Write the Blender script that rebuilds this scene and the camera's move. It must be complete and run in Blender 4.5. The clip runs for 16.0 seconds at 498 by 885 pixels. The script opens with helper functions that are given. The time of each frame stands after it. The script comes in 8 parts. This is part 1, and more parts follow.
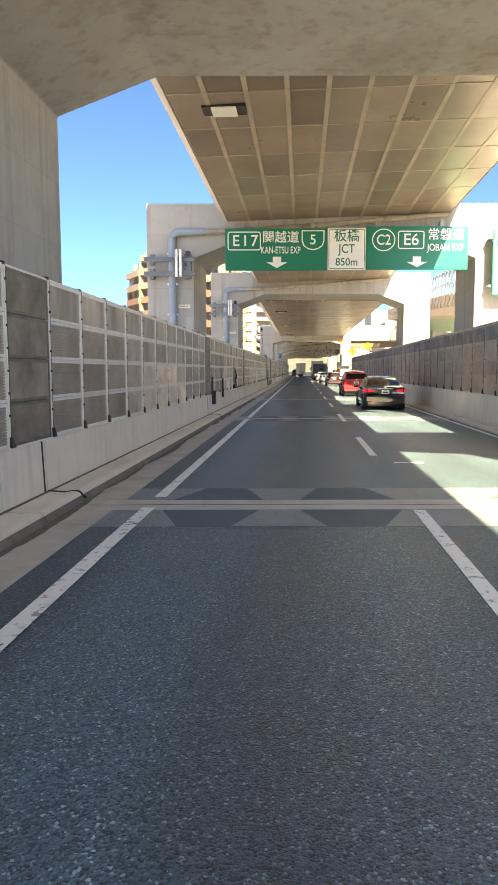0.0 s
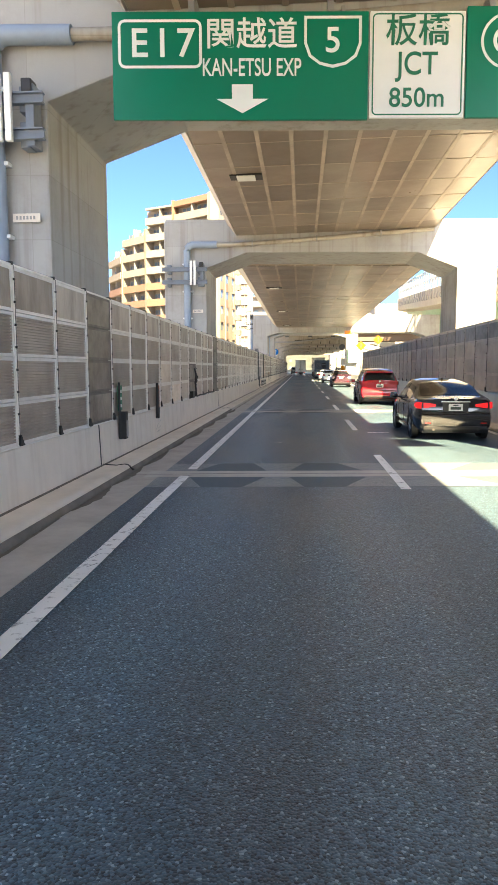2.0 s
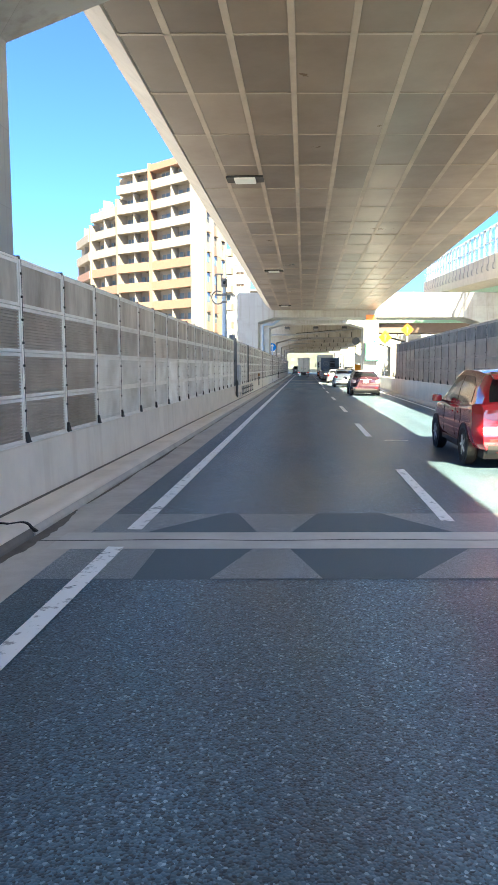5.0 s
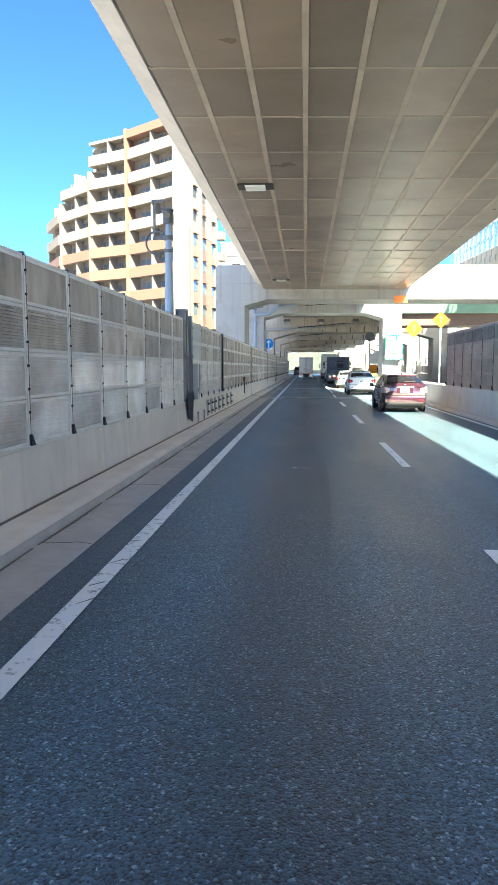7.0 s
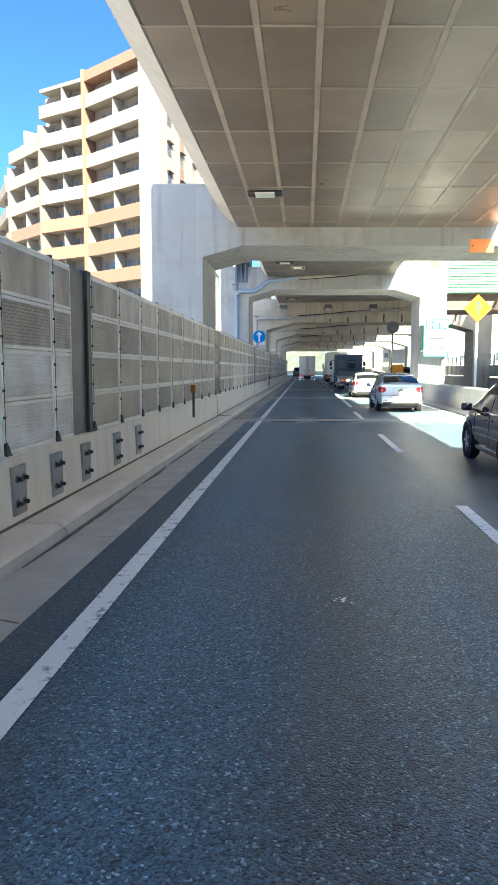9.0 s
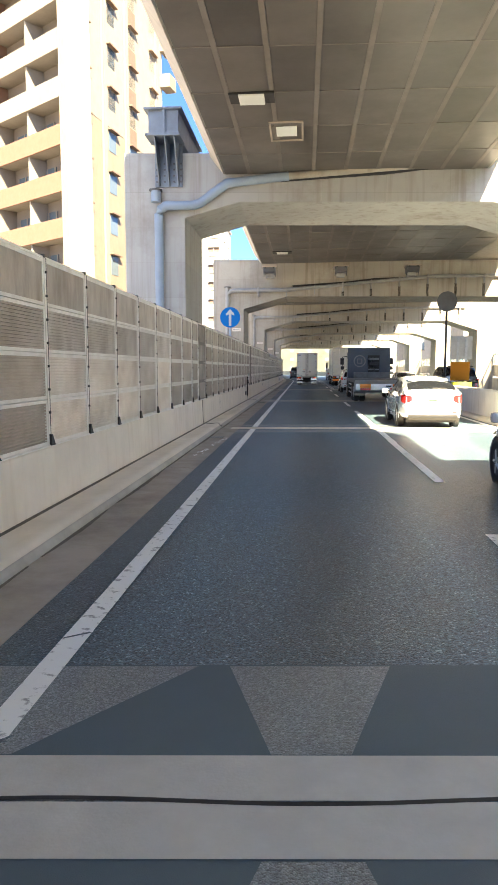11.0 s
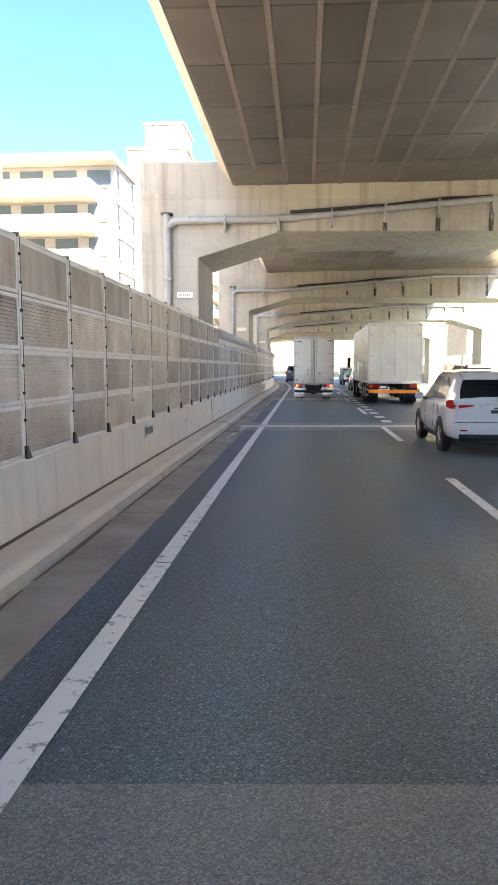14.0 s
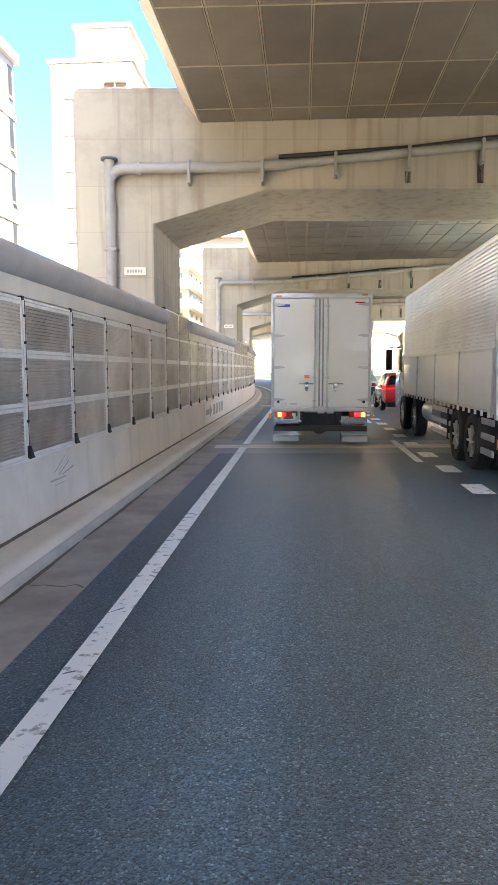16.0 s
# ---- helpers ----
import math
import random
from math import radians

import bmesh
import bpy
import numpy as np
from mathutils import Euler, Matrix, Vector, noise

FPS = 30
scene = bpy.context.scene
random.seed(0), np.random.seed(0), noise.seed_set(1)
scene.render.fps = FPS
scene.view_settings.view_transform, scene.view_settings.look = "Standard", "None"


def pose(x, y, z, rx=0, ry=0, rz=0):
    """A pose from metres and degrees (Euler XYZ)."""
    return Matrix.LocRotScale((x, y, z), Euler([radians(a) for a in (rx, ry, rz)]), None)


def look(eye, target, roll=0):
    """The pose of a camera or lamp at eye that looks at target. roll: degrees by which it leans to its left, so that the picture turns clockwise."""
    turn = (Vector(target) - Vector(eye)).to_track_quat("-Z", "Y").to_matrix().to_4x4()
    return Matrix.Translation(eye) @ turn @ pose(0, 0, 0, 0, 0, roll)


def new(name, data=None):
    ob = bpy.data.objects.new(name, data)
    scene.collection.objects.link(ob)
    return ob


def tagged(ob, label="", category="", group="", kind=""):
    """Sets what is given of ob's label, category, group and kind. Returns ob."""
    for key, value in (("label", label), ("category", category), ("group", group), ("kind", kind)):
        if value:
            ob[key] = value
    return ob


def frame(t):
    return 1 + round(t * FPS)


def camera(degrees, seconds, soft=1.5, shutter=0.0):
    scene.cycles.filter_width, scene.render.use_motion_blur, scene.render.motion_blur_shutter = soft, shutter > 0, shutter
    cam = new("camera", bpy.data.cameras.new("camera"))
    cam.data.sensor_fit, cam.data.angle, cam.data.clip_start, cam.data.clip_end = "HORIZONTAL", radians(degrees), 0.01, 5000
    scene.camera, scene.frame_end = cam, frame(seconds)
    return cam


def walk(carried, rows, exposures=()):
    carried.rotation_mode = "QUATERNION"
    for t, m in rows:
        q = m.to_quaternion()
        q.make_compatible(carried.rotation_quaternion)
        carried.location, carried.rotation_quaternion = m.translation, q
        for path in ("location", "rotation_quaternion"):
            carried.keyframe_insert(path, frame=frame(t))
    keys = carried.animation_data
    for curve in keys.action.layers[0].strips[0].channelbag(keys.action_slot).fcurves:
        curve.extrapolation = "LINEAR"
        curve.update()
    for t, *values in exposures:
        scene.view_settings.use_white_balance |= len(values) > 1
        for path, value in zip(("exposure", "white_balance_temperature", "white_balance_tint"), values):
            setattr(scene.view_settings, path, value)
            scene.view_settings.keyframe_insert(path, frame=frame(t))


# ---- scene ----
cam = camera(39.3, 16.0)
PATH = [
    (0, (-0.067, 0.0, 1.741), (-0.217, 1.984, 1.535), -0.1),
    (0.5, (-0.056, 3.328, 1.74), (-0.207, 5.311, 1.534), -0.1),
    (1, (-0.076, 6.675, 1.745), (-0.225, 8.658, 1.535), -0.1),
    (1.5, (-0.109, 10.209, 1.752), (-0.256, 12.193, 1.541), -0.1),
    (2, (-0.117, 13.74, 1.754), (-0.266, 15.723, 1.541), -0.2),
    (2.5, (-0.128, 17.314, 1.746), (-0.278, 19.297, 1.531), -0.2),
    (3, (-0.109, 20.942, 1.736), (-0.26, 22.924, 1.521), -0.2),
    (3.5, (-0.118, 24.541, 1.727), (-0.271, 26.523, 1.511), -0.1),
    (4, (-0.148, 28.185, 1.718), (-0.302, 30.167, 1.503), -0.1),
    (4.5, (-0.179, 31.669, 1.72), (-0.334, 33.652, 1.505), -0.1),
    (5, (-0.213, 35.11, 1.719), (-0.369, 37.092, 1.504), -0.1),
    (5.5, (-0.248, 38.574, 1.717), (-0.404, 40.556, 1.503), -0.0),
    (6, (-0.282, 42.128, 1.716), (-0.44, 44.111, 1.502), -0.0),
    (6.5, (-0.273, 45.836, 1.712), (-0.434, 47.817, 1.497), 0.1),
    (7, (-0.362, 49.847, 1.716), (-0.522, 51.829, 1.503), 0.0),
    (7.5, (-0.446, 53.974, 1.714), (-0.606, 55.956, 1.503), 0.0),
    (8, (-0.497, 58.175, 1.715), (-0.656, 60.158, 1.505), 0.0),
    (8.5, (-0.54, 62.386, 1.704), (-0.699, 64.369, 1.494), 0.1),
    (9, (-0.548, 66.821, 1.698), (-0.707, 68.804, 1.487), 0.1),
    (9.5, (-0.539, 71.581, 1.708), (-0.697, 73.563, 1.497), 0.0),
    (10, (-0.544, 76.61, 1.711), (-0.702, 78.592, 1.499), 0.0),
    (10.5, (-0.55, 81.887, 1.713), (-0.707, 83.869, 1.502), -0.0),
    (11, (-0.555, 87.391, 1.716), (-0.712, 89.373, 1.505), -0.0),
    (11.5, (-0.556, 93.104, 1.721), (-0.712, 95.087, 1.511), -0.1),
    (12, (-0.568, 98.974, 1.723), (-0.724, 100.956, 1.511), -0.1),
    (12.5, (-0.57, 105.066, 1.726), (-0.727, 107.048, 1.514), -0.0),
    (13, (-0.611, 111.287, 1.723), (-0.77, 113.269, 1.509), -0.0),
    (13.5, (-0.685, 117.429, 1.721), (-0.844, 119.411, 1.506), -0.0),
    (14, (-0.759, 123.456, 1.723), (-0.918, 125.438, 1.509), -0.0),
    (14.5, (-0.796, 129.393, 1.723), (-0.951, 131.375, 1.51), -0.0),
    (15, (-0.783, 135.208, 1.725), (-0.935, 137.191, 1.515), -0.0),
    (15.5, (-0.75, 140.732, 1.728), (-0.902, 142.715, 1.519), -0.0),
    (16, (-0.706, 146.068, 1.731), (-0.857, 148.051, 1.523), -0.1),
]
EXPOSURES = [(0, 4.24, 5870, 0), (1.5, 4.25, 5610, -2), (2.5, 4.63, 5780, 0), (3.5, 4.48, 5330, -2), (4.2, 4.63, 5100, -3), (6.4, 4.53, 4580, -4), (9.2, 4.43, 4580, -4), (11.4, 4.75, 5460, 2), (12.5, 5.05, 5610, 3), (13.0, 5.14, 5380, 1), (13.5, 5.54, 5310, 1), (14.5, 5.48, 5310, 0), (15, 5.63, 5310, 0), (15.5, 5.53, 5610, 0), (16, 5.73, 5460, 0)]
walk(cam, [(t, look(eye, target, roll)) for t, eye, target, roll in PATH], EXPOSURES)

# ---------------------------------------------------------------- light
SUN_TO = Vector((0.43, -1.15, 1.0)).normalized()
world = bpy.data.worlds.new("sky_world")
scene.world = world
world.use_nodes = True
wn = world.node_tree
wn.nodes.clear()
w_out = wn.nodes.new("ShaderNodeOutputWorld")
w_bg = wn.nodes.new("ShaderNodeBackground")
w_sky = wn.nodes.new("ShaderNodeTexSky")
w_sky.sky_type = "NISHITA"
w_sky.sun_disc = False
w_sky.sun_elevation = math.asin(SUN_TO.z)
w_sky.sun_rotation = math.atan2(SUN_TO.x, SUN_TO.y)
w_sky.altitude = 20
w_sky.air_density = 0.29
w_sky.dust_density = 1.5
w_sky.ozone_density = 2.6
w_bg.inputs["Strength"].default_value = 0.0265
wn.links.new(w_sky.outputs[0], w_bg.inputs["Color"])
wn.links.new(w_bg.outputs[0], w_out.inputs["Surface"])
sun_data = bpy.data.lights.new("sun", "SUN")
sun_data.energy = 2.7
sun_data.angle = radians(0.53)
sun_data.color = (1.0, 0.68, 0.36)
sun = new("sun", sun_data)
sun.matrix_world = look(SUN_TO * 60, (0, 0, 0))


# ---------------------------------------------------------------- materials
def mat(name, base, rough=0.6, metal=0.0, tint=None, scale=4.0, amount=0.35, bump=0.15, bump_scale=60.0,
        stretch=(1, 1, 1), per_object=0.0, coat=0.0, spec=0.5):
    """A weathered surface: base colour mixed with a second tint by two scales of noise, fine bump, uneven gloss."""
    m = bpy.data.materials.new(name)
    m.use_nodes = True
    nt = m.node_tree
    bs = nt.nodes["Principled BSDF"]
    N, L = nt.nodes.new, nt.links.new
    tc = N("ShaderNodeNewGeometry")
    mp = N("ShaderNodeMapping")
    mp.inputs["Scale"].default_value = stretch
    L(tc.outputs["Position"], mp.inputs["Vector"])
    n1 = N("ShaderNodeTexNoise")
    n1.inputs["Scale"].default_value = scale
    n1.inputs["Detail"].default_value = 6
    n1.inputs["Roughness"].default_value = 0.65
    L(mp.outputs[0], n1.inputs["Vector"])
    ramp = N("ShaderNodeValToRGB")
    ramp.color_ramp.elements[0].position = 0.35
    ramp.color_ramp.elements[1].position = 0.72
    L(n1.outputs["Fac"], ramp.inputs[0])
    mul = N("ShaderNodeMath")
    mul.operation = "MULTIPLY"
    mul.inputs[1].default_value = amount
    L(ramp.outputs[0], mul.inputs[0])
    mix = N("ShaderNodeMix")
    mix.data_type = "RGBA"
    t = tint or tuple(c * 0.6 for c in base)
    mix.inputs[6].default_value = (*base, 1)
    mix.inputs[7].default_value = (*t, 1)
    L(mul.outputs[0], mix.inputs[0])
    col = mix.outputs[2]
    if per_object:
        oi = N("ShaderNodeObjectInfo")
        mr = N("ShaderNodeMapRange")
        mr.inputs[3].default_value = 1 - per_object
        mr.inputs[4].default_value = 1 + per_object
        L(oi.outputs["Random"], mr.inputs[0])
        hs = N("ShaderNodeHueSaturation")
        L(mr.outputs[0], hs.inputs["Value"])
        L(col, hs.inputs["Color"])
        col = hs.outputs[0]
    L(col, bs.inputs["Base Color"])
    n2 = N("ShaderNodeTexNoise")
    n2.inputs["Scale"].default_value = bump_scale
    n2.inputs["Detail"].default_value = 4
    L(tc.outputs["Position"], n2.inputs["Vector"])
    if bump:
        bp = N("ShaderNodeBump")
        bp.inputs["Strength"].default_value = bump
        bp.inputs["Distance"].default_value = 0.01
        L(n2.outputs["Fac"], bp.inputs["Height"])
        L(bp.outputs[0], bs.inputs["Normal"])
    rr = N("ShaderNodeMapRange")
    rr.inputs[3].default_value = max(rough - 0.12, 0.03)
    rr.inputs[4].default_value = min(rough + 0.12, 1)
    L(n1.outputs["Fac"], rr.inputs[0])
    L(rr.outputs[0], bs.inputs["Roughness"])
    bs.inputs["Metallic"].default_value = metal
    bs.inputs["Coat Weight"].default_value = coat
    bs.inputs["Specular IOR Level"].default_value = spec
    return m


def asphalt_mat(name, base, fleck, stone_scale=95.0, low=0.42, tracks=False):
    m = bpy.data.materials.new(name)
    m.use_nodes = True
    nt = m.node_tree
    bs = nt.nodes["Principled BSDF"]
    N, L = nt.nodes.new, nt.links.new
    tc = N("ShaderNodeNewGeometry")
    vo = N("ShaderNodeTexVoronoi")
    vo.inputs["Scale"].default_value = stone_scale
    L(tc.outputs["Position"], vo.inputs["Vector"])
    sep = N("ShaderNodeSeparateColor")
    L(vo.outputs["Color"], sep.inputs[0])
    ramp = N("ShaderNodeValToRGB")
    e = ramp.color_ramp.elements
    e[0].position, e[0].color = 0.0, (*[c * low for c in base], 1)
    e[1].position, e[1].color = 1.0, (*fleck, 1)
    e.new(0.55).color = (*base, 1)
    e.new(0.93).color = (*[c * 1.45 for c in base], 1)
    L(sep.outputs[0], ramp.inputs[0])
    big = N("ShaderNodeTexNoise")
    big.inputs["Scale"].default_value = 0.55
    big.inputs["Detail"].default_value = 7
    mp = N("ShaderNodeMapping")
    mp.inputs["Scale"].default_value = (1.6, 0.35, 1)
    L(tc.outputs["Position"], mp.inputs["Vector"])
    L(mp.outputs[0], big.inputs["Vector"])
    mr = N("ShaderNodeMapRange")
    mr.inputs[1].default_value, mr.inputs[2].default_value = 0.3, 0.7
    mr.inputs[3].default_value, mr.inputs[4].default_value = 0.78, 1.22
    L(big.outputs["Fac"], mr.inputs[0])
    trk = N("ShaderNodeTexNoise")
    trk.inputs["Scale"].default_value = 1.0
    trk.inputs["Detail"].default_value = 3
    m2 = N("ShaderNodeMapping")
    m2.inputs["Scale"].default_value = (1.5, 0.025, 1)
    L(tc.outputs["Position"], m2.inputs["Vector"])
    L(m2.outputs[0], trk.inputs["Vector"])
    tr_ = N("ShaderNodeMapRange")
    tr_.inputs[1].default_value, tr_.inputs[2].default_value = 0.3, 0.7
    tr_.inputs[3].default_value, tr_.inputs[4].default_value = 0.84, 1.16
    L(trk.outputs["Fac"], tr_.inputs[0])
    both = N("ShaderNodeMath")
    both.operation = "MULTIPLY"
    L(tr_.outputs[0], both.inputs[0])
    L(mr.outputs[0], both.inputs[1])
    if tracks:
        # two paler wheel tracks worn into the lane, a darker oily strip between them
        sx = N("ShaderNodeSeparateXYZ")
        L(tc.outputs["Position"], sx.inputs[0])
        last = sx.outputs[0]
        for off in (0.35, -0.85):
            ad = N("ShaderNodeMath")
            ad.operation = "ADD"
            ad.inputs[1].default_value = off
            L(last, ad.inputs[0])
            ab = N("ShaderNodeMath")
            ab.operation = "ABSOLUTE"
            L(ad.outputs[0], ab.inputs[0])
            last = ab.outputs[0]
        wt = N("ShaderNodeMapRange")
        wt.interpolation_type = "SMOOTHSTEP"
        wt.inputs[1].default_value, wt.inputs[2].default_value = 0.1, 0.75
        wt.inputs[3].default_value, wt.inputs[4].default_value = 1.2, 0.86
        L(last, wt.inputs[0])
        b3 = N("ShaderNodeMath")
        b3.operation = "MULTIPLY"
        L(both.outputs[0], b3.inputs[0])
        L(wt.outputs[0], b3.inputs[1])
        both = b3
    hs = N("ShaderNodeHueSaturation")
    L(ramp.outputs[0], hs.inputs["Color"])
    L(both.outputs[0], hs.inputs["Value"])
    L(hs.outputs[0], bs.inputs["Base Color"])
    bp = N("ShaderNodeBump")
    bp.inputs["Strength"].default_value = 0.8
    bp.inputs["Distance"].default_value = 0.006
    L(vo.outputs["Distance"], bp.inputs["Height"])
    bp.invert = True
    L(bp.outputs[0], bs.inputs["Normal"])
    rr = N("ShaderNodeMapRange")
    rr.inputs[1].default_value, rr.inputs[2].default_value = 0.3, 0.7
    rr.inputs[3].default_value, rr.inputs[4].default_value = 0.36, 0.52
    L(big.outputs["Fac"], rr.inputs[0])
    L(rr.outputs[0], bs.inputs["Roughness"])
    bs.inputs["Specular IOR Level"].default_value = 0.7
    return m


def streaked(name, base, stain, rough=0.8, streak=0.5, scale=1.3, forms=None):
    """Concrete with vertical run-down streaks and cloudy patches."""
    m = mat(name, base, rough, tint=tuple(c * 0.78 for c in base), scale=scale, amount=0.6, bump=0.22, bump_scale=45)
    nt = m.node_tree
    N, L = nt.nodes.new, nt.links.new
    bs = nt.nodes["Principled BSDF"]
    src = bs.inputs["Base Color"].links[0].from_socket
    tc = N("ShaderNodeNewGeometry")
    mp = N("ShaderNodeMapping")
    mp.inputs["Scale"].default_value = (5.0, 5.0, 0.25)
    L(tc.outputs["Position"], mp.inputs["Vector"])
    ns = N("ShaderNodeTexNoise")
    ns.inputs["Scale"].default_value = 1.0
    ns.inputs["Detail"].default_value = 5
    L(mp.outputs[0], ns.inputs["Vector"])
    rp = N("ShaderNodeValToRGB")
    rp.color_ramp.elements[0].position = 0.52
    rp.color_ramp.elements[1].position = 0.78
    L(ns.outputs["Fac"], rp.inputs[0])
    mu = N("ShaderNodeMath")
    mu.operation = "MULTIPLY"
    mu.inputs[1].default_value = streak
    L(rp.outputs[0], mu.inputs[0])
    mx = N("ShaderNodeMix")
    mx.data_type = "RGBA"
    mx.inputs[7].default_value = (*stain, 1)
    L(mu.outputs[0], mx.inputs[0])
    L(src, mx.inputs[6])
    L(mx.outputs[2], bs.inputs["Base Color"])
    if forms:
        # faint joints of the formwork boards, long side level
        sp = N("ShaderNodeSeparateXYZ")
        L(tc.outputs["Position"], sp.inputs[0])
        ad = N("ShaderNodeMath")
        ad.operation = "ADD"
        L(sp.outputs[0], ad.inputs[0])
        L(sp.outputs[1], ad.inputs[1])
        cb = N("ShaderNodeCombineXYZ")
        L(ad.outputs[0], cb.inputs[0])
        L(sp.outputs[2], cb.inputs[1])
        br = N("ShaderNodeTexBrick")
        br.offset = 0.0
        br.inputs["Scale"].default_value = 1.0
        br.inputs["Brick Width"].default_value, br.inputs["Row Height"].default_value = forms
        br.inputs["Mortar Size"].default_value = 0.008
        br.inputs["Mortar Smooth"].default_value = 0.6
        br.inputs["Color1"].default_value = (0.94, 0.94, 0.94, 1)
        br.inputs["Color2"].default_value = (1.05, 1.05, 1.04, 1)
        br.inputs["Mortar"].default_value = (0.85, 0.84, 0.82, 1)
        L(cb.outputs[0], br.inputs["Vector"])
        ml = N("ShaderNodeMix")
        ml.data_type = "RGBA"
        ml.blend_type = "MULTIPLY"
        ml.inputs[0].default_value = 1.0
        L(mx.outputs[2], ml.inputs[6])
        L(br.outputs["Color"], ml.inputs[7])
        # soot blotches of a metre and more
        so = N("ShaderNodeTexNoise")
        so.inputs["Scale"].default_value = 0.42
        so.inputs["Detail"].default_value = 8
        so.inputs["Roughness"].default_value = 0.7
        L(tc.outputs["Position"], so.inputs["Vector"])
        sr = N("ShaderNodeValToRGB")
        sr.color_ramp.elements[0].position, sr.color_ramp.elements[1].position = 0.5, 0.7
        L(so.outputs["Fac"], sr.inputs[0])
        sm = N("ShaderNodeMath")
        sm.operation = "MULTIPLY"
        sm.inputs[1].default_value = 0.5
        L(sr.outputs[0], sm.inputs[0])
        s2 = N("ShaderNodeMix")
        s2.data_type = "RGBA"
        s2.inputs[7].default_value = (*[v * 0.95 for v in stain], 1)
        L(sm.outputs[0], s2.inputs[0])
        L(ml.outputs[2], s2.inputs[6])
        L(s2.outputs[2], bs.inputs["Base Color"])
    return m


def worn_paint(name, base, under, wear=0.5):
    m = mat(name, base, 0.6, tint=under, scale=9, amount=wear, bump=0.3, bump_scale=110)
    r = [n for n in m.node_tree.nodes if n.type == "VALTORGB"][0]
    r.color_ramp.elements[0].position, r.color_ramp.elements[1].position = 0.56, 0.64
    return m


def glow(name, colour, strength):
    m = bpy.data.materials.new(name)
    m.use_nodes = True
    b = m.node_tree.nodes["Principled BSDF"]
    b.inputs["Base Color"].default_value = (*colour, 1)
    b.inputs["Emission Color"].default_value = (*colour, 1)
    b.inputs["Emission Strength"].default_value = strength
    b.inputs["Roughness"].default_value = 0.25
    return m


M = {}
M["asphalt"] = asphalt_mat("asphalt", (0.076, 0.125, 0.166), (0.35, 0.45, 0.53), 80.0, 0.25, True)
M["asphalt_old"] = asphalt_mat("asphalt_old", (0.088, 0.136, 0.172), (0.30, 0.38, 0.44), 105.0, 0.35, True)
M["asphalt_patch"] = asphalt_mat("asphalt_patch", (0.205, 0.232, 0.25), (0.37, 0.40, 0.42), 120.0, 0.6)
M["asphalt_edge"] = asphalt_mat("asphalt_edge", (0.056, 0.088, 0.115), (0.20, 0.25, 0.29), 80.0)
M["line"] = worn_paint("road_paint", (0.90, 0.91, 0.90), (0.2, 0.205, 0.21), 0.75)
M["gutter"] = mat("gutter_concrete", (0.54, 0.515, 0.47), 0.85, tint=(0.32, 0.30, 0.27), scale=1.6, amount=0.7, bump=0.3, bump_scale=70)
M["gutter_brown"] = mat("gutter_concrete_brown", (0.42, 0.385, 0.34), 0.85, tint=(0.22, 0.195, 0.165), scale=1.3, amount=0.8, bump=0.3, bump_scale=70)
M["kerb"] = mat("kerb_concrete", (0.79, 0.73, 0.635), 0.75, tint=(0.54, 0.49, 0.415), scale=1.1, amount=0.6, bump=0.25)
M["parapet"] = streaked("parapet_concrete", (0.85, 0.785, 0.69), (0.54, 0.45, 0.355), streak=0.4)
M["pier"] = streaked("pier_concrete", (0.39, 0.39, 0.378), (0.20, 0.168, 0.132), streak=0.65, scale=0.5, forms=(1.8, 0.9))
M["pier_warm"] = streaked("pier_concrete_warm", (0.40, 0.372, 0.312), (0.185, 0.145, 0.105), streak=0.75, scale=0.5, forms=(1.8, 0.9))
M["band"] = mat("joint_concrete", (0.58, 0.57, 0.53), 0.8, tint=(0.42, 0.405, 0.37), scale=2.0, amount=0.7, bump=0.25)
M["cap_pipe"] = mat("cap_pipe", (0.50, 0.47, 0.455), 0.6, tint=(0.34, 0.32, 0.31), scale=2, amount=0.6, bump=0.1)
M["far_grey"] = mat("far_grey", (0.06, 0.066, 0.062), 0.8, tint=(0.03, 0.042, 0.03), scale=0.3, amount=0.8, bump=0.1)
M["bracket_blue"] = mat("bracket_blue_grey", (0.17, 0.20, 0.25), 0.5, tint=(0.11, 0.125, 0.15), scale=3, amount=0.6, bump=0.06)
M["ribbed_grey"] = mat("barrier_ribbed_grey", (0.64, 0.605, 0.55), 0.5, tint=(0.30, 0.265, 0.22), scale=1.3, amount=0.75, bump=0.1, bump_scale=18, per_object=0.22)
M["smooth_asphalt"] = mat("smooth_asphalt", (0.080, 0.114, 0.138), 0.6, tint=(0.112, 0.15, 0.176), scale=5, amount=0.6, bump=0.25, bump_scale=220)
M["band_pale"] = mat("joint_concrete_pale", (0.76, 0.72, 0.62), 0.8, tint=(0.55, 0.51, 0.43), scale=2.0, amount=0.7, bump=0.25)
M["faded_paint"] = worn_paint("faded_wall_paint", (0.80, 0.785, 0.75), (0.5, 0.47, 0.42), 0.9)
M["rubber"] = mat("rubber_black", (0.02, 0.02, 0.02), 0.7, bump=0.2)
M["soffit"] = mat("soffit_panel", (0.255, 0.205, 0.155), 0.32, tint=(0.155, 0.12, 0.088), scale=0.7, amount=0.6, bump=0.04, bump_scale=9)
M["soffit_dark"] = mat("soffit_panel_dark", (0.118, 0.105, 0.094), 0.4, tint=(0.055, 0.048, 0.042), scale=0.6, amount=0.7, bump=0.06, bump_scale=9)
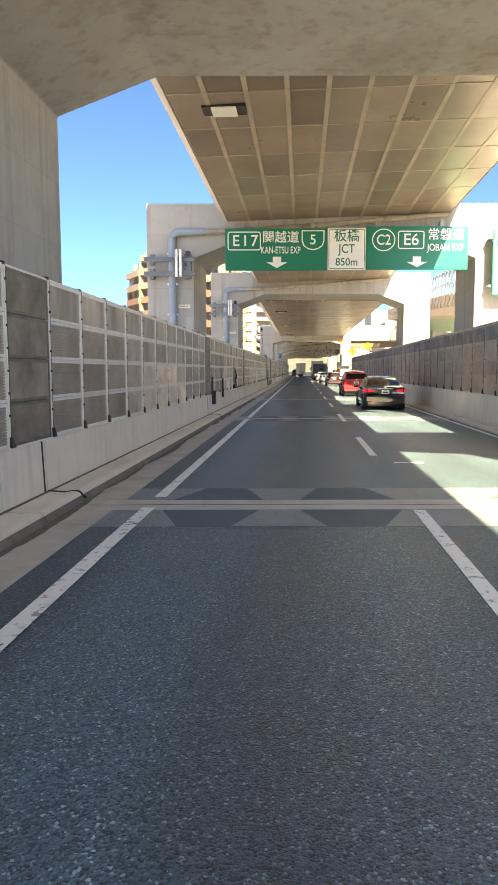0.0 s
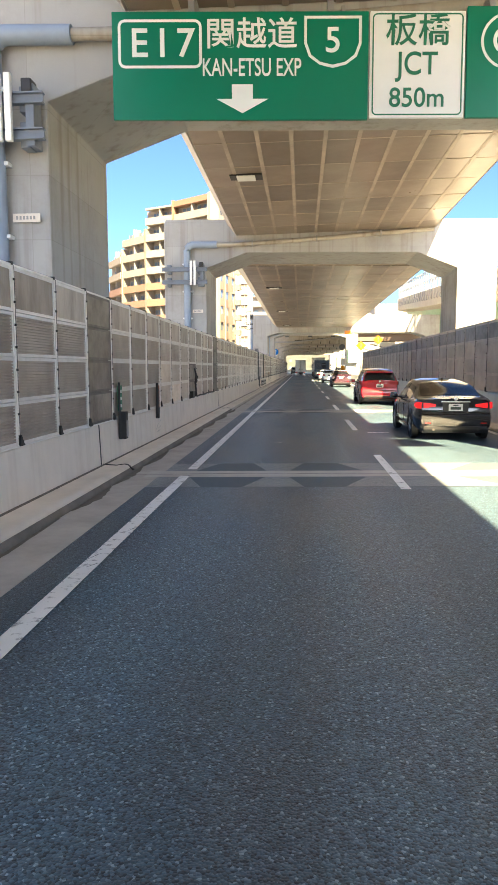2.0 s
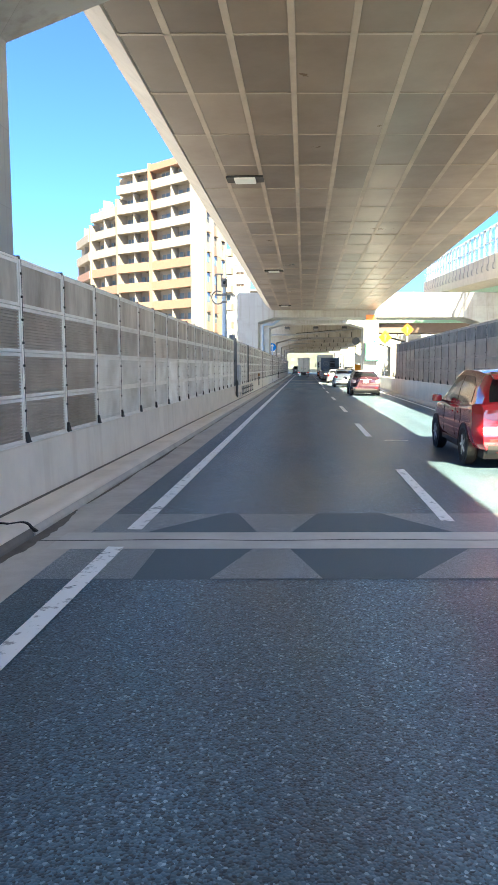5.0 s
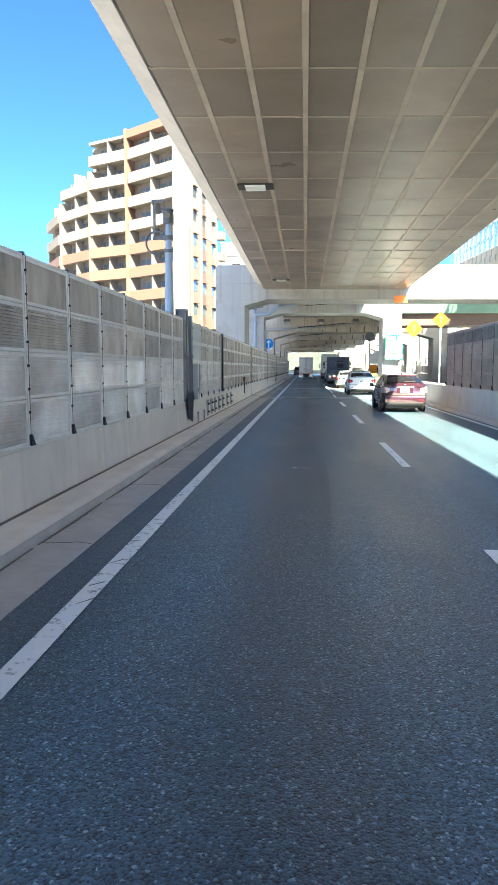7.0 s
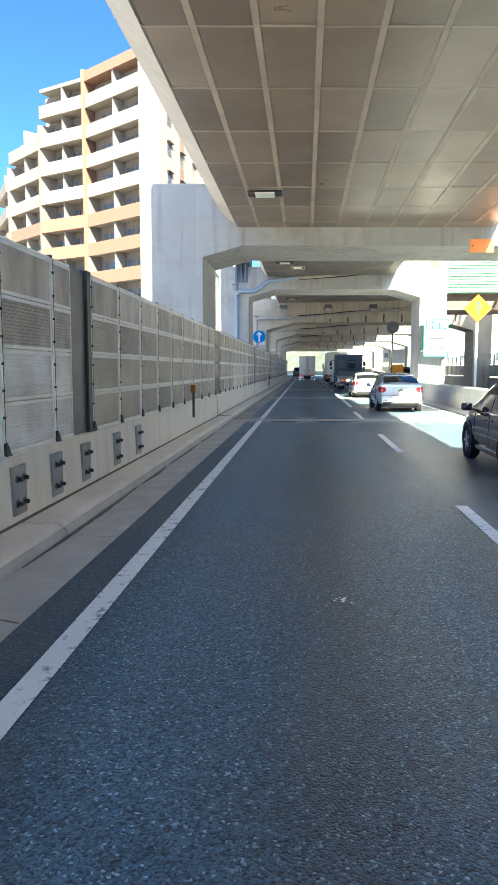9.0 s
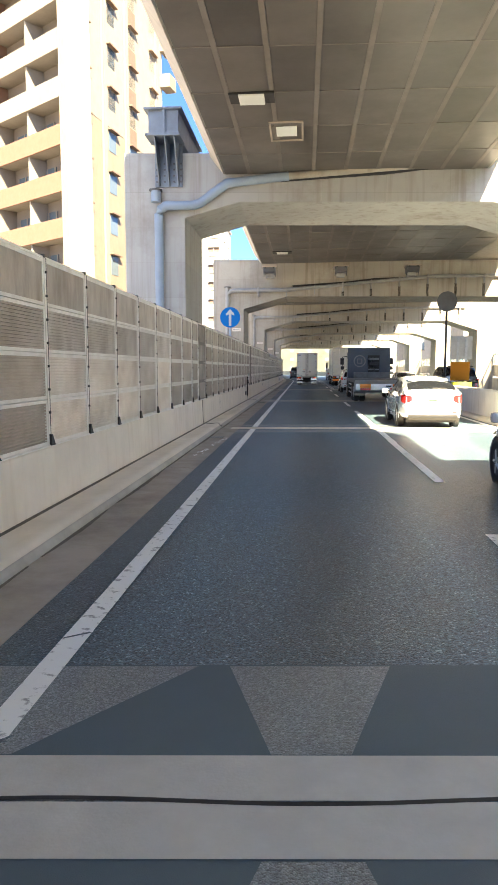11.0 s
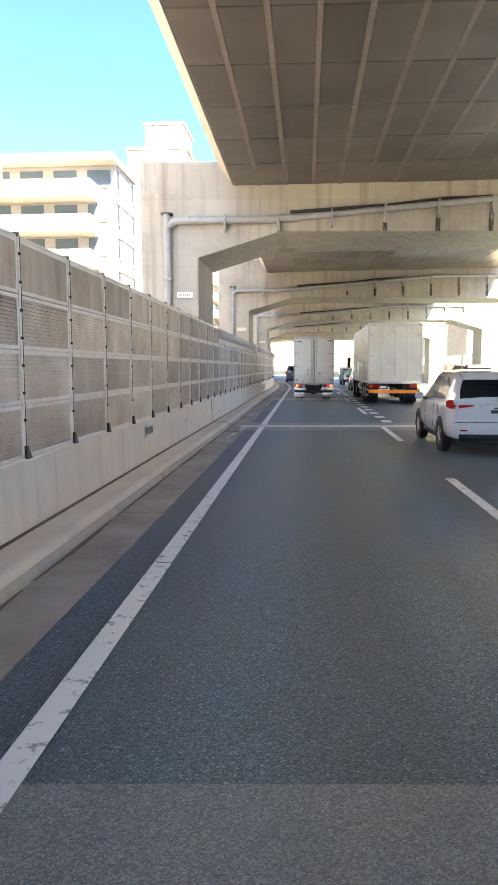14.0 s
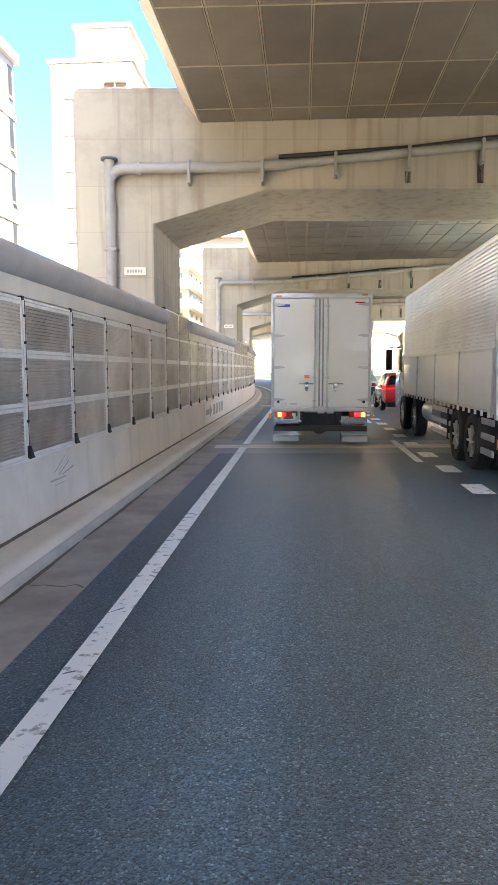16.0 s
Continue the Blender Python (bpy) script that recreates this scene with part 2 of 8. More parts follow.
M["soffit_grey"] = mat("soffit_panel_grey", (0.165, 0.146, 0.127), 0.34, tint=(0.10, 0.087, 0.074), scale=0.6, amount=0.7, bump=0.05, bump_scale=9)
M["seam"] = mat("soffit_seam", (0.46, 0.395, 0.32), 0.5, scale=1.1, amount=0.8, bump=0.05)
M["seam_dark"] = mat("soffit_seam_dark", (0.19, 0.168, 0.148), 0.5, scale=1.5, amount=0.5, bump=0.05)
M["dirt"] = mat("gutter_dirt", (0.13, 0.115, 0.097), 0.95, tint=(0.2, 0.18, 0.155), scale=5, amount=0.7, bump=0.35, bump_scale=80)
M["kerb_face"] = mat("kerb_face_grime_shade", (0.22, 0.205, 0.18), 0.9, tint=(0.10, 0.09, 0.075), scale=1.7, amount=0.8, bump=0.3)
M["fascia"] = streaked("deck_fascia", (0.48, 0.445, 0.385), (0.28, 0.25, 0.2), streak=0.4)
M["steel"] = mat("galvanised_steel", (0.36, 0.37, 0.38), 0.45, metal=0.7, tint=(0.2, 0.2, 0.2), scale=8, amount=0.5, bump=0.08)
M["frame"] = mat("barrier_frame", (0.90, 0.875, 0.83), 0.6, tint=(0.66, 0.61, 0.54), scale=5, amount=0.5, bump=0.08)
M["frame_dark"] = mat("barrier_frame_dark", (0.17, 0.155, 0.14), 0.6, tint=(0.08, 0.072, 0.065), scale=4, amount=0.6, bump=0.08)
M["ribbed"] = mat("barrier_ribbed_sheet", (0.84, 0.79, 0.71), 0.5, metal=0.0, tint=(0.43, 0.36, 0.29), scale=1.3, amount=0.75, bump=0.1, bump_scale=18, per_object=0.25)
M["plain_sheet"] = mat("barrier_plain_sheet", (0.60, 0.55, 0.485), 0.5, tint=(0.23, 0.19, 0.15), scale=1.6, amount=0.8, bump=0.08, bump_scale=12, stretch=(1, 1.6, 0.5), per_object=0.18)
M["ribbed_mid"] = mat("barrier_ribbed_mid", (0.74, 0.69, 0.62), 0.5, tint=(0.31, 0.26, 0.21), scale=1.5, amount=0.8, bump=0.1, bump_scale=18, stretch=(1, 1.4, 0.7), per_object=0.18)
M["dark_sheet"] = mat("barrier_dark_sheet", (0.30, 0.265, 0.225), 0.55, metal=0.0, tint=(0.05, 0.046, 0.042), scale=1.5, amount=0.8, bump=0.1, per_object=0.2)
M["brown_sheet"] = mat("barrier_brown_sheet", (0.54, 0.48, 0.41), 0.5, metal=0.0, tint=(0.26, 0.215, 0.17), scale=1.1, amount=0.7, bump=0.1, bump_scale=14, per_object=0.13)
M["black_steel"] = mat("black_steel", (0.025, 0.025, 0.026), 0.55, bump=0.1)
M["grey_pipe"] = mat("grey_pipe", (0.33, 0.33, 0.32), 0.5, tint=(0.2, 0.19, 0.18), scale=3, amount=0.5, bump=0.06)
M["blue_pipe"] = mat("blue_grey_pipe", (0.27, 0.33, 0.42), 0.45, tint=(0.2, 0.24, 0.3), scale=3, amount=0.5, bump=0.05)
M["sign_green"] = mat("sign_green", (0.0, 0.165, 0.088), 0.38, tint=(0.0, 0.13, 0.07), scale=2, amount=0.4, bump=0.0)
M["sign_white"] = mat("sign_white", (0.78, 0.80, 0.78), 0.4, tint=(0.66, 0.68, 0.66), scale=2, amount=0.4, bump=0.0)
# Greyed copy of the sign white: the backlit arrow's shade is in its colour.
M["sign_grey"] = mat("sign_shaded_white", (0.40, 0.42, 0.43), 0.5, tint=(0.32, 0.33, 0.34), scale=4, amount=0.5, bump=0.0)
M["sign_ink"] = mat("sign_ink", (0.02, 0.16, 0.09), 0.45, bump=0.0, amount=0.2)
M["sign_blue"] = mat("sign_blue", (0.006, 0.115, 0.40), 0.5, tint=(0.008, 0.095, 0.33), bump=0.0, amount=0.3, spec=0.2)
M["sign_yellow"] = mat("sign_yellow", (0.26, 0.105, 0.0), 0.5, tint=(0.22, 0.09, 0.0), bump=0.0, amount=0.3, spec=0.15)
M["lime"] = mat("lime_yellow", (0.55, 0.62, 0.02), 0.5, bump=0.02)
M["green_steel"] = mat("green_girder", (0.23, 0.36, 0.26), 0.45, tint=(0.17, 0.27, 0.2), scale=2, amount=0.5, bump=0.05)
M["truck_white"] = mat("truck_white", (0.87, 0.88, 0.84), 0.4, tint=(0.76, 0.76, 0.70), scale=1.2, amount=0.35, bump=0.02, bump_scale=6, coat=0.3)
M["wing_alu"] = mat("wing_panel_alu", (0.80, 0.81, 0.80), 0.35, metal=0.2, tint=(0.62, 0.62, 0.6), scale=2, amount=0.5, bump=0.02)
M["truck_cream"] = mat("truck_cream", (0.78, 0.77, 0.69), 0.45, tint=(0.58, 0.55, 0.47), scale=1.1, amount=0.6, bump=0.03, bump_scale=6)
M["alu"] = mat("aluminium", (0.62, 0.62, 0.61), 0.35, metal=0.6, tint=(0.42, 0.41, 0.4), scale=4, amount=0.5, bump=0.03)
M["chassis"] = mat("chassis_black", (0.018, 0.018, 0.019), 0.6, tint=(0.06, 0.055, 0.05), scale=6, amount=0.5, bump=0.15)
M["mirror_steel"] = mat("polished_steel", (0.62, 0.62, 0.63), 0.16, metal=1.0, tint=(0.4, 0.4, 0.4), scale=5, amount=0.4, bump=0.02)
M["red_lens"] = mat("red_lens", (0.42, 0.015, 0.012), 0.18, bump=0.0, amount=0.2, coat=0.6)
M["red_lit"] = glow("red_lens_lit", (0.75, 0.012, 0.012), 0.06)
M["amber_lens"] = mat("amber_lens", (0.75, 0.22, 0.02), 0.2, bump=0.0, amount=0.2, coat=0.6)
M["amber_lit"] = glow("amber_lens_lit", (1.0, 0.42, 0.05), 0.14)
M["orange"] = mat("orange_reflector", (0.9, 0.28, 0.02), 0.4, bump=0.0, amount=0.2)
M["plate"] = mat("plate_white", (0.75, 0.75, 0.72), 0.45, bump=0.0, amount=0.2)
M["ink"] = mat("ink_dark", (0.03, 0.05, 0.04), 0.5, bump=0.0, amount=0.2)
M["logo_blue"] = mat("decal_blue", (0.05, 0.07, 0.33), 0.4, bump=0.0, amount=0.2)
M["tyre"] = mat("tyre", (0.022, 0.022, 0.023), 0.8, tint=(0.05, 0.047, 0.043), scale=8, amount=0.5, bump=0.25)
M["glass_dark"] = mat("car_glass", (0.012, 0.014, 0.018), 0.05, bump=0.0, amount=0.3, spec=0.6)
M["frame_brown"] = mat("barrier_frame_brown", (0.58, 0.5, 0.43), 0.7, tint=(0.34, 0.28, 0.24), scale=4, amount=0.6, bump=0.08)
M["perforated"] = mat("barrier_perforated_sheet", (0.74, 0.75, 0.74), 0.55, tint=(0.5, 0.5, 0.48), scale=2, amount=0.5, bump=0.5, bump_scale=140)
M["dark_steel"] = mat("dark_grey_steel", (0.10, 0.105, 0.115), 0.5, tint=(0.055, 0.056, 0.06), scale=3, amount=0.6, bump=0.08)
M["cabinet_grey"] = mat("cabinet_grey", (0.50, 0.515, 0.53), 0.45, tint=(0.38, 0.385, 0.39), scale=3, amount=0.5, bump=0.03)
M["rust"] = mat("rusty_orange", (0.42, 0.17, 0.07), 0.8, tint=(0.24, 0.1, 0.05), scale=9, amount=0.7)
M["ribbed_clean"] = mat("barrier_ribbed_clean", (0.87, 0.86, 0.83), 0.5, tint=(0.44, 0.395, 0.335), scale=1.2, amount=0.8, bump=0.1, bump_scale=18, per_object=0.15)
M["net"] = mat("dark_net", (0.09, 0.092, 0.098), 0.9, tint=(0.2, 0.2, 0.205), scale=22, amount=0.8, bump=0.6, bump_scale=90)
M["clear_lens"] = mat("pale_lamp_lens", (0.7, 0.5, 0.42), 0.15, bump=0.0, amount=0.2, coat=0.6)
M["black_plastic"] = mat("black_plastic", (0.02, 0.02, 0.021), 0.5, bump=0.05)
for nm, c in (("car_black", (0.010, 0.010, 0.013)), ("car_red", (0.46, 0.012, 0.022)), ("car_purple", (0.042, 0.017, 0.027)),
              ("car_white", (0.76, 0.77, 0.78)), ("car_pearl", (0.62, 0.68, 0.74)), ("car_grey", (0.12, 0.12, 0.125))):
    M[nm] = mat(nm, c, 0.14, tint=tuple(v * 0.85 for v in c), scale=1.5, amount=0.3, bump=0.0, coat=1.0)
M["cab_blue"] = mat("cab_blue", (0.06, 0.078, 0.105), 0.45, tint=(0.10, 0.115, 0.135), scale=2.2, amount=0.6, bump=0.05)
M["bed_grey"] = mat("flatbed_grey", (0.20, 0.205, 0.21), 0.6, tint=(0.11, 0.1, 0.09), scale=3, amount=0.7, bump=0.1)
M["apt_cream"] = streaked("apartment_cream", (0.155, 0.13, 0.10), (0.12, 0.10, 0.078), streak=0.25)
M["apt_white"] = streaked("apartment_white", (0.18, 0.162, 0.138), (0.14, 0.126, 0.108), streak=0.25)
M["apt_orange"] = mat("apartment_orange_tile", (0.16, 0.093, 0.062), 0.7, tint=(0.13, 0.076, 0.05), scale=3, amount=0.5, bump=0.1)
M["apt_brown"] = mat("brown_tile_and_shade", (0.12, 0.082, 0.06), 0.7, tint=(0.09, 0.062, 0.045), scale=3, amount=0.5, bump=0.1)
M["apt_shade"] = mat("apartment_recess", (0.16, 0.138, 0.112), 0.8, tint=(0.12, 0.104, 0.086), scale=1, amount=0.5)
M["pale_wall"] = streaked("pale_building", (0.32, 0.312, 0.295), (0.28, 0.268, 0.245), streak=0.2)
M["window"] = mat("window_glass", (0.10, 0.13, 0.16), 0.08, bump=0.0, amount=0.3)
M["window_dark"] = mat("dark_window", (0.03, 0.033, 0.036), 0.4, bump=0.0, amount=0.3, spec=0.2)
M["ground"] = mat("city_ground", (0.36, 0.35, 0.33), 0.9, tint=(0.22, 0.215, 0.2), scale=0.15, amount=0.7, bump=0.2)
# run-down dirt: dense in the middle of its noise, broken at the edges
M["run_stain"] = mat("run_stain", (0.105, 0.085, 0.065), 0.9, tint=(0.16, 0.13, 0.10), scale=6, amount=0.6, bump=0.1)
nt = M["run_stain"].node_tree
ns = nt.nodes.new("ShaderNodeTexNoise")
mp = nt.nodes.new("ShaderNodeMapping")
mp.inputs["Scale"].default_value = (26, 26, 2.5)
ns.inputs["Scale"].default_value = 1.0
mr = nt.nodes.new("ShaderNodeMapRange")
mr.inputs[1].default_value, mr.inputs[2].default_value = 0.36, 0.62
nt.links.new(nt.nodes.new("ShaderNodeNewGeometry").outputs["Position"], mp.inputs["Vector"])
nt.links.new(mp.outputs[0], ns.inputs["Vector"])
nt.links.new(ns.outputs["Fac"], mr.inputs[0])
nt.links.new(mr.outputs[0], nt.nodes["Principled BSDF"].inputs["Alpha"])
m = bpy.data.materials.new("clear_barrier")
m.use_nodes = True
b = m.node_tree.nodes["Principled BSDF"]
b.inputs["Base Color"].default_value = (0.30, 0.52, 0.55, 1)
b.inputs["Roughness"].default_value = 0.15
b.inputs["Alpha"].default_value = 0.38
M["clear"] = m

for key in ("soffit", "soffit_dark", "soffit_grey"):
    nt = M[key].node_tree
    bs = nt.nodes["Principled BSDF"]
    src = bs.inputs["Base Color"].links[0].from_socket
    rp = nt.nodes.new("ShaderNodeMapRange")
    rp.interpolation_type = "SMOOTHSTEP"
    rp.inputs[3].default_value, rp.inputs[4].default_value = 0.74, 1.14
    hs = nt.nodes.new("ShaderNodeHueSaturation")
    nt.links.new(nt.nodes.new("ShaderNodeObjectInfo").outputs["Random"], rp.inputs[0])
    nt.links.new(rp.outputs[0], hs.inputs["Value"])
    nt.links.new(src, hs.inputs["Color"])
    nt.links.new(hs.outputs[0], bs.inputs["Base Color"])

# the barrier sheets let some of the daylight behind them through
for key, share in (("ribbed", 0.4), ("ribbed_clean", 0.5), ("ribbed_grey", 0.3), ("plain_sheet", 0.27), ("ribbed_mid", 0.3), ("brown_sheet", 0.2)):
    nt = M[key].node_tree
    bs = nt.nodes["Principled BSDF"]
    out = nt.nodes["Material Output"]
    tr = nt.nodes.new("ShaderNodeBsdfTranslucent")
    mx = nt.nodes.new("ShaderNodeMixShader")
    mx.inputs[0].default_value = share
    nt.links.new(bs.inputs["Base Color"].links[0].from_socket, tr.inputs["Color"])
    nt.links.new(bs.outputs[0], mx.inputs[1])
    nt.links.new(tr.outputs[0], mx.inputs[2])
    nt.links.new(mx.outputs[0], out.inputs["Surface"])

# ---------------------------------------------------------------- mesh helpers
def mesh_of(name, bm, material, smooth=False):
    me = bpy.data.meshes.new(name)
    bmesh.ops.recalc_face_normals(bm, faces=bm.faces)
    bm.to_mesh(me)
    bm.free()
    me.materials.append(M[material] if isinstance(material, str) else material)
    if smooth:
        for p in me.polygons:
            p.use_smooth = True
        me.set_sharp_from_angle(angle=radians(35))
    return me


def part(name, bm, material, parent, label="", smooth=False, at=None):
    """A bmesh, or a mesh that is shared, as one object under a thing or a part."""
    me = bm if isinstance(bm, bpy.types.Mesh) else mesh_of(name, bm, material, smooth)
    ob = new(name, me)
    ob.parent = parent
    if at is not None:
        ob.matrix_basis = at
    if label:
        tagged(ob, label)
    return ob


def thing(name, at, label, category, group="", kind=""):
    ob = new(name)
    ob.matrix_basis = at
    return tagged(ob, label, category, group, kind)


def solid(name, bm, material, label, category="", kind="", group="", smooth=False):
    return tagged(new(name, mesh_of(name, bm, material, smooth)), label, category, group, kind)


def box(bm, x0, x1, y0, y1, z0, z1, bevel=0.0):
    v = [bm.verts.new((x, y, z)) for x in (x0, x1) for y in (y0, y1) for z in (z0, z1)]
    f = [bm.faces.new([v[i] for i in q]) for q in ((0, 1, 3, 2), (4, 6, 7, 5), (0, 4, 5, 1), (2, 3, 7, 6), (0, 2, 6, 4), (1, 5, 7, 3))]
    if bevel:
        es = list({e for q in f for e in q.edges})
        bmesh.ops.recalc_face_normals(bm, faces=f)
        bmesh.ops.bevel(bm, geom=es, offset=bevel, segments=2, affect="EDGES", profile=0.6)
    return bm


def bx(x0, x1, y0, y1, z0, z1, bevel=0.0):
    return box(bmesh.new(), x0, x1, y0, y1, z0, z1, bevel)


def prism(bm, outline, a0, a1, axis="y", bevel=0.0):
    """A polygon pushed along an axis. The outline's pairs are (x, z) for y, (y, z) for x, (x, y) for z."""
    def put(p, a):
        return {"y": (p[0], a, p[1]), "x": (a, p[0], p[1]), "z": (p[0], p[1], a)}[axis]
    lo = [bm.verts.new(put(p, a0)) for p in outline]
    hi = [bm.verts.new(put(p, a1)) for p in outline]
    n = len(outline)
    fs = [bm.faces.new(lo), bm.faces.new(hi[::-1])]
    fs += [bm.faces.new((lo[i], hi[i], hi[(i + 1) % n], lo[(i + 1) % n])) for i in range(n)]
    if bevel:
        bmesh.ops.recalc_face_normals(bm, faces=fs)
        bmesh.ops.bevel(bm, geom=list({e for f in fs for e in f.edges}), offset=bevel, segments=2, affect="EDGES", profile=0.6)
    return bm


def tube(bm, points, r, seg=12, caps=True):
    """A round bar through points, mitred at the bends."""
    pts = [Vector(p) for p in points]
    rings = []
    for i, p in enumerate(pts):
        a = (pts[i] - pts[i - 1]).normalized() if i else None
        b = (pts[i + 1] - pts[i]).normalized() if i < len(pts) - 1 else None
        d = ((a or b) + (b or a)).normalized()
        up = Vector((0, 0, 1)) if abs(d.z) < 0.9 else Vector((0, 1, 0))
        u = d.cross(up).normalized()
        w = u.cross(d).normalized()
        k = 1 / max((a or b).dot(d), 0.5)
        rings.append([bm.verts.new(p + (u * math.cos(t) + w * math.sin(t)) * r * (k if 0 < i < len(pts) - 1 else 1)) for t in [2 * math.pi * j / seg for j in range(seg)]])
    for q, s in zip(rings, rings[1:]):
        for j in range(seg):
            bm.faces.new((q[j], q[(j + 1) % seg], s[(j + 1) % seg], s[j]))
    if caps:
        bm.faces.new(rings[0][::-1])
        bm.faces.new(rings[-1])
    return bm


def tb(points, r, seg=12):
    return tube(bmesh.new(), points, r, seg)


def arc(centre, r, a0, a1, n, plane="xz"):
    out = []
    for i in range(n + 1):
        t = radians(a0 + (a1 - a0) * i / n)
        c, s = r * math.cos(t), r * math.sin(t)
        out.append({"xz": (centre[0] + c, centre[1], centre[2] + s), "yz": (centre[0], centre[1] + c, centre[2] + s), "xy": (centre[0] + c, centre[1] + s, centre[2])}[plane])
    return out


def bend(y):
    """How far the road has swung to the left at y."""
    return -((y - 178.0) ** 2) / 520.0 if y > 178 else 0.0


def flat(bm, x0, x1, z, ys):
    rows = [[bm.verts.new((x + bend(y), y, z)) for x in (x0, x1)] for y in ys]
    for p, q in zip(rows, rows[1:]):
        bm.faces.new((p[0], p[1], q[1], q[0]))
    return bm


def sweep(bm, outline, ys):
    """An outline of (x, z) pushed along the road, through the bend."""
    rows = [[bm.verts.new((x + bend(y), y, z)) for x, z in outline] for y in ys]
    n = len(outline)
    for p, q in zip(rows, rows[1:]):
        for i in range(n):
            bm.faces.new((p[i], q[i], q[(i + 1) % n], p[(i + 1) % n]))
    bm.faces.new(rows[0])
    bm.faces.new(rows[-1][::-1])
    return bm


def span(y0, y1, step=5.0):
    """Stations from y0 to y1: close together only where the road bends."""
    if y1 <= 168:
        return [y0, y1]
    s = max(y0, 168)
    n = max(1, int((y1 - s) / step))
    return ([y0] if y0 < 168 else []) + [s + (y1 - s) * i / n for i in range(n + 1)]


SKEW = math.tan(radians(4.4))


def skewed(top, x0=-4.5):
    """Turns what crosses the road to the bridge's skew: y grows with x."""
    done = set()
    for o in top.children_recursive:
        if o.data.name not in done:
            done.add(o.data.name)
            o.data.transform(Matrix(((1, 0, 0, 0), (SKEW, 1, 0, SKEW * (top.location.x - x0)), (0, 0, 1, 0), (0, 0, 0, 1))))
    return top


def text_on(body, size, x, z, y, material, parent, name="lettering", squeeze=1.0, thick=0.004, align="CENTER", spacing=1.0):
    """Letters that stand on a face which looks towards -y."""
    cu = bpy.data.curves.new(name, "FONT")
    cu.body, cu.size, cu.align_x, cu.align_y, cu.extrude = body, size, align, "CENTER", thick
    cu.offset = size * 0.008
    cu.space_character = spacing
    tmp = new("tmp_text", cu)
    bpy.context.view_layer.update()
    me = bpy.data.meshes.new_from_object(tmp.evaluated_get(bpy.context.evaluated_depsgraph_get()))
    bpy.data.objects.remove(tmp)
    bpy.data.curves.remove(cu)
    me.transform(Matrix(((squeeze, 0, 0, x), (0, 0, -1, y), (0, 1, 0, z), (0, 0, 0, 1))))
    me.name = name
    me.materials.clear()
    me.materials.append(M[material])
    return part(name, me, material, parent)

# ---------------------------------------------------------------- ground and road
gb = bmesh.new()
box(gb, -1500, 1500, -900, 2600, -2.4, -1.6)
solid("ground", gb, "ground", "grey city ground below the viaducts", "ground", "structure")

Y0, Y1 = -40.0, 300.0
rb = bmesh.new()
sweep(rb, [(-3.9, -1.2), (5.9, -1.2), (5.9, 0.0), (-3.9, 0.0)], [Y0, 124.5])
solid("road", rb, "asphalt", "dark coarse asphalt expressway carriageway with worn white lines", "road", "structure")
rb = bmesh.new()
sweep(rb, [(-3.9, -1.2), (5.9, -1.2), (5.9, 0.0), (-3.9, 0.0)], span(124.5, Y1))
solid("road", rb, "asphalt_old", "older smooth-worn dark asphalt carriageway with worn lines", "road", "structure")
rb = bmesh.new()
sweep(rb, [(5.9, -1.2), (14.6, -1.2), (14.6, 0.0), (5.9, 0.0)], span(70.0, Y1))
solid("road", rb, "asphalt_edge", "dark asphalt of the merging ramp lanes", "road", "structure")
eb = bmesh.new()
flat(eb, -2.42, -2.1, 0.003, span(Y0, Y1))
solid("pavement", eb, "asphalt_edge", "darker asphalt strip beside the white edge line", "road edge", "structure")
gut_cuts = [Y0, -8, 7.6, 9, 25.2, 41.9, 52.3, 62.0, 73.6, 90, 107.5, 125.5, 144, 161.8, 180, 198, 240, Y1]
for a, b2 in zip(gut_cuts, gut_cuts[1:]):
    gu = bmesh.new()
    sweep(gu, [(-3.2, -0.1), (-2.42, -0.1), (-2.42, 0.006), (-3.2, 0.008)], span(a + 0.012, b2 - 0.012))
    solid("gutter", gu, "gutter" if b2 < 92 else "gutter_brown", "stained concrete gutter strip along the left kerb", "gutter", "structure")
for a, b2 in zip(gut_cuts, gut_cuts[1:]):
    kb = bmesh.new()
    sweep(kb, [(-3.5, -0.1), (-2.99, -0.1), (-2.985, 0.09), (-3.0, 0.118), (-3.035, 0.138), (-3.085, 0.145), (-3.14, 0.138), (-3.22, 0.124), (-3.5, 0.14)], span(a + 0.02, b2 - 0.02))
    solid("kerb", kb, "kerb", "rounded concrete kerb at the foot of the parapet", "kerb", "structure", smooth=True)

# The upright face is coloured darker than the top, for shade and grime.
for a, b2 in zip(gut_cuts, gut_cuts[1:]):
    kf = bmesh.new()
    sweep(kf, [(-2.99, -0.1), (-2.93, -0.1), (-2.945, 0.04), (-2.975, 0.088), (-2.99, 0.09)], span(a + 0.02, b2 - 0.02))
    solid("kerb_face", kf, "kerb_face" if b2 < 43 else "gutter", "vertical face of the left kerb, darkened for grime and shade", "kerb", "structure")
dr = bmesh.new()
yq = -2.0
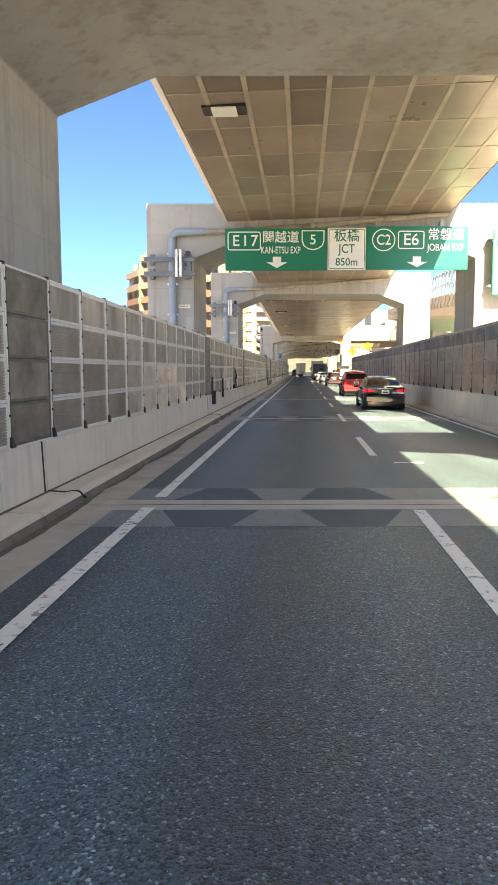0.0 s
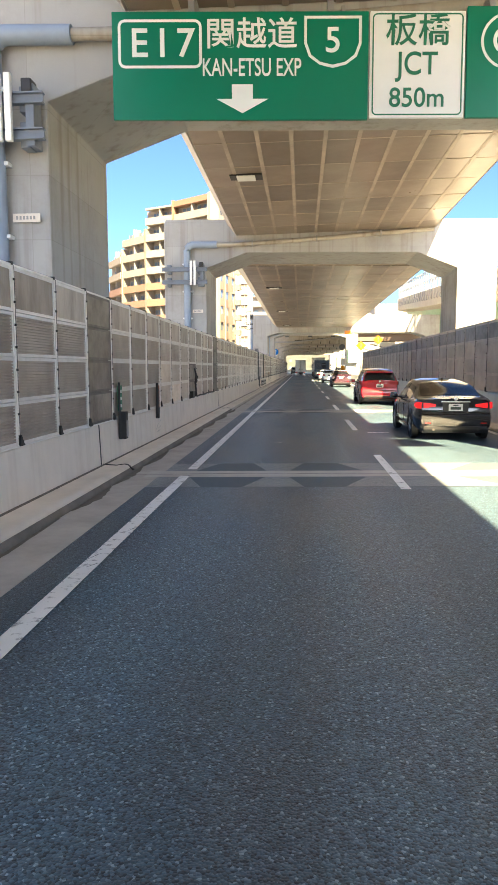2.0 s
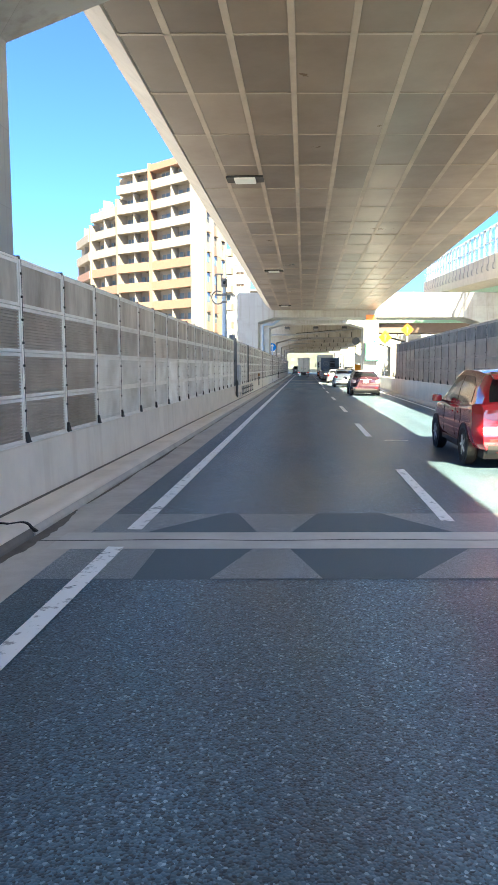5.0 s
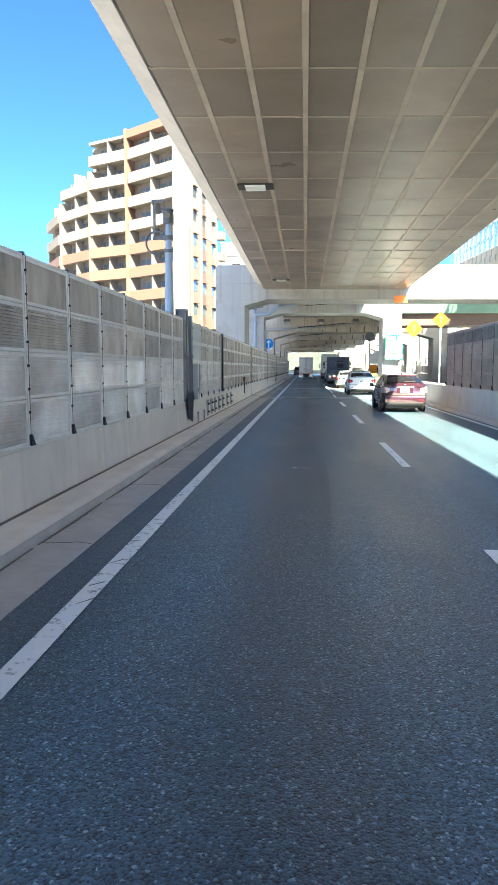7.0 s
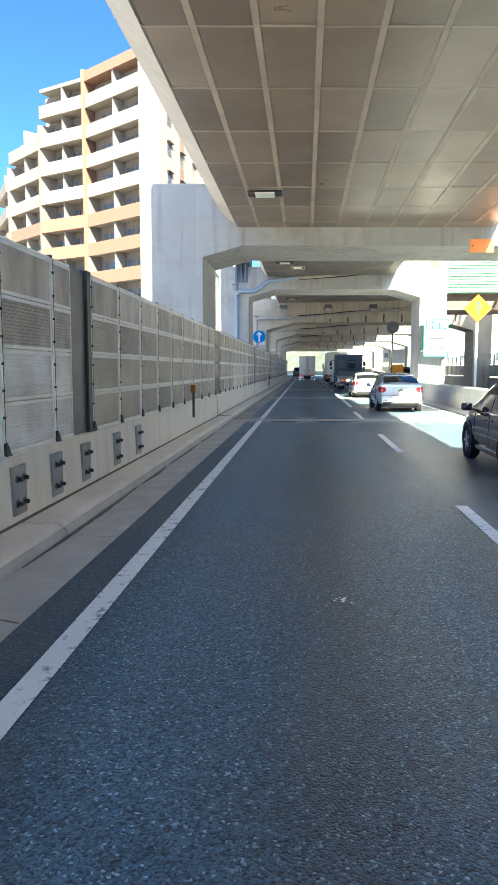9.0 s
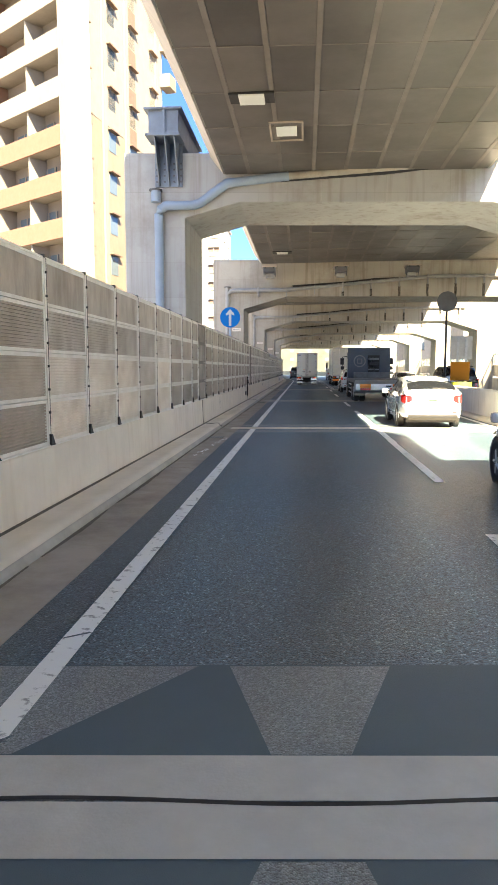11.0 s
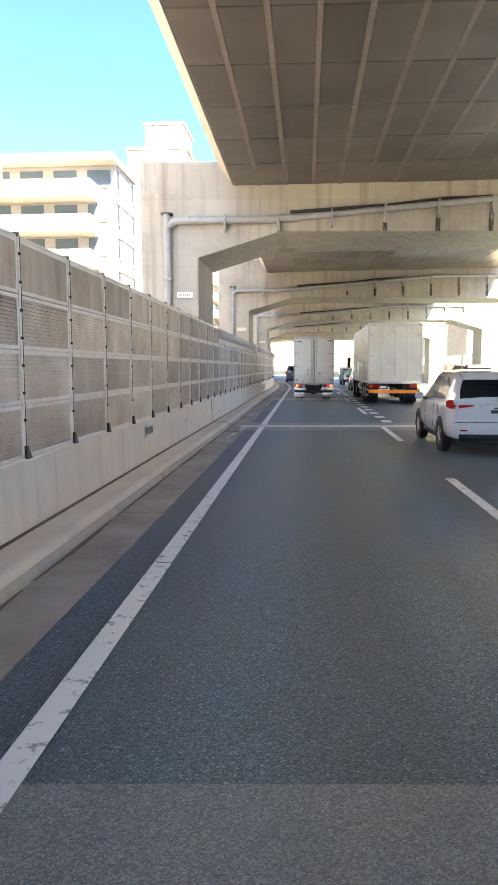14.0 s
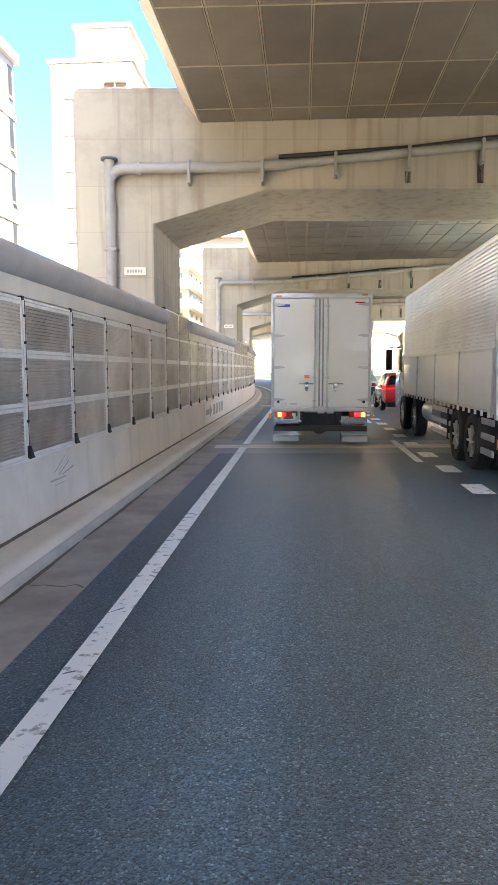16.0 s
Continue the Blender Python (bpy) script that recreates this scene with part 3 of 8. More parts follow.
while yq < 166:
    n = random.randint(14, 40)
    w0 = random.uniform(0.03, 0.13) if yq < 43 else random.uniform(0.015, 0.05)
    pts = [(-2.93 + max(0.0, w0 * math.sin(math.pi * i / n) * random.uniform(0.75, 1.2)), yq + 0.12 * i) for i in range(n + 1)]
    lo = [dr.verts.new((-2.94, y, 0.0105)) for x, y in pts]
    hi = [dr.verts.new((x + 0.012, y, 0.0105)) for x, y in pts]
    for i in range(n):
        dr.faces.new((lo[i], lo[i + 1], hi[i + 1], hi[i]))
    yq += 0.12 * n + random.uniform(0.0, 0.5)
solid("gutter_dirt", dr, "dirt", "dark grit swept against the kerb", "dirt", "stuff")

# Thin dark strip along the inner corner of kerb and parapet.
fd = bmesh.new()
sweep(fd, [(-3.455, 0.125), (-3.405, 0.125), (-3.405, 0.1375), (-3.455, 0.142)], span(Y0, Y1))
solid("kerb_dirt", fd, "dirt", "thin dark line along the corner of kerb and parapet", "dirt", "stuff")
for y in (8.9, 25.1, 41.8, 89.9, 107.3, 122.9, 143.6):
    js = thing("parapet_joint", pose(-3.5, y, 0), "dark open joint with a rubber seal across parapet and kerb", "joint", "parapet joints", "structure")
    part("seal", prism(bmesh.new(), [(-0.2, 0.1), (0.056, 0.1), (0.026, 0.8), (0.006, 0.838), (-0.2, 0.838)], -0.02, 0.02, "y"), "rubber", js)
    part("kerb_seal", prism(bmesh.new(), [(0.0, 0.05), (0.58, 0.05), (0.576, 0.06), (0.523, 0.095), (0.50, 0.125), (0.465, 0.145), (0.415, 0.152), (0.36, 0.145), (0.28, 0.131), (0.0, 0.15)], 0.10, 0.14, "y"), "rubber", js)

# white lines, thin paint with depth
lb = bmesh.new()
cuts = sorted([Y0, Y1, 9.0, 25.25, 41.9, 90.0, 107.5, 124.5, 144.0, 161.8])
for a, b2 in zip(cuts, cuts[1:]):
    flat(lb, -2.08, -1.92, 0.0075, span(a + (0.36 if a > Y0 else 0), b2 - (0.36 if b2 < Y1 else 0)))
solid("edge_line", lb, "line", "worn continuous white edge line along the gutter", "road marking", "structure")
dash = mesh_of("dash", flat(bmesh.new(), -0.075, 0.075, 0.0075, [0, 4.0]), "line")
dash_group = "white dashes of the lane line"
for i in range(-3, 32):
    y = 14.25 + 9.55 * i if i < 12 else 130.4 + 9.6 * (i - 12)
    if 106 < y < 119:
        continue
    d = tagged(new("lane_dash", dash), "worn white lane dash painted on the asphalt", "road marking", dash_group, "structure")
    d.location = (1.40 + (0.1 if y > 100 else 0) + bend(y), y, 0)
    d.rotation_euler.z = math.atan(-2 * max(y - 168, 0) / 640 * -1) if y > 168 else 0
sl = bmesh.new()
flat(sl, 1.42, 1.58, 0.0075, [98.0, 101.6])
flat(sl, 1.44, 1.60, 0.0075, [103.6, 106.9])
flat(sl, 1.44, 1.60, 0.0075, [108.1, 115.8])
solid("lane_dash", sl, "line", "longer white lane marks beside the joint", "road marking", "structure")
blk = mesh_of("block_mark", flat(bmesh.new(), -0.16, 0.16, 0.0075, [0, 0.85]), "line")
for i in range(24):
    y = 145.6 + 2.05 * i
    d = tagged(new("block_mark", blk), "short thick white block mark beside the lane line", "road marking", "short block marks", "structure")
    d.location = (1.84 + bend(y), y, 0)
rl = bmesh.new()
flat(rl, 4.92, 5.08, 0.0075, span(Y0, 116))
solid("edge_line", rl, "line", "white edge line along the far kerb", "road marking", "structure")

sc = bmesh.new()
for i in range(90):
    y = random.uniform(4, 166)
    x = -2.0 + random.uniform(-0.07, 0.05)
    l, w, k = random.uniform(0.05, 0.16), random.uniform(0.005, 0.02), random.uniform(0.02, 0.2)
    v = [sc.verts.new((px, py, 0.0088)) for px, py in ((x - l / 2, y - k / 2), (x + l / 2, y + k / 2), (x + l * 0.35, y + k / 2 + w), (x - l / 2, y - k / 2 + w * 1.6))]
    sc.faces.new(v)
solid("line_scuffs", sc, "asphalt_edge", "dark tyre scuffs and chips in the white line", "scuff marks", "stuff")
for x, y, r in ((-0.26, 71.85, 0.05), (-0.4, 109.7, 0.045), (-0.62, 30.1, 0.06), (-0.53, 61.75, 0.07), (-0.1, 136.2, 0.04)):
    sp = bmesh.new()
    for q in range(26):
        d = abs(random.gauss(0, 1.3)) * r
        a0 = random.uniform(0, 6.28)
        cx, cy, rr = x + d * math.cos(a0) * 1.5, y + d * math.sin(a0), r * random.uniform(0.08, 0.42) / (1 + d / r * 0.5)
        sp.faces.new([sp.verts.new((cx + rr * random.uniform(0.4, 1.5) * math.cos(a), cy + rr * random.uniform(0.4, 1.5) * math.sin(a), 0.004 + 0.0001 * q)) for a in [2 * math.pi * i / 9 for i in range(9)]])
    solid("paint_spatter", sp, "line", "small white paint spatter on the asphalt", "paint spatter", "stuff")
for x, y in ((1.95, 32.65), (1.95, 13.2), (1.95, 51.6)):
    sp = bmesh.new()
    flat(sp, x - 0.28, x + 0.28, 0.0075, [y - 0.06, y + 0.06])
    solid("cross_mark", sp, "line", "short white cross mark beside the lane line", "road marking", "structure")
for y in (122.8, 142.32, 147.4, 104.6):
    gt = thing("drain_grate", pose(-2.73, y, 0.012), "rusty iron drain grate set in the gutter", "drain grate", "gutter grates")
    part("frame", bx(-0.17, 0.17, -0.22, 0.22, -0.03, 0.0), "black_steel", gt)
    for i in range(7):
        part("bar", bx(-0.145 + 0.045 * i, -0.125 + 0.045 * i, -0.2, 0.2, 0.0, 0.01), "grey_pipe", gt)

# old white paint left on the gutter, and dark cracks across it
pr = bmesh.new()
for y0_, y1_, xx in ((142.5, 143.6, -2.52), (140.6, 141.7, -2.62), (102.8, 104.4, -2.55), (100.9, 102.0, -2.66), (148.2, 149.0, -2.7)):
    for q in range(16):
        u = random.random()
        cx, cy = xx + 0.1 * (u - 0.5) + random.gauss(0, 0.035), y0_ + (y1_ - y0_) * u + random.gauss(0, 0.06)
        a, b2 = random.uniform(0.006, 0.03), random.uniform(0.03, 0.13)
        pr.faces.new([pr.verts.new((cx + a * random.uniform(0.5, 1.4) * math.cos(t), cy + b2 * random.uniform(0.5, 1.4) * math.sin(t), 0.0105 + 0.00005 * q)) for t in [2 * math.pi * i / 8 for i in range(8)]])
solid("paint_residue", pr, "line", "flaked remains of white paint on the gutter", "paint residue", "stuff")
ck = bmesh.new()
for y in (4.6, 13.2, 17.9, 33.4, 37.2, 47.0, 56.4, 59.8, 71.2, 79.9, 99.2, 112.8, 118.6, 131.5, 138.2, 151.4):
    pts = [(-2.93 + 0.5 * i / 6, y + random.uniform(-0.05, 0.05)) for i in range(7)]
    lo = [ck.verts.new((px, py - random.uniform(0.006, 0.016), 0.0095)) for px, py in pts]
    hi = [ck.verts.new((px, py + random.uniform(0.006, 0.016), 0.0095)) for px, py in pts]
    for i in range(6):
        ck.faces.new((lo[i], lo[i + 1], hi[i + 1], hi[i]))
solid("gutter_cracks", ck, "dirt", "dark dirty cracks across the gutter", "cracks", "stuff")

# transverse joints of the carriageway
JOINTS = (8.91, 25.18, 41.9, 90.0, 107.5, 124.5, 143.98, 161.8, 179.5)
for j in JOINTS:
    pale = j > 100
    jt = thing("expansion_joint", pose(0, 0, 0), "pale concrete expansion joint across the road with a wavy gap", "road joint", "expansion joints", "structure")
    b1 = bmesh.new()
    for s in (-1, 1):
        flat(b1, -2.9, 5.4, 0.0066, sorted([j + 0.004 * s, j + 0.33 * s]))
    part("band", b1, "band_pale" if pale else "band", jt)
    wv = bmesh.new()
    n = 240
    pts = []
    for i in range(n + 1):
        x = -2.9 + 8.3 * i / n
        u = (x / 0.36) % 1.0
        k = 0.016 * (1 if u < 0.4 else 1 - (u - 0.4) * 10 if u < 0.5 else -1 if u < 0.9 else -1 + (u - 0.9) * 20) if pale else 0.02 * math.sin(x * 3.1)
        pts.append((x, j + k))
    lo = [wv.verts.new((x, y - (0.011 if pale else 0.014), 0.0082)) for x, y in pts]
    hi = [wv.verts.new((x, y + (0.011 if pale else 0.014), 0.0082)) for x, y in pts]
    for i in range(n):
        wv.faces.new((lo[i], lo[i + 1], hi[i + 1], hi[i]))
    part("gap_seal", wv, "rubber", jt, "black wavy rubber seal")
    pt = bmesh.new()
    if pale:
        gap = 0.66 if j < 110 else 0.34
        flat(pt, -2.6, 5.4, 0.005, [j - 1.32, j - gap])
        flat(pt, -2.6, 5.4, 0.005, [j + gap, j + (1.7 if 120 < j < 130 else 1.28)])
    else:
        base = bmesh.new()
        for s in (-1, 1):
            flat(base, -2.42, 5.2, 0.0034, sorted([j + 0.3 * s, j + 1.29 * s]))
        part("base_strip", base, "smooth_asphalt", jt, "smooth darker asphalt strip")
        for s in (-1, 1):
            left = ((-2.42, -1.6), (-2.42, -1.6)) if s < 0 else ((-2.42, -1.85), (-2.42, -1.15))
            mid, right = ((-0.69, -0.33), (-0.97, -0.05)), ((1.35, 2.4), (0.7, 3.0))
            if j < 10:
                left = ((-2.42, -1.79), (-2.42, -1.46))
                mid, right = ((-0.58, -0.08), (-0.86, 0.23 if s < 0 else 0.15)), ((1.2, 2.4), (0.88, 3.0))
            elif j < 30:
                left = ((-2.42, -1.9), (-2.42, -1.6))
                mid, right = ((-0.7, -0.31), (-0.98, -0.07)), ((0.94, 2.4), (0.55, 3.0))
            for (xa, xb), (xc, xd) in (left, mid, right, ((4.1, 4.7), (3.8, 5.0))):
                a, b2 = j + 0.34 * s, j + 1.27 * s
                pt.faces.new([pt.verts.new(p) for p in ((xa, a, 0.005), (xb, a, 0.005), (xd, b2, 0.005), (xc, b2, 0.005))])
    part("patch", pt, "asphalt_patch", jt, "lighter coarse asphalt patch")
    skewed(jt, -0.6)

# ---------------------------------------------------------------- parapet and noise barrier on the kerb side
WX = -3.5
for a, b2 in zip(gut_cuts, gut_cuts[1:]):
    pb = bmesh.new()
    sweep(pb, [(WX - 0.28, -1.2), (WX + 0.05, -1.2), (WX + 0.05, 0.1), (WX + 0.02, 0.80), (WX + 0.0, 0.835), (WX - 0.28, 0.835)], span(a + 0.012, b2 - 0.012))
    solid("wall_parapet", pb, "parapet", "grey concrete parapet with streaks under the noise barrier", "parapet", "structure")

PW, PH = 1.45, 0.525


def two_mat(name, bm_sheet, bm_frame, sheet, frame_mat="frame"):
    me1 = mesh_of(name, bm_sheet, sheet)
    bm = bmesh.new()
    bm.from_mesh(me1)
    n = len(bm.faces)
    me2 = mesh_of("tmp", bm_frame, "frame")
    bm.from_mesh(me2)
    bm.faces.ensure_lookup_table()
    for f in list(bm.faces)[n:]:
        f.material_index = 1
    bm.to_mesh(me1)
    bm.free()
    me1.materials.append(M[frame_mat])
    bpy.data.meshes.remove(me2)
    return me1


def panel_mesh(name, sheet, ribs, frame_mat="frame", rim=0.037):
    """One barrier panel: faces +x, its lower corner at the origin, y along the wall."""
    s, f = bmesh.new(), bmesh.new()
    h, w = PH - 0.002, PW - 0.05
    if ribs:
        n = 13
        prof = [(-0.05, 0.03)]
        for i in range(n):
            z = 0.03 + (h - 0.06) * i / n
            d = (h - 0.06) / n
            prof += [(0.0, z), (0.0, z + d * 0.55), (-0.02, z + d * 0.6), (-0.02, z + d * 0.95)]
        prof += [(0.0, h - 0.03), (-0.05, h - 0.03)]
        prism(s, prof, 0.03, w - 0.0, "y")
    else:
        box(s, -0.05, -0.004, 0.03, w, 0.03, h - 0.03)
    for z0, z1 in ((0.004, 0.004 + rim), (h - 0.004 - rim, h - 0.004)):
        box(f, -0.06, 0.006, 0.025, w + 0.005, z0, z1)
    box(f, -0.06, 0.004, 0.02, 0.02 + rim, 0.004, h - 0.004)
    box(f, -0.06, 0.004, w + 0.01 - rim, w + 0.01, 0.004, h - 0.004)
    box(f, -0.075, -0.055, 0.0, PW - 0.02, -0.02, 0.02)
    return two_mat(name, s, f, sheet, frame_mat)


P_RIB = panel_mesh("panel", "ribbed", True)
P_PLAIN = panel_mesh("panel", "plain_sheet", False)
P_DARK = panel_mesh("panel", "dark_sheet", False, "frame_dark")
P_MID = panel_mesh("panel", "ribbed_mid", True)
P_BROWN = panel_mesh("panel", "brown_sheet", True)
P_FAR = panel_mesh("panel", "brown_sheet", True, "frame_brown")
P_FAR_DARK = panel_mesh("panel", "dark_sheet", False, "frame_brown")
P_CLEAN = panel_mesh("panel", "ribbed_clean", True)
P_GREY = panel_mesh("panel", "ribbed_grey", True)
P_LIGHT = panel_mesh("panel", "perforated", True, "frame", 0.04)


def post_mesh(z0, z1, frame_mat="frame"):
    """A slim pale post with dark bolt heads and a dark tip."""
    b, k = bmesh.new(), bmesh.new()
    box(b, -0.09, 0.012, -0.026, 0.026, z0, z1 - 0.02)
    box(k, -0.07, 0.015, 0.022, 0.034, z0, z1 - 0.02)
    box(k, -0.06, 0.01, -0.024, 0.024, z1 - 0.02, z1 + 0.022)
    z = z0 + 0.12
    while z < z1:
        box(k, 0.012, 0.03, -0.014, 0.014, z, z + 0.026)
        z += PH / 2
    me = two_mat("post", b, k, frame_mat, "black_steel")
    return me


def gusset_mesh():
    return mesh_of("gusset", prism(bmesh.new(), [(-0.02, 0), (0.12, 0), (0.09, 0.02), (0.015, 0.13), (-0.02, 0.13)], -0.02, 0.03, "x"), "black_steel")


G_MESH = gusset_mesh()
POST4, POST3, POST_FAR = post_mesh(0.82, 2.97), post_mesh(0.82, 2.44), post_mesh(0.82, 2.97, "frame_brown")


DARK_SHEETS = ((7.9, 9.4), (24.5, 26.0), (40.1, 41.7), (89.3, 90.8), (106.5, 108.1), (124.5, 125.8))


def barrier_panel(y, row, rows, brown, light):
    """Which panel stands at y: bare dark sheets at the joints, smudged plain ones on top, pale ribs below."""
    d = min(abs(y - j) for j in JOINTS)
    if light:
        return P_LIGHT
    if any(a < y < b for a, b in DARK_SHEETS) or row < 2 and (abs(y - 35.1) < 0.7 or abs(y - 40.7) < 0.7):
        return P_DARK
    if rows == 3:
        return P_GREY
    if brown:
        return P_BROWN if row < 3 else P_PLAIN if y < 160 else P_FAR
    if y > 138 and y < 146:
        return P_BROWN
    if y > 125:
        return P_GREY if row < 2 else P_MID if row < 3 else P_PLAIN
    if row == 3:
        return P_PLAIN
    if d < 4.5 or 76.3 < y < 90:
        return P_BROWN
    if row == 2:
        return P_MID
    return P_CLEAN if 44 < y < 76 else P_RIB


def left_section(y0, y1, rows=4, brown=False, light=False):
    n = max(1, round((y1 - y0) / PW))
    w = (y1 - y0) / n
    nb = thing("noise_barrier", pose(WX + bend((y0 + y1) / 2), y0, 0, 0, 0, 0),
               "weathered grey-brown ribbed noise barrier panels on a concrete parapet", "noise barrier", "noise barrier stretches")
    slope = math.atan2(bend(y1) - bend(y0), y1 - y0)
    nb.matrix_basis = Matrix.Translation((WX + bend(y0), y0, 0)) @ Matrix.Rotation(-slope, 4, "Z")
    for i in range(n):
        yc = y0 + w * (i + 0.5)
        k = Matrix.Diagonal((1, w / PW, 1, 1))
        for r in range(rows):
            me = barrier_panel(yc, r, rows, brown, light)
            part("panel", me, "", nb, at=Matrix.Translation((0.02, w * i + 0.01, 0.84 + PH * r)) @ k)
        part("post", POST4 if rows == 4 else POST3, "", nb, at=Matrix.Translation((0.02, w * i, 0)))
        part("gusset", G_MESH, "", nb, at=Matrix.Translation((0.03, w * i, 0.835)))
    top = 0.84 + PH * rows
    L = y1 - y0
    part("top_rail", bx(-0.09, 0.02, 0, L, top, top + 0.03, 0.008), "frame", nb)
    part("bottom_rail", bx(-0.06, 0.045, 0, L, 0.825, 0.842), "frame", nb)
    if rows == 3:
        part("cap_strip", bx(-0.1, 0.012, 0.0, L, top + 0.045, top + 0.26), "kerb", nb, "plain pale cap strip")
        part("cap_pipe", tb([(-0.04, -0.1, top + 0.38), (-0.04, L + 0.05, top + 0.38)], 0.165, 20), "cap_pipe", nb, "thick grey pipe along the top", smooth=True)
    return nb


for a, b2 in ((-3.5, 7.9), (7.9, 9.3), (9.3, 24.56), (24.56, 25.98), (25.98, 40.18), (40.18, 41.6), (41.6, 67.6), (70.55, 74.8), (74.8, 75.45), (76.26, 89.3), (89.3, 90.75),
              (90.75, 105.5), (105.5, 106.55), (106.55, 108.0)):
    left_section(a, b2)
left_section(69.05, 70.55, light=True)
left_section(108.0, 124.5, brown=True)
left_section(124.5, 125.75)
left_section(125.75, 145.6)
left_section(145.6, 160.2, rows=3)
left_section(160.2, 163.2, brown=True)
left_section(163.2, 174.8, rows=3)
left_section(174.8, 182.0, brown=True)
left_section(182.0, 189.6, rows=3)
left_section(189.6, 197.0, rows=3)
yy = 197.0
while yy < 232:
    left_section(yy, yy + 7.0, brown=True)
    yy += 7.0
nb = bmesh.new()
sweep(nb, [(WX - 0.2, 0.8), (WX, 0.8), (WX, 3.0), (WX - 0.2, 3.0)], span(Y0, -3.5))
sweep(nb, [(WX - 0.2, 0.8), (WX, 0.8), (WX, 3.0), (WX - 0.2, 3.0)], span(yy, Y1))
solid("wall_left", nb, "plain_sheet", "plain grey noise barrier far along the road", "noise barrier", "structure")
# break of the barrier with bare posts, a net and an equipment box
def i_beam(y, wdt, z1, x0=-0.2, x1=0.04):
    a, b2, k = y - wdt / 2, y + wdt / 2, wdt / 2 - 0.012
    return prism(bmesh.new(), [(x0, a), (x0 + 0.02, a), (x0 + 0.02, a + k), (x1 - 0.02, a + k), (x1 - 0.02, a), (x1, a), (x1, b2), (x1 - 0.02, b2), (x1 - 0.02, b2 - k), (x0 + 0.02, b2 - k), (x0 + 0.02, b2), (x0, b2)], 0.83, z1, "z")


for y, wdt, z1 in ((67.85, 0.2, 3.22), (68.2, 0.16, 3.24), (68.88, 0.2, 3.12)):
    tp = thing("barrier_end_post", pose(WX, 0, 0), "bare dark grey I-beam post beside the noise barrier", "post", "bare barrier posts")
    part("column", i_beam(y, wdt, z1), "dark_steel", tp)
    part("base_plate", bx(-0.22, 0.045, y - 0.14, y + 0.14, 0.836, 0.856), "dark_steel", tp)
    for dy in (-0.1, 0.1):
        part("bolt", tb([(0.02, y + dy, 0.856), (0.02, y + dy, 0.9)], 0.014, 6), "black_steel", tp)
tp = thing("barrier_end_post", pose(WX, 75.46, 0), "dark steel filler post in a break of the noise barrier", "post")
part("sheet", bx(-0.12, 0.0, 0.0, 0.6, 0.84, 2.96, 0.01), "dark_steel", tp)
part("column", bx(-0.12, 0.045, 0.6, 0.76, 0.84, 2.99, 0.01), "black_steel", tp)
part("base_plate", bx(-0.1, 0.06, 0.56, 0.8, 0.836, 0.86), "dark_steel", tp)
tw = thing("tie_wire", pose(WX, 0, 0), "dark sagging tie wire strung between the bare posts", "wire")
part("wire", tb([(0.05, 67.6, 2.05), (0.06, 67.85, 1.97), (0.06, 68.2, 1.99), (0.06, 68.88, 2.06)], 0.014, 6), "black_steel", tw)
part("wire", tb([(0.05, 67.6, 1.99), (0.06, 67.85, 1.93), (0.06, 68.2, 1.94), (0.06, 68.88, 2.03)], 0.012, 6), "black_steel", tw)
nw = thing("hanging_net", pose(WX + 0.05, 68.1, 0), "dark torn protective net hanging over the parapet", "net")
b = bmesh.new()
grid = []
for i in range(12):
    v_ = i / 11
    row = []
    for k in range(13):
        u = k / 12
        half = 0.42 * (1 - 0.55 * v_ ** 1.4) + 0.03 * math.sin(7 * v_)
        row.append(b.verts.new((0.05 + 0.07 * math.sin(3.1 * u) * (1 - 0.5 * v_) + 0.025 * math.sin(17 * u + 6 * v_) + random.uniform(-0.01, 0.01), (u - 0.5) * 2 * half + 0.12 * v_, 1.05 - 0.72 * v_ + 0.05 * math.sin(9 * u) + random.uniform(-0.015, 0.015))))
    grid.append(row)
for p, q in zip(grid, grid[1:]):
    for k in range(12):
        b.faces.new((p[k], p[k + 1], q[k + 1], q[k]))
bmesh.ops.solidify(b, geom=list(b.faces), thickness=0.012)
part("cloth", b, "net", nw, smooth=True)
eq = thing("equipment_box", pose(WX + 0.04, 69.25, 0), "grey steel equipment box with a handle on the parapet top", "equipment box")
part("body", bx(-0.1, 0.12, -0.12, 0.42, 0.98, 1.82, 0.015), "cabinet_grey", eq)
part("door", bx(0.12, 0.135, 0.16, 0.40, 1.0, 1.8, 0.006), "cabinet_grey", eq)
part("seam", bx(0.12, 0.126, 0.135, 0.155, 0.98, 1.82), "black_steel", eq)
part("handle", bx(0.135, 0.15, 0.27, 0.31, 1.35, 1.52, 0.006), "black_steel", eq, "black recessed handle")
part("label_bar", bx(0.12, 0.125, -0.06, 0.02, 1.05, 1.15), "black_steel", eq)
part("hood", bx(-0.11, 0.16, -0.14, 0.45, 1.82, 1.85, 0.008), "frame", eq)
part("foot", bx(-0.08, 0.1, -0.05, 0.36, 0.835, 0.98, 0.008), "cabinet_grey", eq)
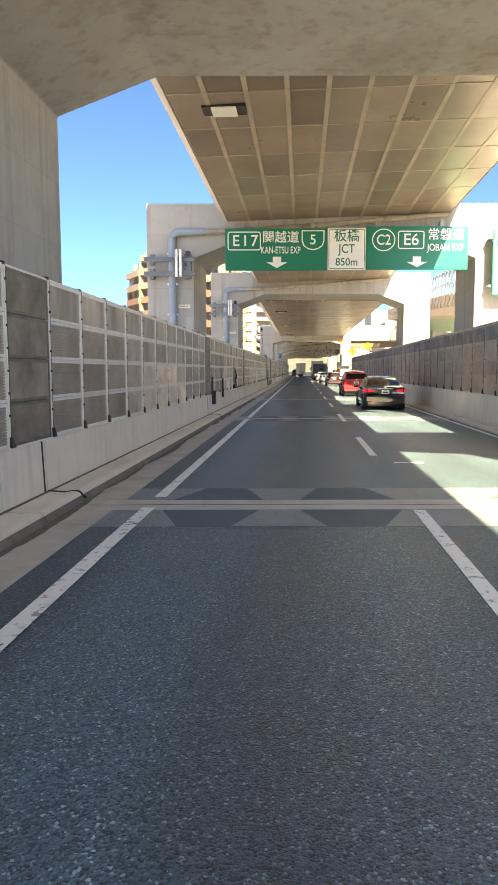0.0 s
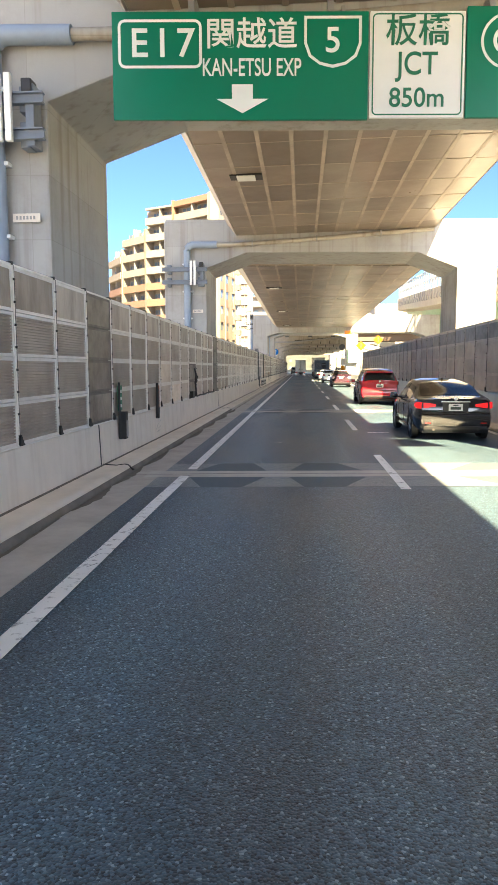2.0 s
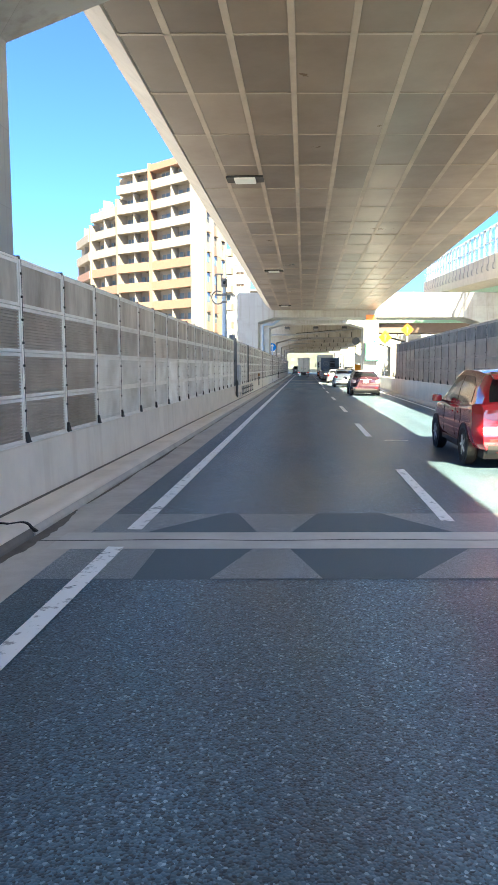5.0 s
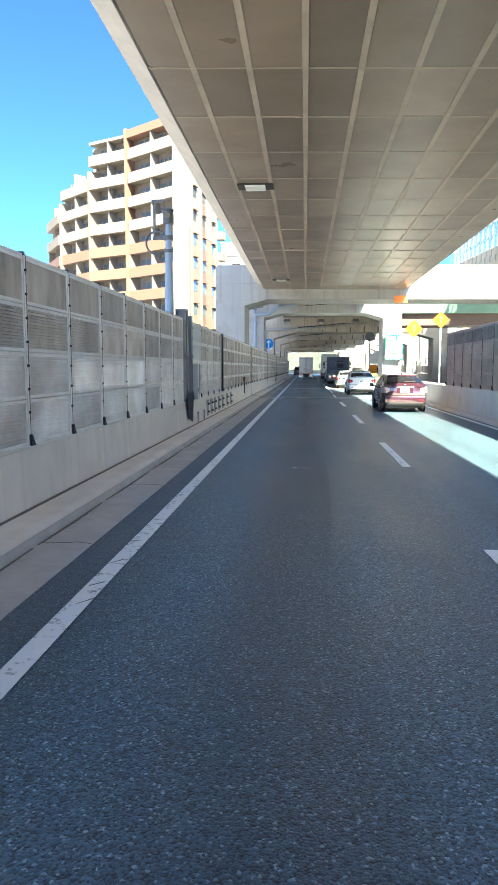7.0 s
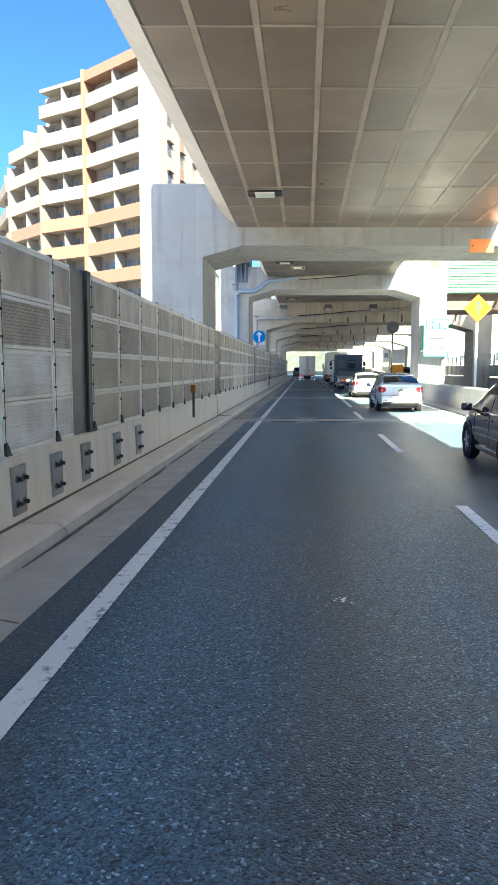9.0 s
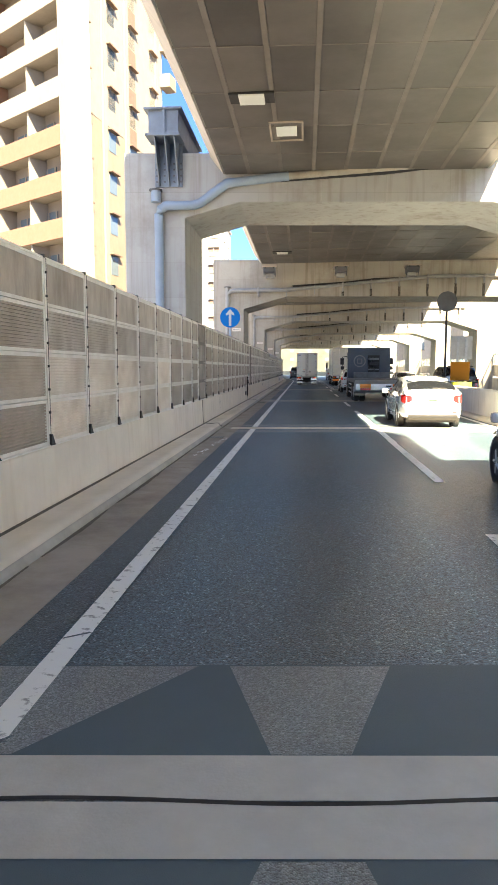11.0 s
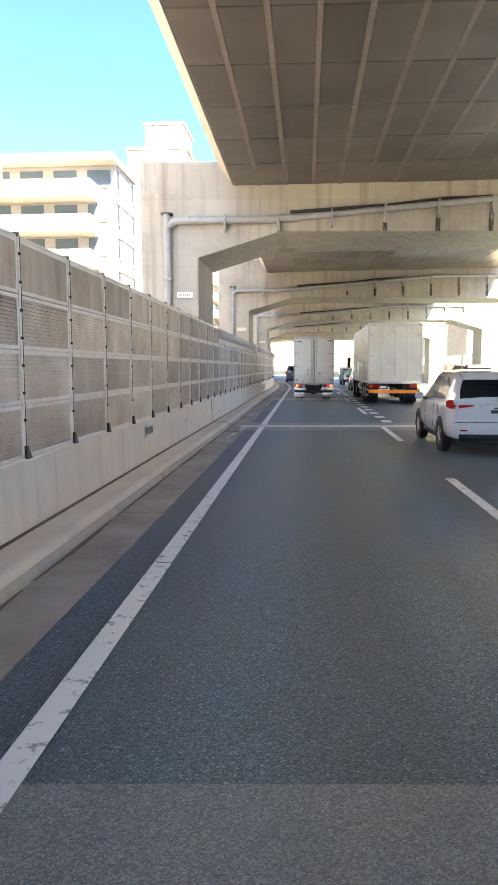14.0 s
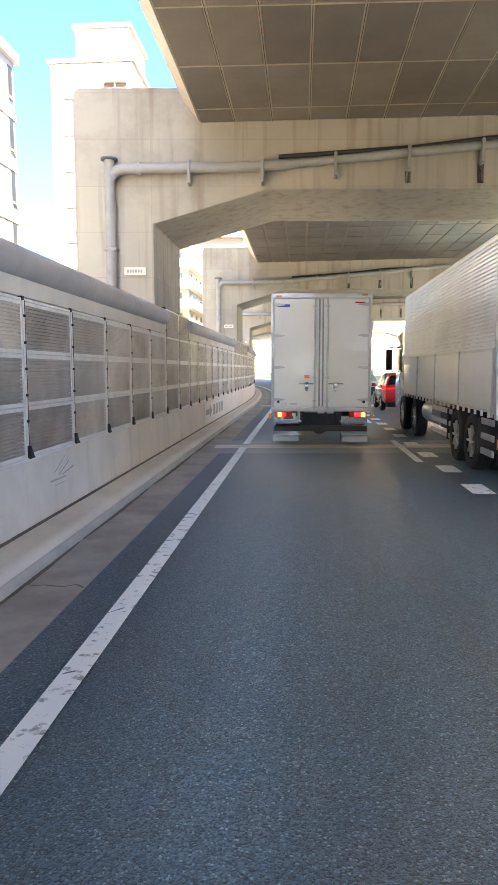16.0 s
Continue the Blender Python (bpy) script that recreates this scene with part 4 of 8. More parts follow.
# Recesses built as proud plates; the hollow's shade is painted as black edges.
for y in (69.8, 70.9):
    rc = thing("wall_recess", pose(WX + 0.045, y, 0.30), "plate standing for a parapet recess, its shade put into black edges", "cover plate", "parapet cover plates")
    part("plate", bx(-0.02, 0.006, -0.11, 0.11, -0.15, 0.15), "cabinet_grey", rc)
    part("edge", bx(0.006, 0.02, 0.085, 0.11, -0.15, 0.15), "black_steel", rc)
    part("edge", bx(0.006, 0.02, -0.11, 0.085, 0.13, 0.15), "black_steel", rc)
# bolted steel plates on the parapet
for y in (71.85, 72.75, 73.65, 74.75, 75.85, 77.4, 78.8):
    pl = thing("wall_bracket", pose(WX + 0.04, y, 0.46), "galvanised anchor plate with four dark bolts on the parapet", "bracket", "plates on the parapet")
    part("plate", bx(-0.02, 0.022, -0.17, 0.17, -0.25, 0.25, 0.006), "grey_pipe", pl)
    for dy in (-0.075, 0.085):
        for dz in (-0.13, 0.12):
            part("bolt", tb([(0.02, dy, dz), (0.075, dy, dz)], 0.024, 8), "black_steel", pl)
            part("washer", tb([(0.02, dy, dz), (0.032, dy, dz)], 0.042, 10), "dark_steel", pl)
# emergency notice and boxes on the barrier
em = thing("emergency_box", pose(WX + 0.04, 26.3, 0), "dark box under a small green and white emergency notice", "call box")
part("notice", bx(0.02, 0.035, -0.12, 0.16, 0.98, 1.44, 0.004), "sign_green", em, "small green notice")
for i in range(3):
    part("text_bar", bx(0.035, 0.039, -0.08, 0.12, 1.04 + 0.13 * i, 1.1 + 0.13 * i), "sign_white", em)
part("box", bx(0.0, 0.14, -0.02, 0.15, 0.46, 0.96, 0.012), "chassis", em)
part("lid", bx(0.14, 0.15, 0.02, 0.13, 0.5, 0.8, 0.004), "grey_pipe", em)
part("conduit", tb([(0.05, -0.1, 0.86), (0.05, -0.12, 1.5)], 0.022, 8), "black_steel", em)
mk = thing("marker_strip", pose(WX + 0.06, 29.55, 0), "narrow rusty marker plate beside a dark conduit on the parapet", "marker strip")
part("strip", bx(0.0, 0.03, 0.04, 0.24, 0.86, 1.36, 0.004), "rust", mk)
for i in range(4):
    part("mark", bx(0.03, 0.034, 0.09, 0.19, 0.92 + 0.1 * i, 0.97 + 0.1 * i), "ink", mk)
part("conduit", tb([(0.03, 0, 0.72), (0.03, 0, 1.42)], 0.03, 10), "black_steel", mk)
part("bracket", bx(-0.03, 0.05, 0.08, 0.18, 0.6, 0.86, 0.008), "black_steel", mk)
for y in (122.7,):
    cb = thing("cable_box", pose(WX + 0.05, y, 0), "slim dark conduit with a pale notice fixed to the parapet", "conduit")
    part("conduit", tb([(0.03, 0, 0.35), (0.03, 0, 1.3)], 0.028), "black_steel", cb)
    part("box", bx(0, 0.09, -0.06, 0.06, 0.98, 1.16, 0.01), "black_steel", cb)
    part("notice", bx(0.06, 0.075, -0.14, 0.14, 1.05, 1.5, 0.004), "plate", cb, "pale green-white notice")
    part("notice_band", bx(0.075, 0.079, -0.12, 0.12, 1.36, 1.47), "sign_green", cb)
    for i in range(3):
        part("text_bar", bx(0.075, 0.079, -0.09, 0.09, 1.1 + 0.08 * i, 1.13 + 0.08 * i), "grey_pipe", cb)
    for dy in (-0.9, -0.75):
        part("stud", bx(-0.01, 0.03, dy - 0.06, dy + 0.06, 0.42, 0.6, 0.006), "dark_steel", cb)

hc = thing("hanging_cable", pose(WX + 0.06, 2.95, 0), "loose black cable hanging across a barrier panel", "cable")
part("cable", tb([(0.02, 32.35, 1.75), (0.05, 32.42, 1.55), (0.03, 32.38, 1.3), (0.05, 32.4, 1.05), (0.04, 32.35, 0.9), (0.05, 32.7, 0.875), (0.05, 33.3, 0.89), (0.04, 34.2, 0.87), (0.05, 35.3, 0.9), (0.04, 36.8, 0.87)], 0.028, 8), "black_steel", hc)
part("loop", tb([(0.05, 32.42, 1.55), (0.07, 32.52, 1.48), (0.06, 32.5, 1.36), (0.04, 32.4, 1.3)], 0.03, 8), "black_steel", hc)
part("box", bx(0.0, 0.1, 31.5, 31.85, 0.86, 1.06, 0.012), "black_steel", hc)
yb = thing("marker_box", pose(WX + 0.06, 84.5, 0), "small yellow marker box on a conduit at the barrier foot", "marker box")
part("box", bx(0, 0.1, -0.1, 0.1, 1.08, 1.28, 0.015), "sign_yellow", yb)
part("conduit", tb([(0.05, 0, 0.45), (0.05, 0, 1.1)], 0.03), "black_steel", yb)
# painted notices on the parapet
nt_ = thing("painted_notice", pose(WX + 0.048, 0, 0), "white painted notice with an arrow and unreadable lines on the parapet", "painted notice")
part("ground", bx(0, 0.006, 165.6, 170.5, 0.2, 0.78), "faded_paint", nt_)
part("arrow", prism(bmesh.new(), [(165.9, 0.42), (166.7, 0.42), (166.7, 0.3), (167.2, 0.5), (166.7, 0.7), (166.7, 0.58), (165.9, 0.58)], 0.006, 0.009, "x"), "grey_pipe", nt_)
for i in range(4):
    part("text_bar", bx(0.006, 0.009, 167.5 + 0.7 * i, 168.0 + 0.7 * i, 0.34, 0.66), "grey_pipe", nt_)
for y in (135.35,):
    kp = thing("distance_plate", pose(WX + 0.05, y, 0.64), "small white distance plate on the parapet, unreadable", "plate")
    part("plate", bx(0, 0.008, -0.3, 0.3, -0.1, 0.1, 0.003), "plate", kp)
    for i in range(3):
        part("mark", bx(0.008, 0.011, -0.22 + 0.16 * i, -0.1 + 0.16 * i, -0.06, 0.06), "ink", kp)
for y, z in ((139.0, 0.45), (153.9, 0.55), (111.4, 0.5), (29.8, 0.4)):
    sm = bmesh.new()
    for q in range(6):
        a, l = random.uniform(-0.3, 0.9), random.uniform(0.2, 0.55)
        cy, cz = y + random.uniform(-0.3, 0.3), z + random.uniform(-0.12, 0.12)
        w = random.uniform(0.008, 0.022)
        sm.faces.new([sm.verts.new((WX + 0.053 - 0.03 * max(0, (pz - 0.1) / 0.7), py, pz)) for py, pz in ((cy - l / 2 * math.cos(a), cz - l / 2 * math.sin(a)), (cy + l / 2 * math.cos(a), cz + l / 2 * math.sin(a)), (cy + l / 2 * math.cos(a), cz + l / 2 * math.sin(a) + w), (cy - l / 2 * math.cos(a), cz - l / 2 * math.sin(a) + w))])
    solid("wall_scrape", sm, "gutter", "dark scrape marks on the concrete parapet", "scrape marks", "stuff")

# ---------------------------------------------------------------- far-side wall
RX = 5.6
pb = bmesh.new()
sweep(pb, [(RX - 0.05, -1.2), (RX + 0.28, -1.2), (RX + 0.28, 1.0), (RX + 0.0, 1.0), (RX - 0.03, 0.95), (RX - 0.05, 0.1)], [Y0, 117.5])
solid("wall_parapet", pb, "parapet", "grey concrete parapet on the far side of the road", "parapet", "structure")
kb = bmesh.new()
sweep(kb, [(5.2, -0.1), (RX, -0.1), (RX, 0.12), (5.3, 0.1), (5.22, 0.05)], [Y0, 117.5])
solid("kerb", kb, "kerb", "concrete kerb at the foot of the far parapet", "kerb", "structure")
for a, b2 in ((-6, 9), (9, 25.3), (25.3, 41.9), (41.9, 61), (61, 80)):
    n = round((b2 - a) / PW)
    w = (b2 - a) / n
    rw = thing("noise_barrier", Matrix.Translation((RX, b2, 0)) @ Matrix.Rotation(math.pi, 4, "Z"),
               "dark brown noise barrier panels on the far parapet", "noise barrier", "far noise barrier stretches")
    for i in range(n):
        for r in range(4):
            part("panel", P_FAR if r < 3 else P_FAR_DARK, "", rw, at=Matrix.Translation((0.02, w * i + 0.01, 1.01 + PH * r)) @ Matrix.Diagonal((1, w / PW, 1, 1)))
        part("post", POST_FAR, "", rw, at=Matrix.Translation((0.02, w * i, 0.17)))
        part("gusset", G_MESH, "", rw, at=Matrix.Translation((0.03, w * i, 1.0)))
    part("top_rail", bx(-0.09, 0.05, 0, b2 - a, 1.01 + PH * 4, 1.055 + PH * 4, 0.01), "frame_brown", rw)

# outer wall of the ramp lanes
ow = bmesh.new()
sweep(ow, [(14.3, -1.2), (14.6, -1.2), (14.6, 1.0), (14.3, 1.0)], span(60, Y1))
solid("wall_ramp", ow, "pier", "low concrete parapet beyond the merging ramp lanes", "parapet", "structure")
for a in range(62, 232, 10):
    fn = thing("mesh_fence", pose(14.4 + bend(a), a, 1.0), "grey steel fence panels on the ramp parapet", "fence", "ramp fences")
    for i in range(6):
        part("post", bx(-0.05, 0.05, 2 * i - 0.05, 2 * i + 0.05, 0, 1.9), "steel", fn)
        if i < 5:
            part("panel", bx(-0.02, 0.02, 2 * i + 0.06, 2 * i + 1.94, 0.1, 1.0), "grey_pipe", fn)
            part("panel", bx(-0.01, 0.01, 2 * i + 0.06, 2 * i + 1.94, 1.06, 1.84), "clear", fn)
    part("rail", bx(-0.04, 0.04, 0, 10, 1.86, 1.92), "steel", fn)

# ---------------------------------------------------------------- piers
def pier(y, zk, zs, xh, kind="narrow", material="pier", depth=3.05):
    xr = 13.0 if kind == "wide" else 5.75
    wr = 1.5
    dx = bend(y + 1.5)
    out = [(-5.3, -7.0), (-3.72, -7.0), (-3.72, zk), (xh, zs)]
    out += [(xr - (-3.72 - xh) * -1, zs), (xr, zk), (xr, -7.0), (xr + wr, -7.0), (xr + wr, 7.3), (-5.3, 7.3)]
    p = thing("portal_pier", pose(dx, y, 0), "massive grey concrete portal pier over the road", "pier", "portal piers", "structure")
    part("frame", prism(bmesh.new(), out, 0, depth, "y", 0.035), material, p)
    return skewed(p)


PIERS = {}
for nm, y, zk, zs, xh, kind, mt in (("a0", 7.5, 5.5, 6.08, -2.2, "narrow", "pier"), ("a", 23.75, 5.5, 6.08, -2.2, "narrow", "pier"),
                                    ("b", 40.4, 5.5, 6.08, -2.2, "narrow", "pier"), ("c", 88.5, 5.1, 5.45, -2.5, "wide", "pier"),
                                    ("d", 106.0, 5.65, 6.06, -2.3, "narrow", "pier"), ("e", 123.9, 4.78, 5.42, -1.5, "wide", "pier_warm"),
                                    ("f", 142.9, 4.73, 5.44, -1.45, "wide", "pier_warm"), ("g", 160.3, 4.66, 5.33, -1.45, "wide", "pier_warm"),
                                    ("h", 178.5, 4.7, 5.4, -1.45, "wide", "pier_warm"), ("i", 197.0, 4.7, 5.4, -1.45, "wide", "pier_warm"),
                                    ("j", 216.0, 4.7, 5.4, -1.45, "wide", "pier_warm"), ("k", -10.0, 5.5, 6.08, -2.2, "narrow", "pier")):
    PIERS[nm] = (pier(y, zk, zs, xh, kind, mt), y, bend(y + 1.5))

# drain pipes on the piers
for nm in ("a0", "a", "b"):
    y, dx = PIERS[nm][1] - 0.13, PIERS[nm][2]
    dp = thing("drain_pipe", pose(0, y, 0), "blue-grey drain pipe running down the pier", "drain pipe", "drain pipes")
    part("downpipe", tb([(-4.42, 0, 1.0), (-4.42, 0, 6.12)] + [(-4.42 + 0.2 - 0.2 * math.cos(a), 0, 6.12 + 0.2 * math.sin(a)) for a in (0.5, 1.0)] + [(-4.22, 0, 6.34), (-3.3, 0, 6.34)], 0.13, 16), "blue_pipe", dp, smooth=True)
    part("crosspipe", tb([(-3.3, 0, 6.34), (-2.2, 0, 6.37), (0.0, 0, 6.52), (4.8, 0, 6.92)], 0.085, 12), "pier_warm", dp, "beige pipe along the beam", smooth=True)
    for z in (3.6, 4.6, 5.6):
        part("clamp", bx(-4.6, -4.24, -0.03, 0.14, z, z + 0.05, 0.01), "sign_white", dp)
    for x in (-2.0, 0.4, 2.8):
        zp = 6.52 + 0.083 * x if x > 0 else 6.38
        part("clamp", bx(x, x + 0.06, -0.1, 0.13, zp - 0.1, zp + 0.12, 0.01), "grey_pipe", dp)
    skewed(dp)
for nm in ("d", "e", "f", "g", "h", "i"):
    y, dx = PIERS[nm][1] - 0.14, PIERS[nm][2]
    zc = 6.35 if nm == "d" else 5.70
    xe = 4.2 if nm == "d" else 12.0
    dp = thing("drain_pipe", pose(dx, y, 0), "grey drain pipe across the beam and down the pier", "drain pipe", "drain pipes")
    part("cable", tb([(-1.2, 0.05, zc + 0.24), (1.5, 0.04, zc + 0.42), (3.0, 0.05, zc + 0.6), (xe, 0.04, zc + 0.2 + 0.1 * (min(xe, 6.0) + 1))], 0.045, 8), "black_steel", dp, "black cable clipped beside the pipe")
    if nm == "d":
        part("downpipe", tb([(-4.38, 0, 1.0), (-4.38, 0, 5.7), (-4.33, 0, 5.84), (-4.2, 0, 5.93), (-3.5, 0, 5.94), (-3.3, 0, 6.0), (-2.8, 0, 6.36), (-2.6, 0, 6.5), (-1.0, 0, zc + 0.33)], 0.115, 16), "blue_pipe", dp, "pale blue stepped drain pipe", smooth=True)
        part("crosspipe", tb([(-1.0, 0, zc + 0.33), (xe, 0, zc + 0.76)], 0.095, 14), "pier_warm", dp, smooth=True)
        part("funnel", tb([(-4.45, 0, 6.02), (-4.45, 0, 6.3)], 0.13, 16), "blue_pipe", dp, smooth=True)
        part("funnel_lid", tb([(-4.45, 0, 6.3), (-4.45, 0, 6.34)], 0.17, 16), "dark_steel", dp)
        skewed(dp)
        continue
    part("downpipe", tb([(-4.55, 0, 1.0), (-4.55, 0, zc - 0.3), (-4.51, 0, zc - 0.14), (-4.4, 0, zc - 0.04), (-4.25, 0, zc), (-2.0, 0, zc + 0.03), (-1.0, 0, zc + 0.08)], 0.105, 16), "grey_pipe", dp, smooth=True)
    part("crosspipe", tb([(-1.0, 0, zc + 0.08), (6.0, 0, zc + 0.74), (xe, 0, zc + 0.8)], 0.085, 14), "grey_pipe", dp, smooth=True)
    part("stub", tb([(-4.55, 0, zc - 0.3), (-4.55, 0, zc + 0.16)], 0.1, 16), "grey_pipe", dp, smooth=True)
    part("lid", tb([(-4.55, 0, zc + 0.16), (-4.55, 0, zc + 0.2)], 0.165, 18), "dark_steel", dp)
    part("collar", tb([(-4.0, 0, zc), (-3.92, 0, zc)], 0.13, 16), "grey_pipe", dp)
    x = -3.0
    while x < xe:
        zh = zc + 0.09 * max(0.0, min(x, 6.0) + 1.6)
        part("hanger", bx(x, x + 0.06, -0.115, 0.14, zh - 0.3, zh + 0.16, 0.01), "grey_pipe", dp)
        if zh - 0.3 > 5.55:
            part("stain", bx(x - 0.03, x + 0.1, 0.13, 0.1385, 5.45, zh - 0.28), "run_stain", dp, "dark run-down stain under the hanger")
        x += 1.45
    part("clamp", bx(-4.68, -4.42, -0.11, 0.14, 4.1, 4.16, 0.01), "grey_pipe", dp)
    skewed(dp)
    tg = thing("pier_plate", pose(dx - 4.1, y + 0.125, 3.72), "small stencilled number panel on the pier, unreadable", "plate", "pier plates")
    part("plate", bx(-0.22, 0.22, -0.012, 0.006, -0.08, 0.08, 0.004), "kerb", tg)
    for i in range(6):
        part("mark", bx(-0.16 + 0.055 * i, -0.125 + 0.055 * i, -0.016, -0.011, -0.03, 0.03), "grey_pipe", tg)
for nm in ("a", "b"):
    y = PIERS[nm][1]
    tg = thing("pier_plate", pose(-4.05, y, 3.9), "small stencilled number panel on the pier, unreadable", "plate", "pier plates")
    part("plate", bx(-0.2, 0.2, -0.012, 0.004, -0.06, 0.06, 0.004), "kerb", tg)
    for i in range(6):
        part("mark", bx(-0.15 + 0.05 * i, -0.12 + 0.05 * i, -0.016, -0.011, -0.025, 0.025), "grey_pipe", tg)
    br = thing("sign_bracket", pose(-4.5, y, 0), "two grey steel beams clamped to the pier for the gantry", "steel bracket", "pier brackets")
    for z in (5.42, 4.95):
        part("beam", prism(bmesh.new(), [(-0.36, z - 0.075), (-0.24, z - 0.075), (-0.24, z - 0.055), (-0.29, z - 0.055), (-0.29, z + 0.055), (-0.24, z + 0.055), (-0.24, z + 0.075), (-0.36, z + 0.075), (-0.36, z + 0.055), (-0.31, z + 0.055), (-0.31, z - 0.055), (-0.36, z - 0.055)], -0.85, 0.86, "x"), "bracket_blue", br)
        for x in (-0.66, 0.5):
            part("clamp", bx(x, x + 0.14, -0.25, 0.0, z - 0.16, z + 0.18, 0.01), "bracket_blue", br)
    for x in (0.22, 0.36):
        part("cover", bx(x, x + 0.09, -0.44, -0.36, 4.83, 5.72, 0.012), "sign_white", br, "white upright cover")
    part("stub", bx(0.56, 0.7, -0.34, -0.1, 5.5, 5.68, 0.02), "black_steel", br)
    part("clamp", bx(0.6, 0.72, -0.3, 0.0, 4.8, 5.62, 0.01), "bracket_blue", br)

# An orange patch on the beam, built as a thin bolted plate.
op = thing("clearance_plate", pose(4.8, 88.5 + SKEW * 9.3 - 0.012, 5.45), "small orange plate on the face of the beam", "plate")
part("plate", bx(-0.36, 0.36, -0.02, -0.004, -0.2, 0.2, 0.006), "orange", op)
for x in (-0.28, 0.28):
    part("bolt", bx(x - 0.02, x + 0.02, -0.035, -0.02, -0.02, 0.02), "dark_steel", op)
# steel seat bracket bolted to the pier beside the round sign
sb = thing("steel_bracket", pose(-4.12, 106.0, 0), "blue-grey steel seat bracket bolted to the pier top", "steel bracket")
part("back_plate", bx(-0.36, 0.36, -0.04, 0.0, 6.42, 7.5, 0.008), "bracket_blue", sb)
part("seat", bx(-0.46, 0.42, -0.75, 0.0, 7.5, 7.56, 0.008), "bracket_blue", sb)
for xx in (-0.24, 0.02, 0.26):
    part("rib", prism(bmesh.new(), [(-0.04, 6.45), (-0.12, 6.45), (-0.68, 7.5), (-0.04, 7.5)], xx - 0.015, xx + 0.015, "x"), "bracket_blue", sb)
for xx in (-0.31, -0.11, 0.14, 0.32):
    for zz in (6.55, 6.7, 6.85, 7.0):
        part("bolt", bx(xx - 0.022, xx + 0.022, -0.065, -0.04, zz - 0.022, zz + 0.022, 0.006), "dark_steel", sb)
part("beam", bx(-0.4, 0.36, -0.6, 2.9, 7.56, 8.15, 0.01), "bracket_blue", sb)
part("beam_rib", bx(-0.03, 0.03, -0.68, -0.6, 7.56, 8.15), "bracket_blue", sb)
part("flange", bx(-0.5, 0.46, -0.7, 2.9, 8.15, 8.2, 0.008), "bracket_blue", sb)

# ---------------------------------------------------------------- upper deck
def deck(y0, y1, z, dark=False, grey=False, lip=0.33, xl=-2.62, xr=4.85, sx=0.4, pitch=0.75, sy=0.0, py=1.86, slope=0.0, top=7.34, cross=True):
    d = thing("viaduct_deck", pose(0, 0, 0), "underside of the upper deck clad in glossy grey-brown panels with thin seams" if grey else "underside of the upper deck clad in brown-grey panels with pale seams", "bridge deck", "upper deck spans", "structure")
    n = max(1, int((y1 - y0) / 6)) if y1 > 168 else 1
    st = [y0 + (y1 - y0) * i / n for i in range(n + 1)]
    core = bmesh.new()
    sweep(core, [(xl, z + 0.03), (xr, z + 0.03), (xr, top), (xl, top)], st)
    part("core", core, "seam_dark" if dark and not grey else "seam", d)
    fa = bmesh.new()
    sweep(fa, [(xl, z), (xl + 0.04, z + 0.03), (xl + 0.04, z + 1.4), (xl - lip, z + 1.4), (xl - lip, z + 0.42)], st)
    part("fascia", fa, "fascia", d, "pale sloping edge of the deck")
    fa = bmesh.new()
    sweep(fa, [(xr, z), (xr - 0.04, z + 0.03), (xr - 0.04, z + 1.4), (xr + 0.33, z + 1.4), (xr + 0.33, z + 0.42)], st)
    part("fascia", fa, "fascia", d, "pale sloping edge of the deck")
    gap_y = 0.006 if grey else 0.004 if dark else 0.011
    xs = [xl] + [sx + pitch * k for k in range(-8, 16) if xl + 0.25 < sx + pitch * k < xr - 0.25] + [xr]
    ycuts = [y0] + [sy + py * k for k in range(-20, 40) if y0 + 0.3 < sy + py * k < y1 - 0.3] + [y1]
    half = 0.014 if grey else 0.03

    def tile(s, wx, wy):
        a, b2, o = wx / 2 - half, wy / 2 - gap_y, 0.02
        v = [(-a, -b2, 0.03), (a, -b2, 0.03), (a, b2, 0.03), (-a, b2, 0.03), (o - a, o - b2, s), (a - o, o - b2, s), (a - o, b2 - o, -s), (o - a, b2 - o, -s)]
        return v, [(4, 5, 6, 7), (0, 1, 5, 4), (1, 2, 6, 5), (2, 3, 7, 6), (3, 0, 4, 7)]
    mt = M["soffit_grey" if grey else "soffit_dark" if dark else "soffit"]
    if y1 < 168:
        shared = {}
        for xa, xb in zip(xs, xs[1:]):
            for ya, yb in zip(ycuts, ycuts[1:]):
                key = (round(xb - xa, 3), round(yb - ya, 3), random.choice((-0.004, -0.001, 0.002, 0.004)))
                if key not in shared:
                    me = bpy.data.meshes.new("soffit_panel")
                    me.from_pydata(tile(key[2], *key[:2])[0], [], tile(key[2], *key[:2])[1])
                    me.materials.append(mt)
                    shared[key] = me
                x = (xa + xb) / 2
                part("soffit_panel", shared[key], "", d, at=Matrix.Translation((x, (ya + yb) / 2 + SKEW * x, z)))
        strip = "seam_dark" if dark and not grey else "seam"
        for x in xs[1:-1]:
            if grey:
                part("seam_strip", bx(x - 0.022, x + 0.022, y0, y1, z + 0.002, z + 0.03), strip, d)
                part("seam_groove", bx(x - 0.006, x + 0.006, y0, y1, z - 0.003, z + 0.002), "black_steel", d)
            else:
                part("seam_strip", bx(x - 0.045, x + 0.045, y0, y1, z - 0.006, z + 0.03), strip, d)
        for y in ycuts[1:-1] if cross else ():
            w = 0.016 if dark else 0.022
            part("seam_strip", bx(xl + 0.02, xr - 0.02, y - w, y + w, z - 0.006, z + 0.03), strip, d)
    else:
        verts, faces = [], []
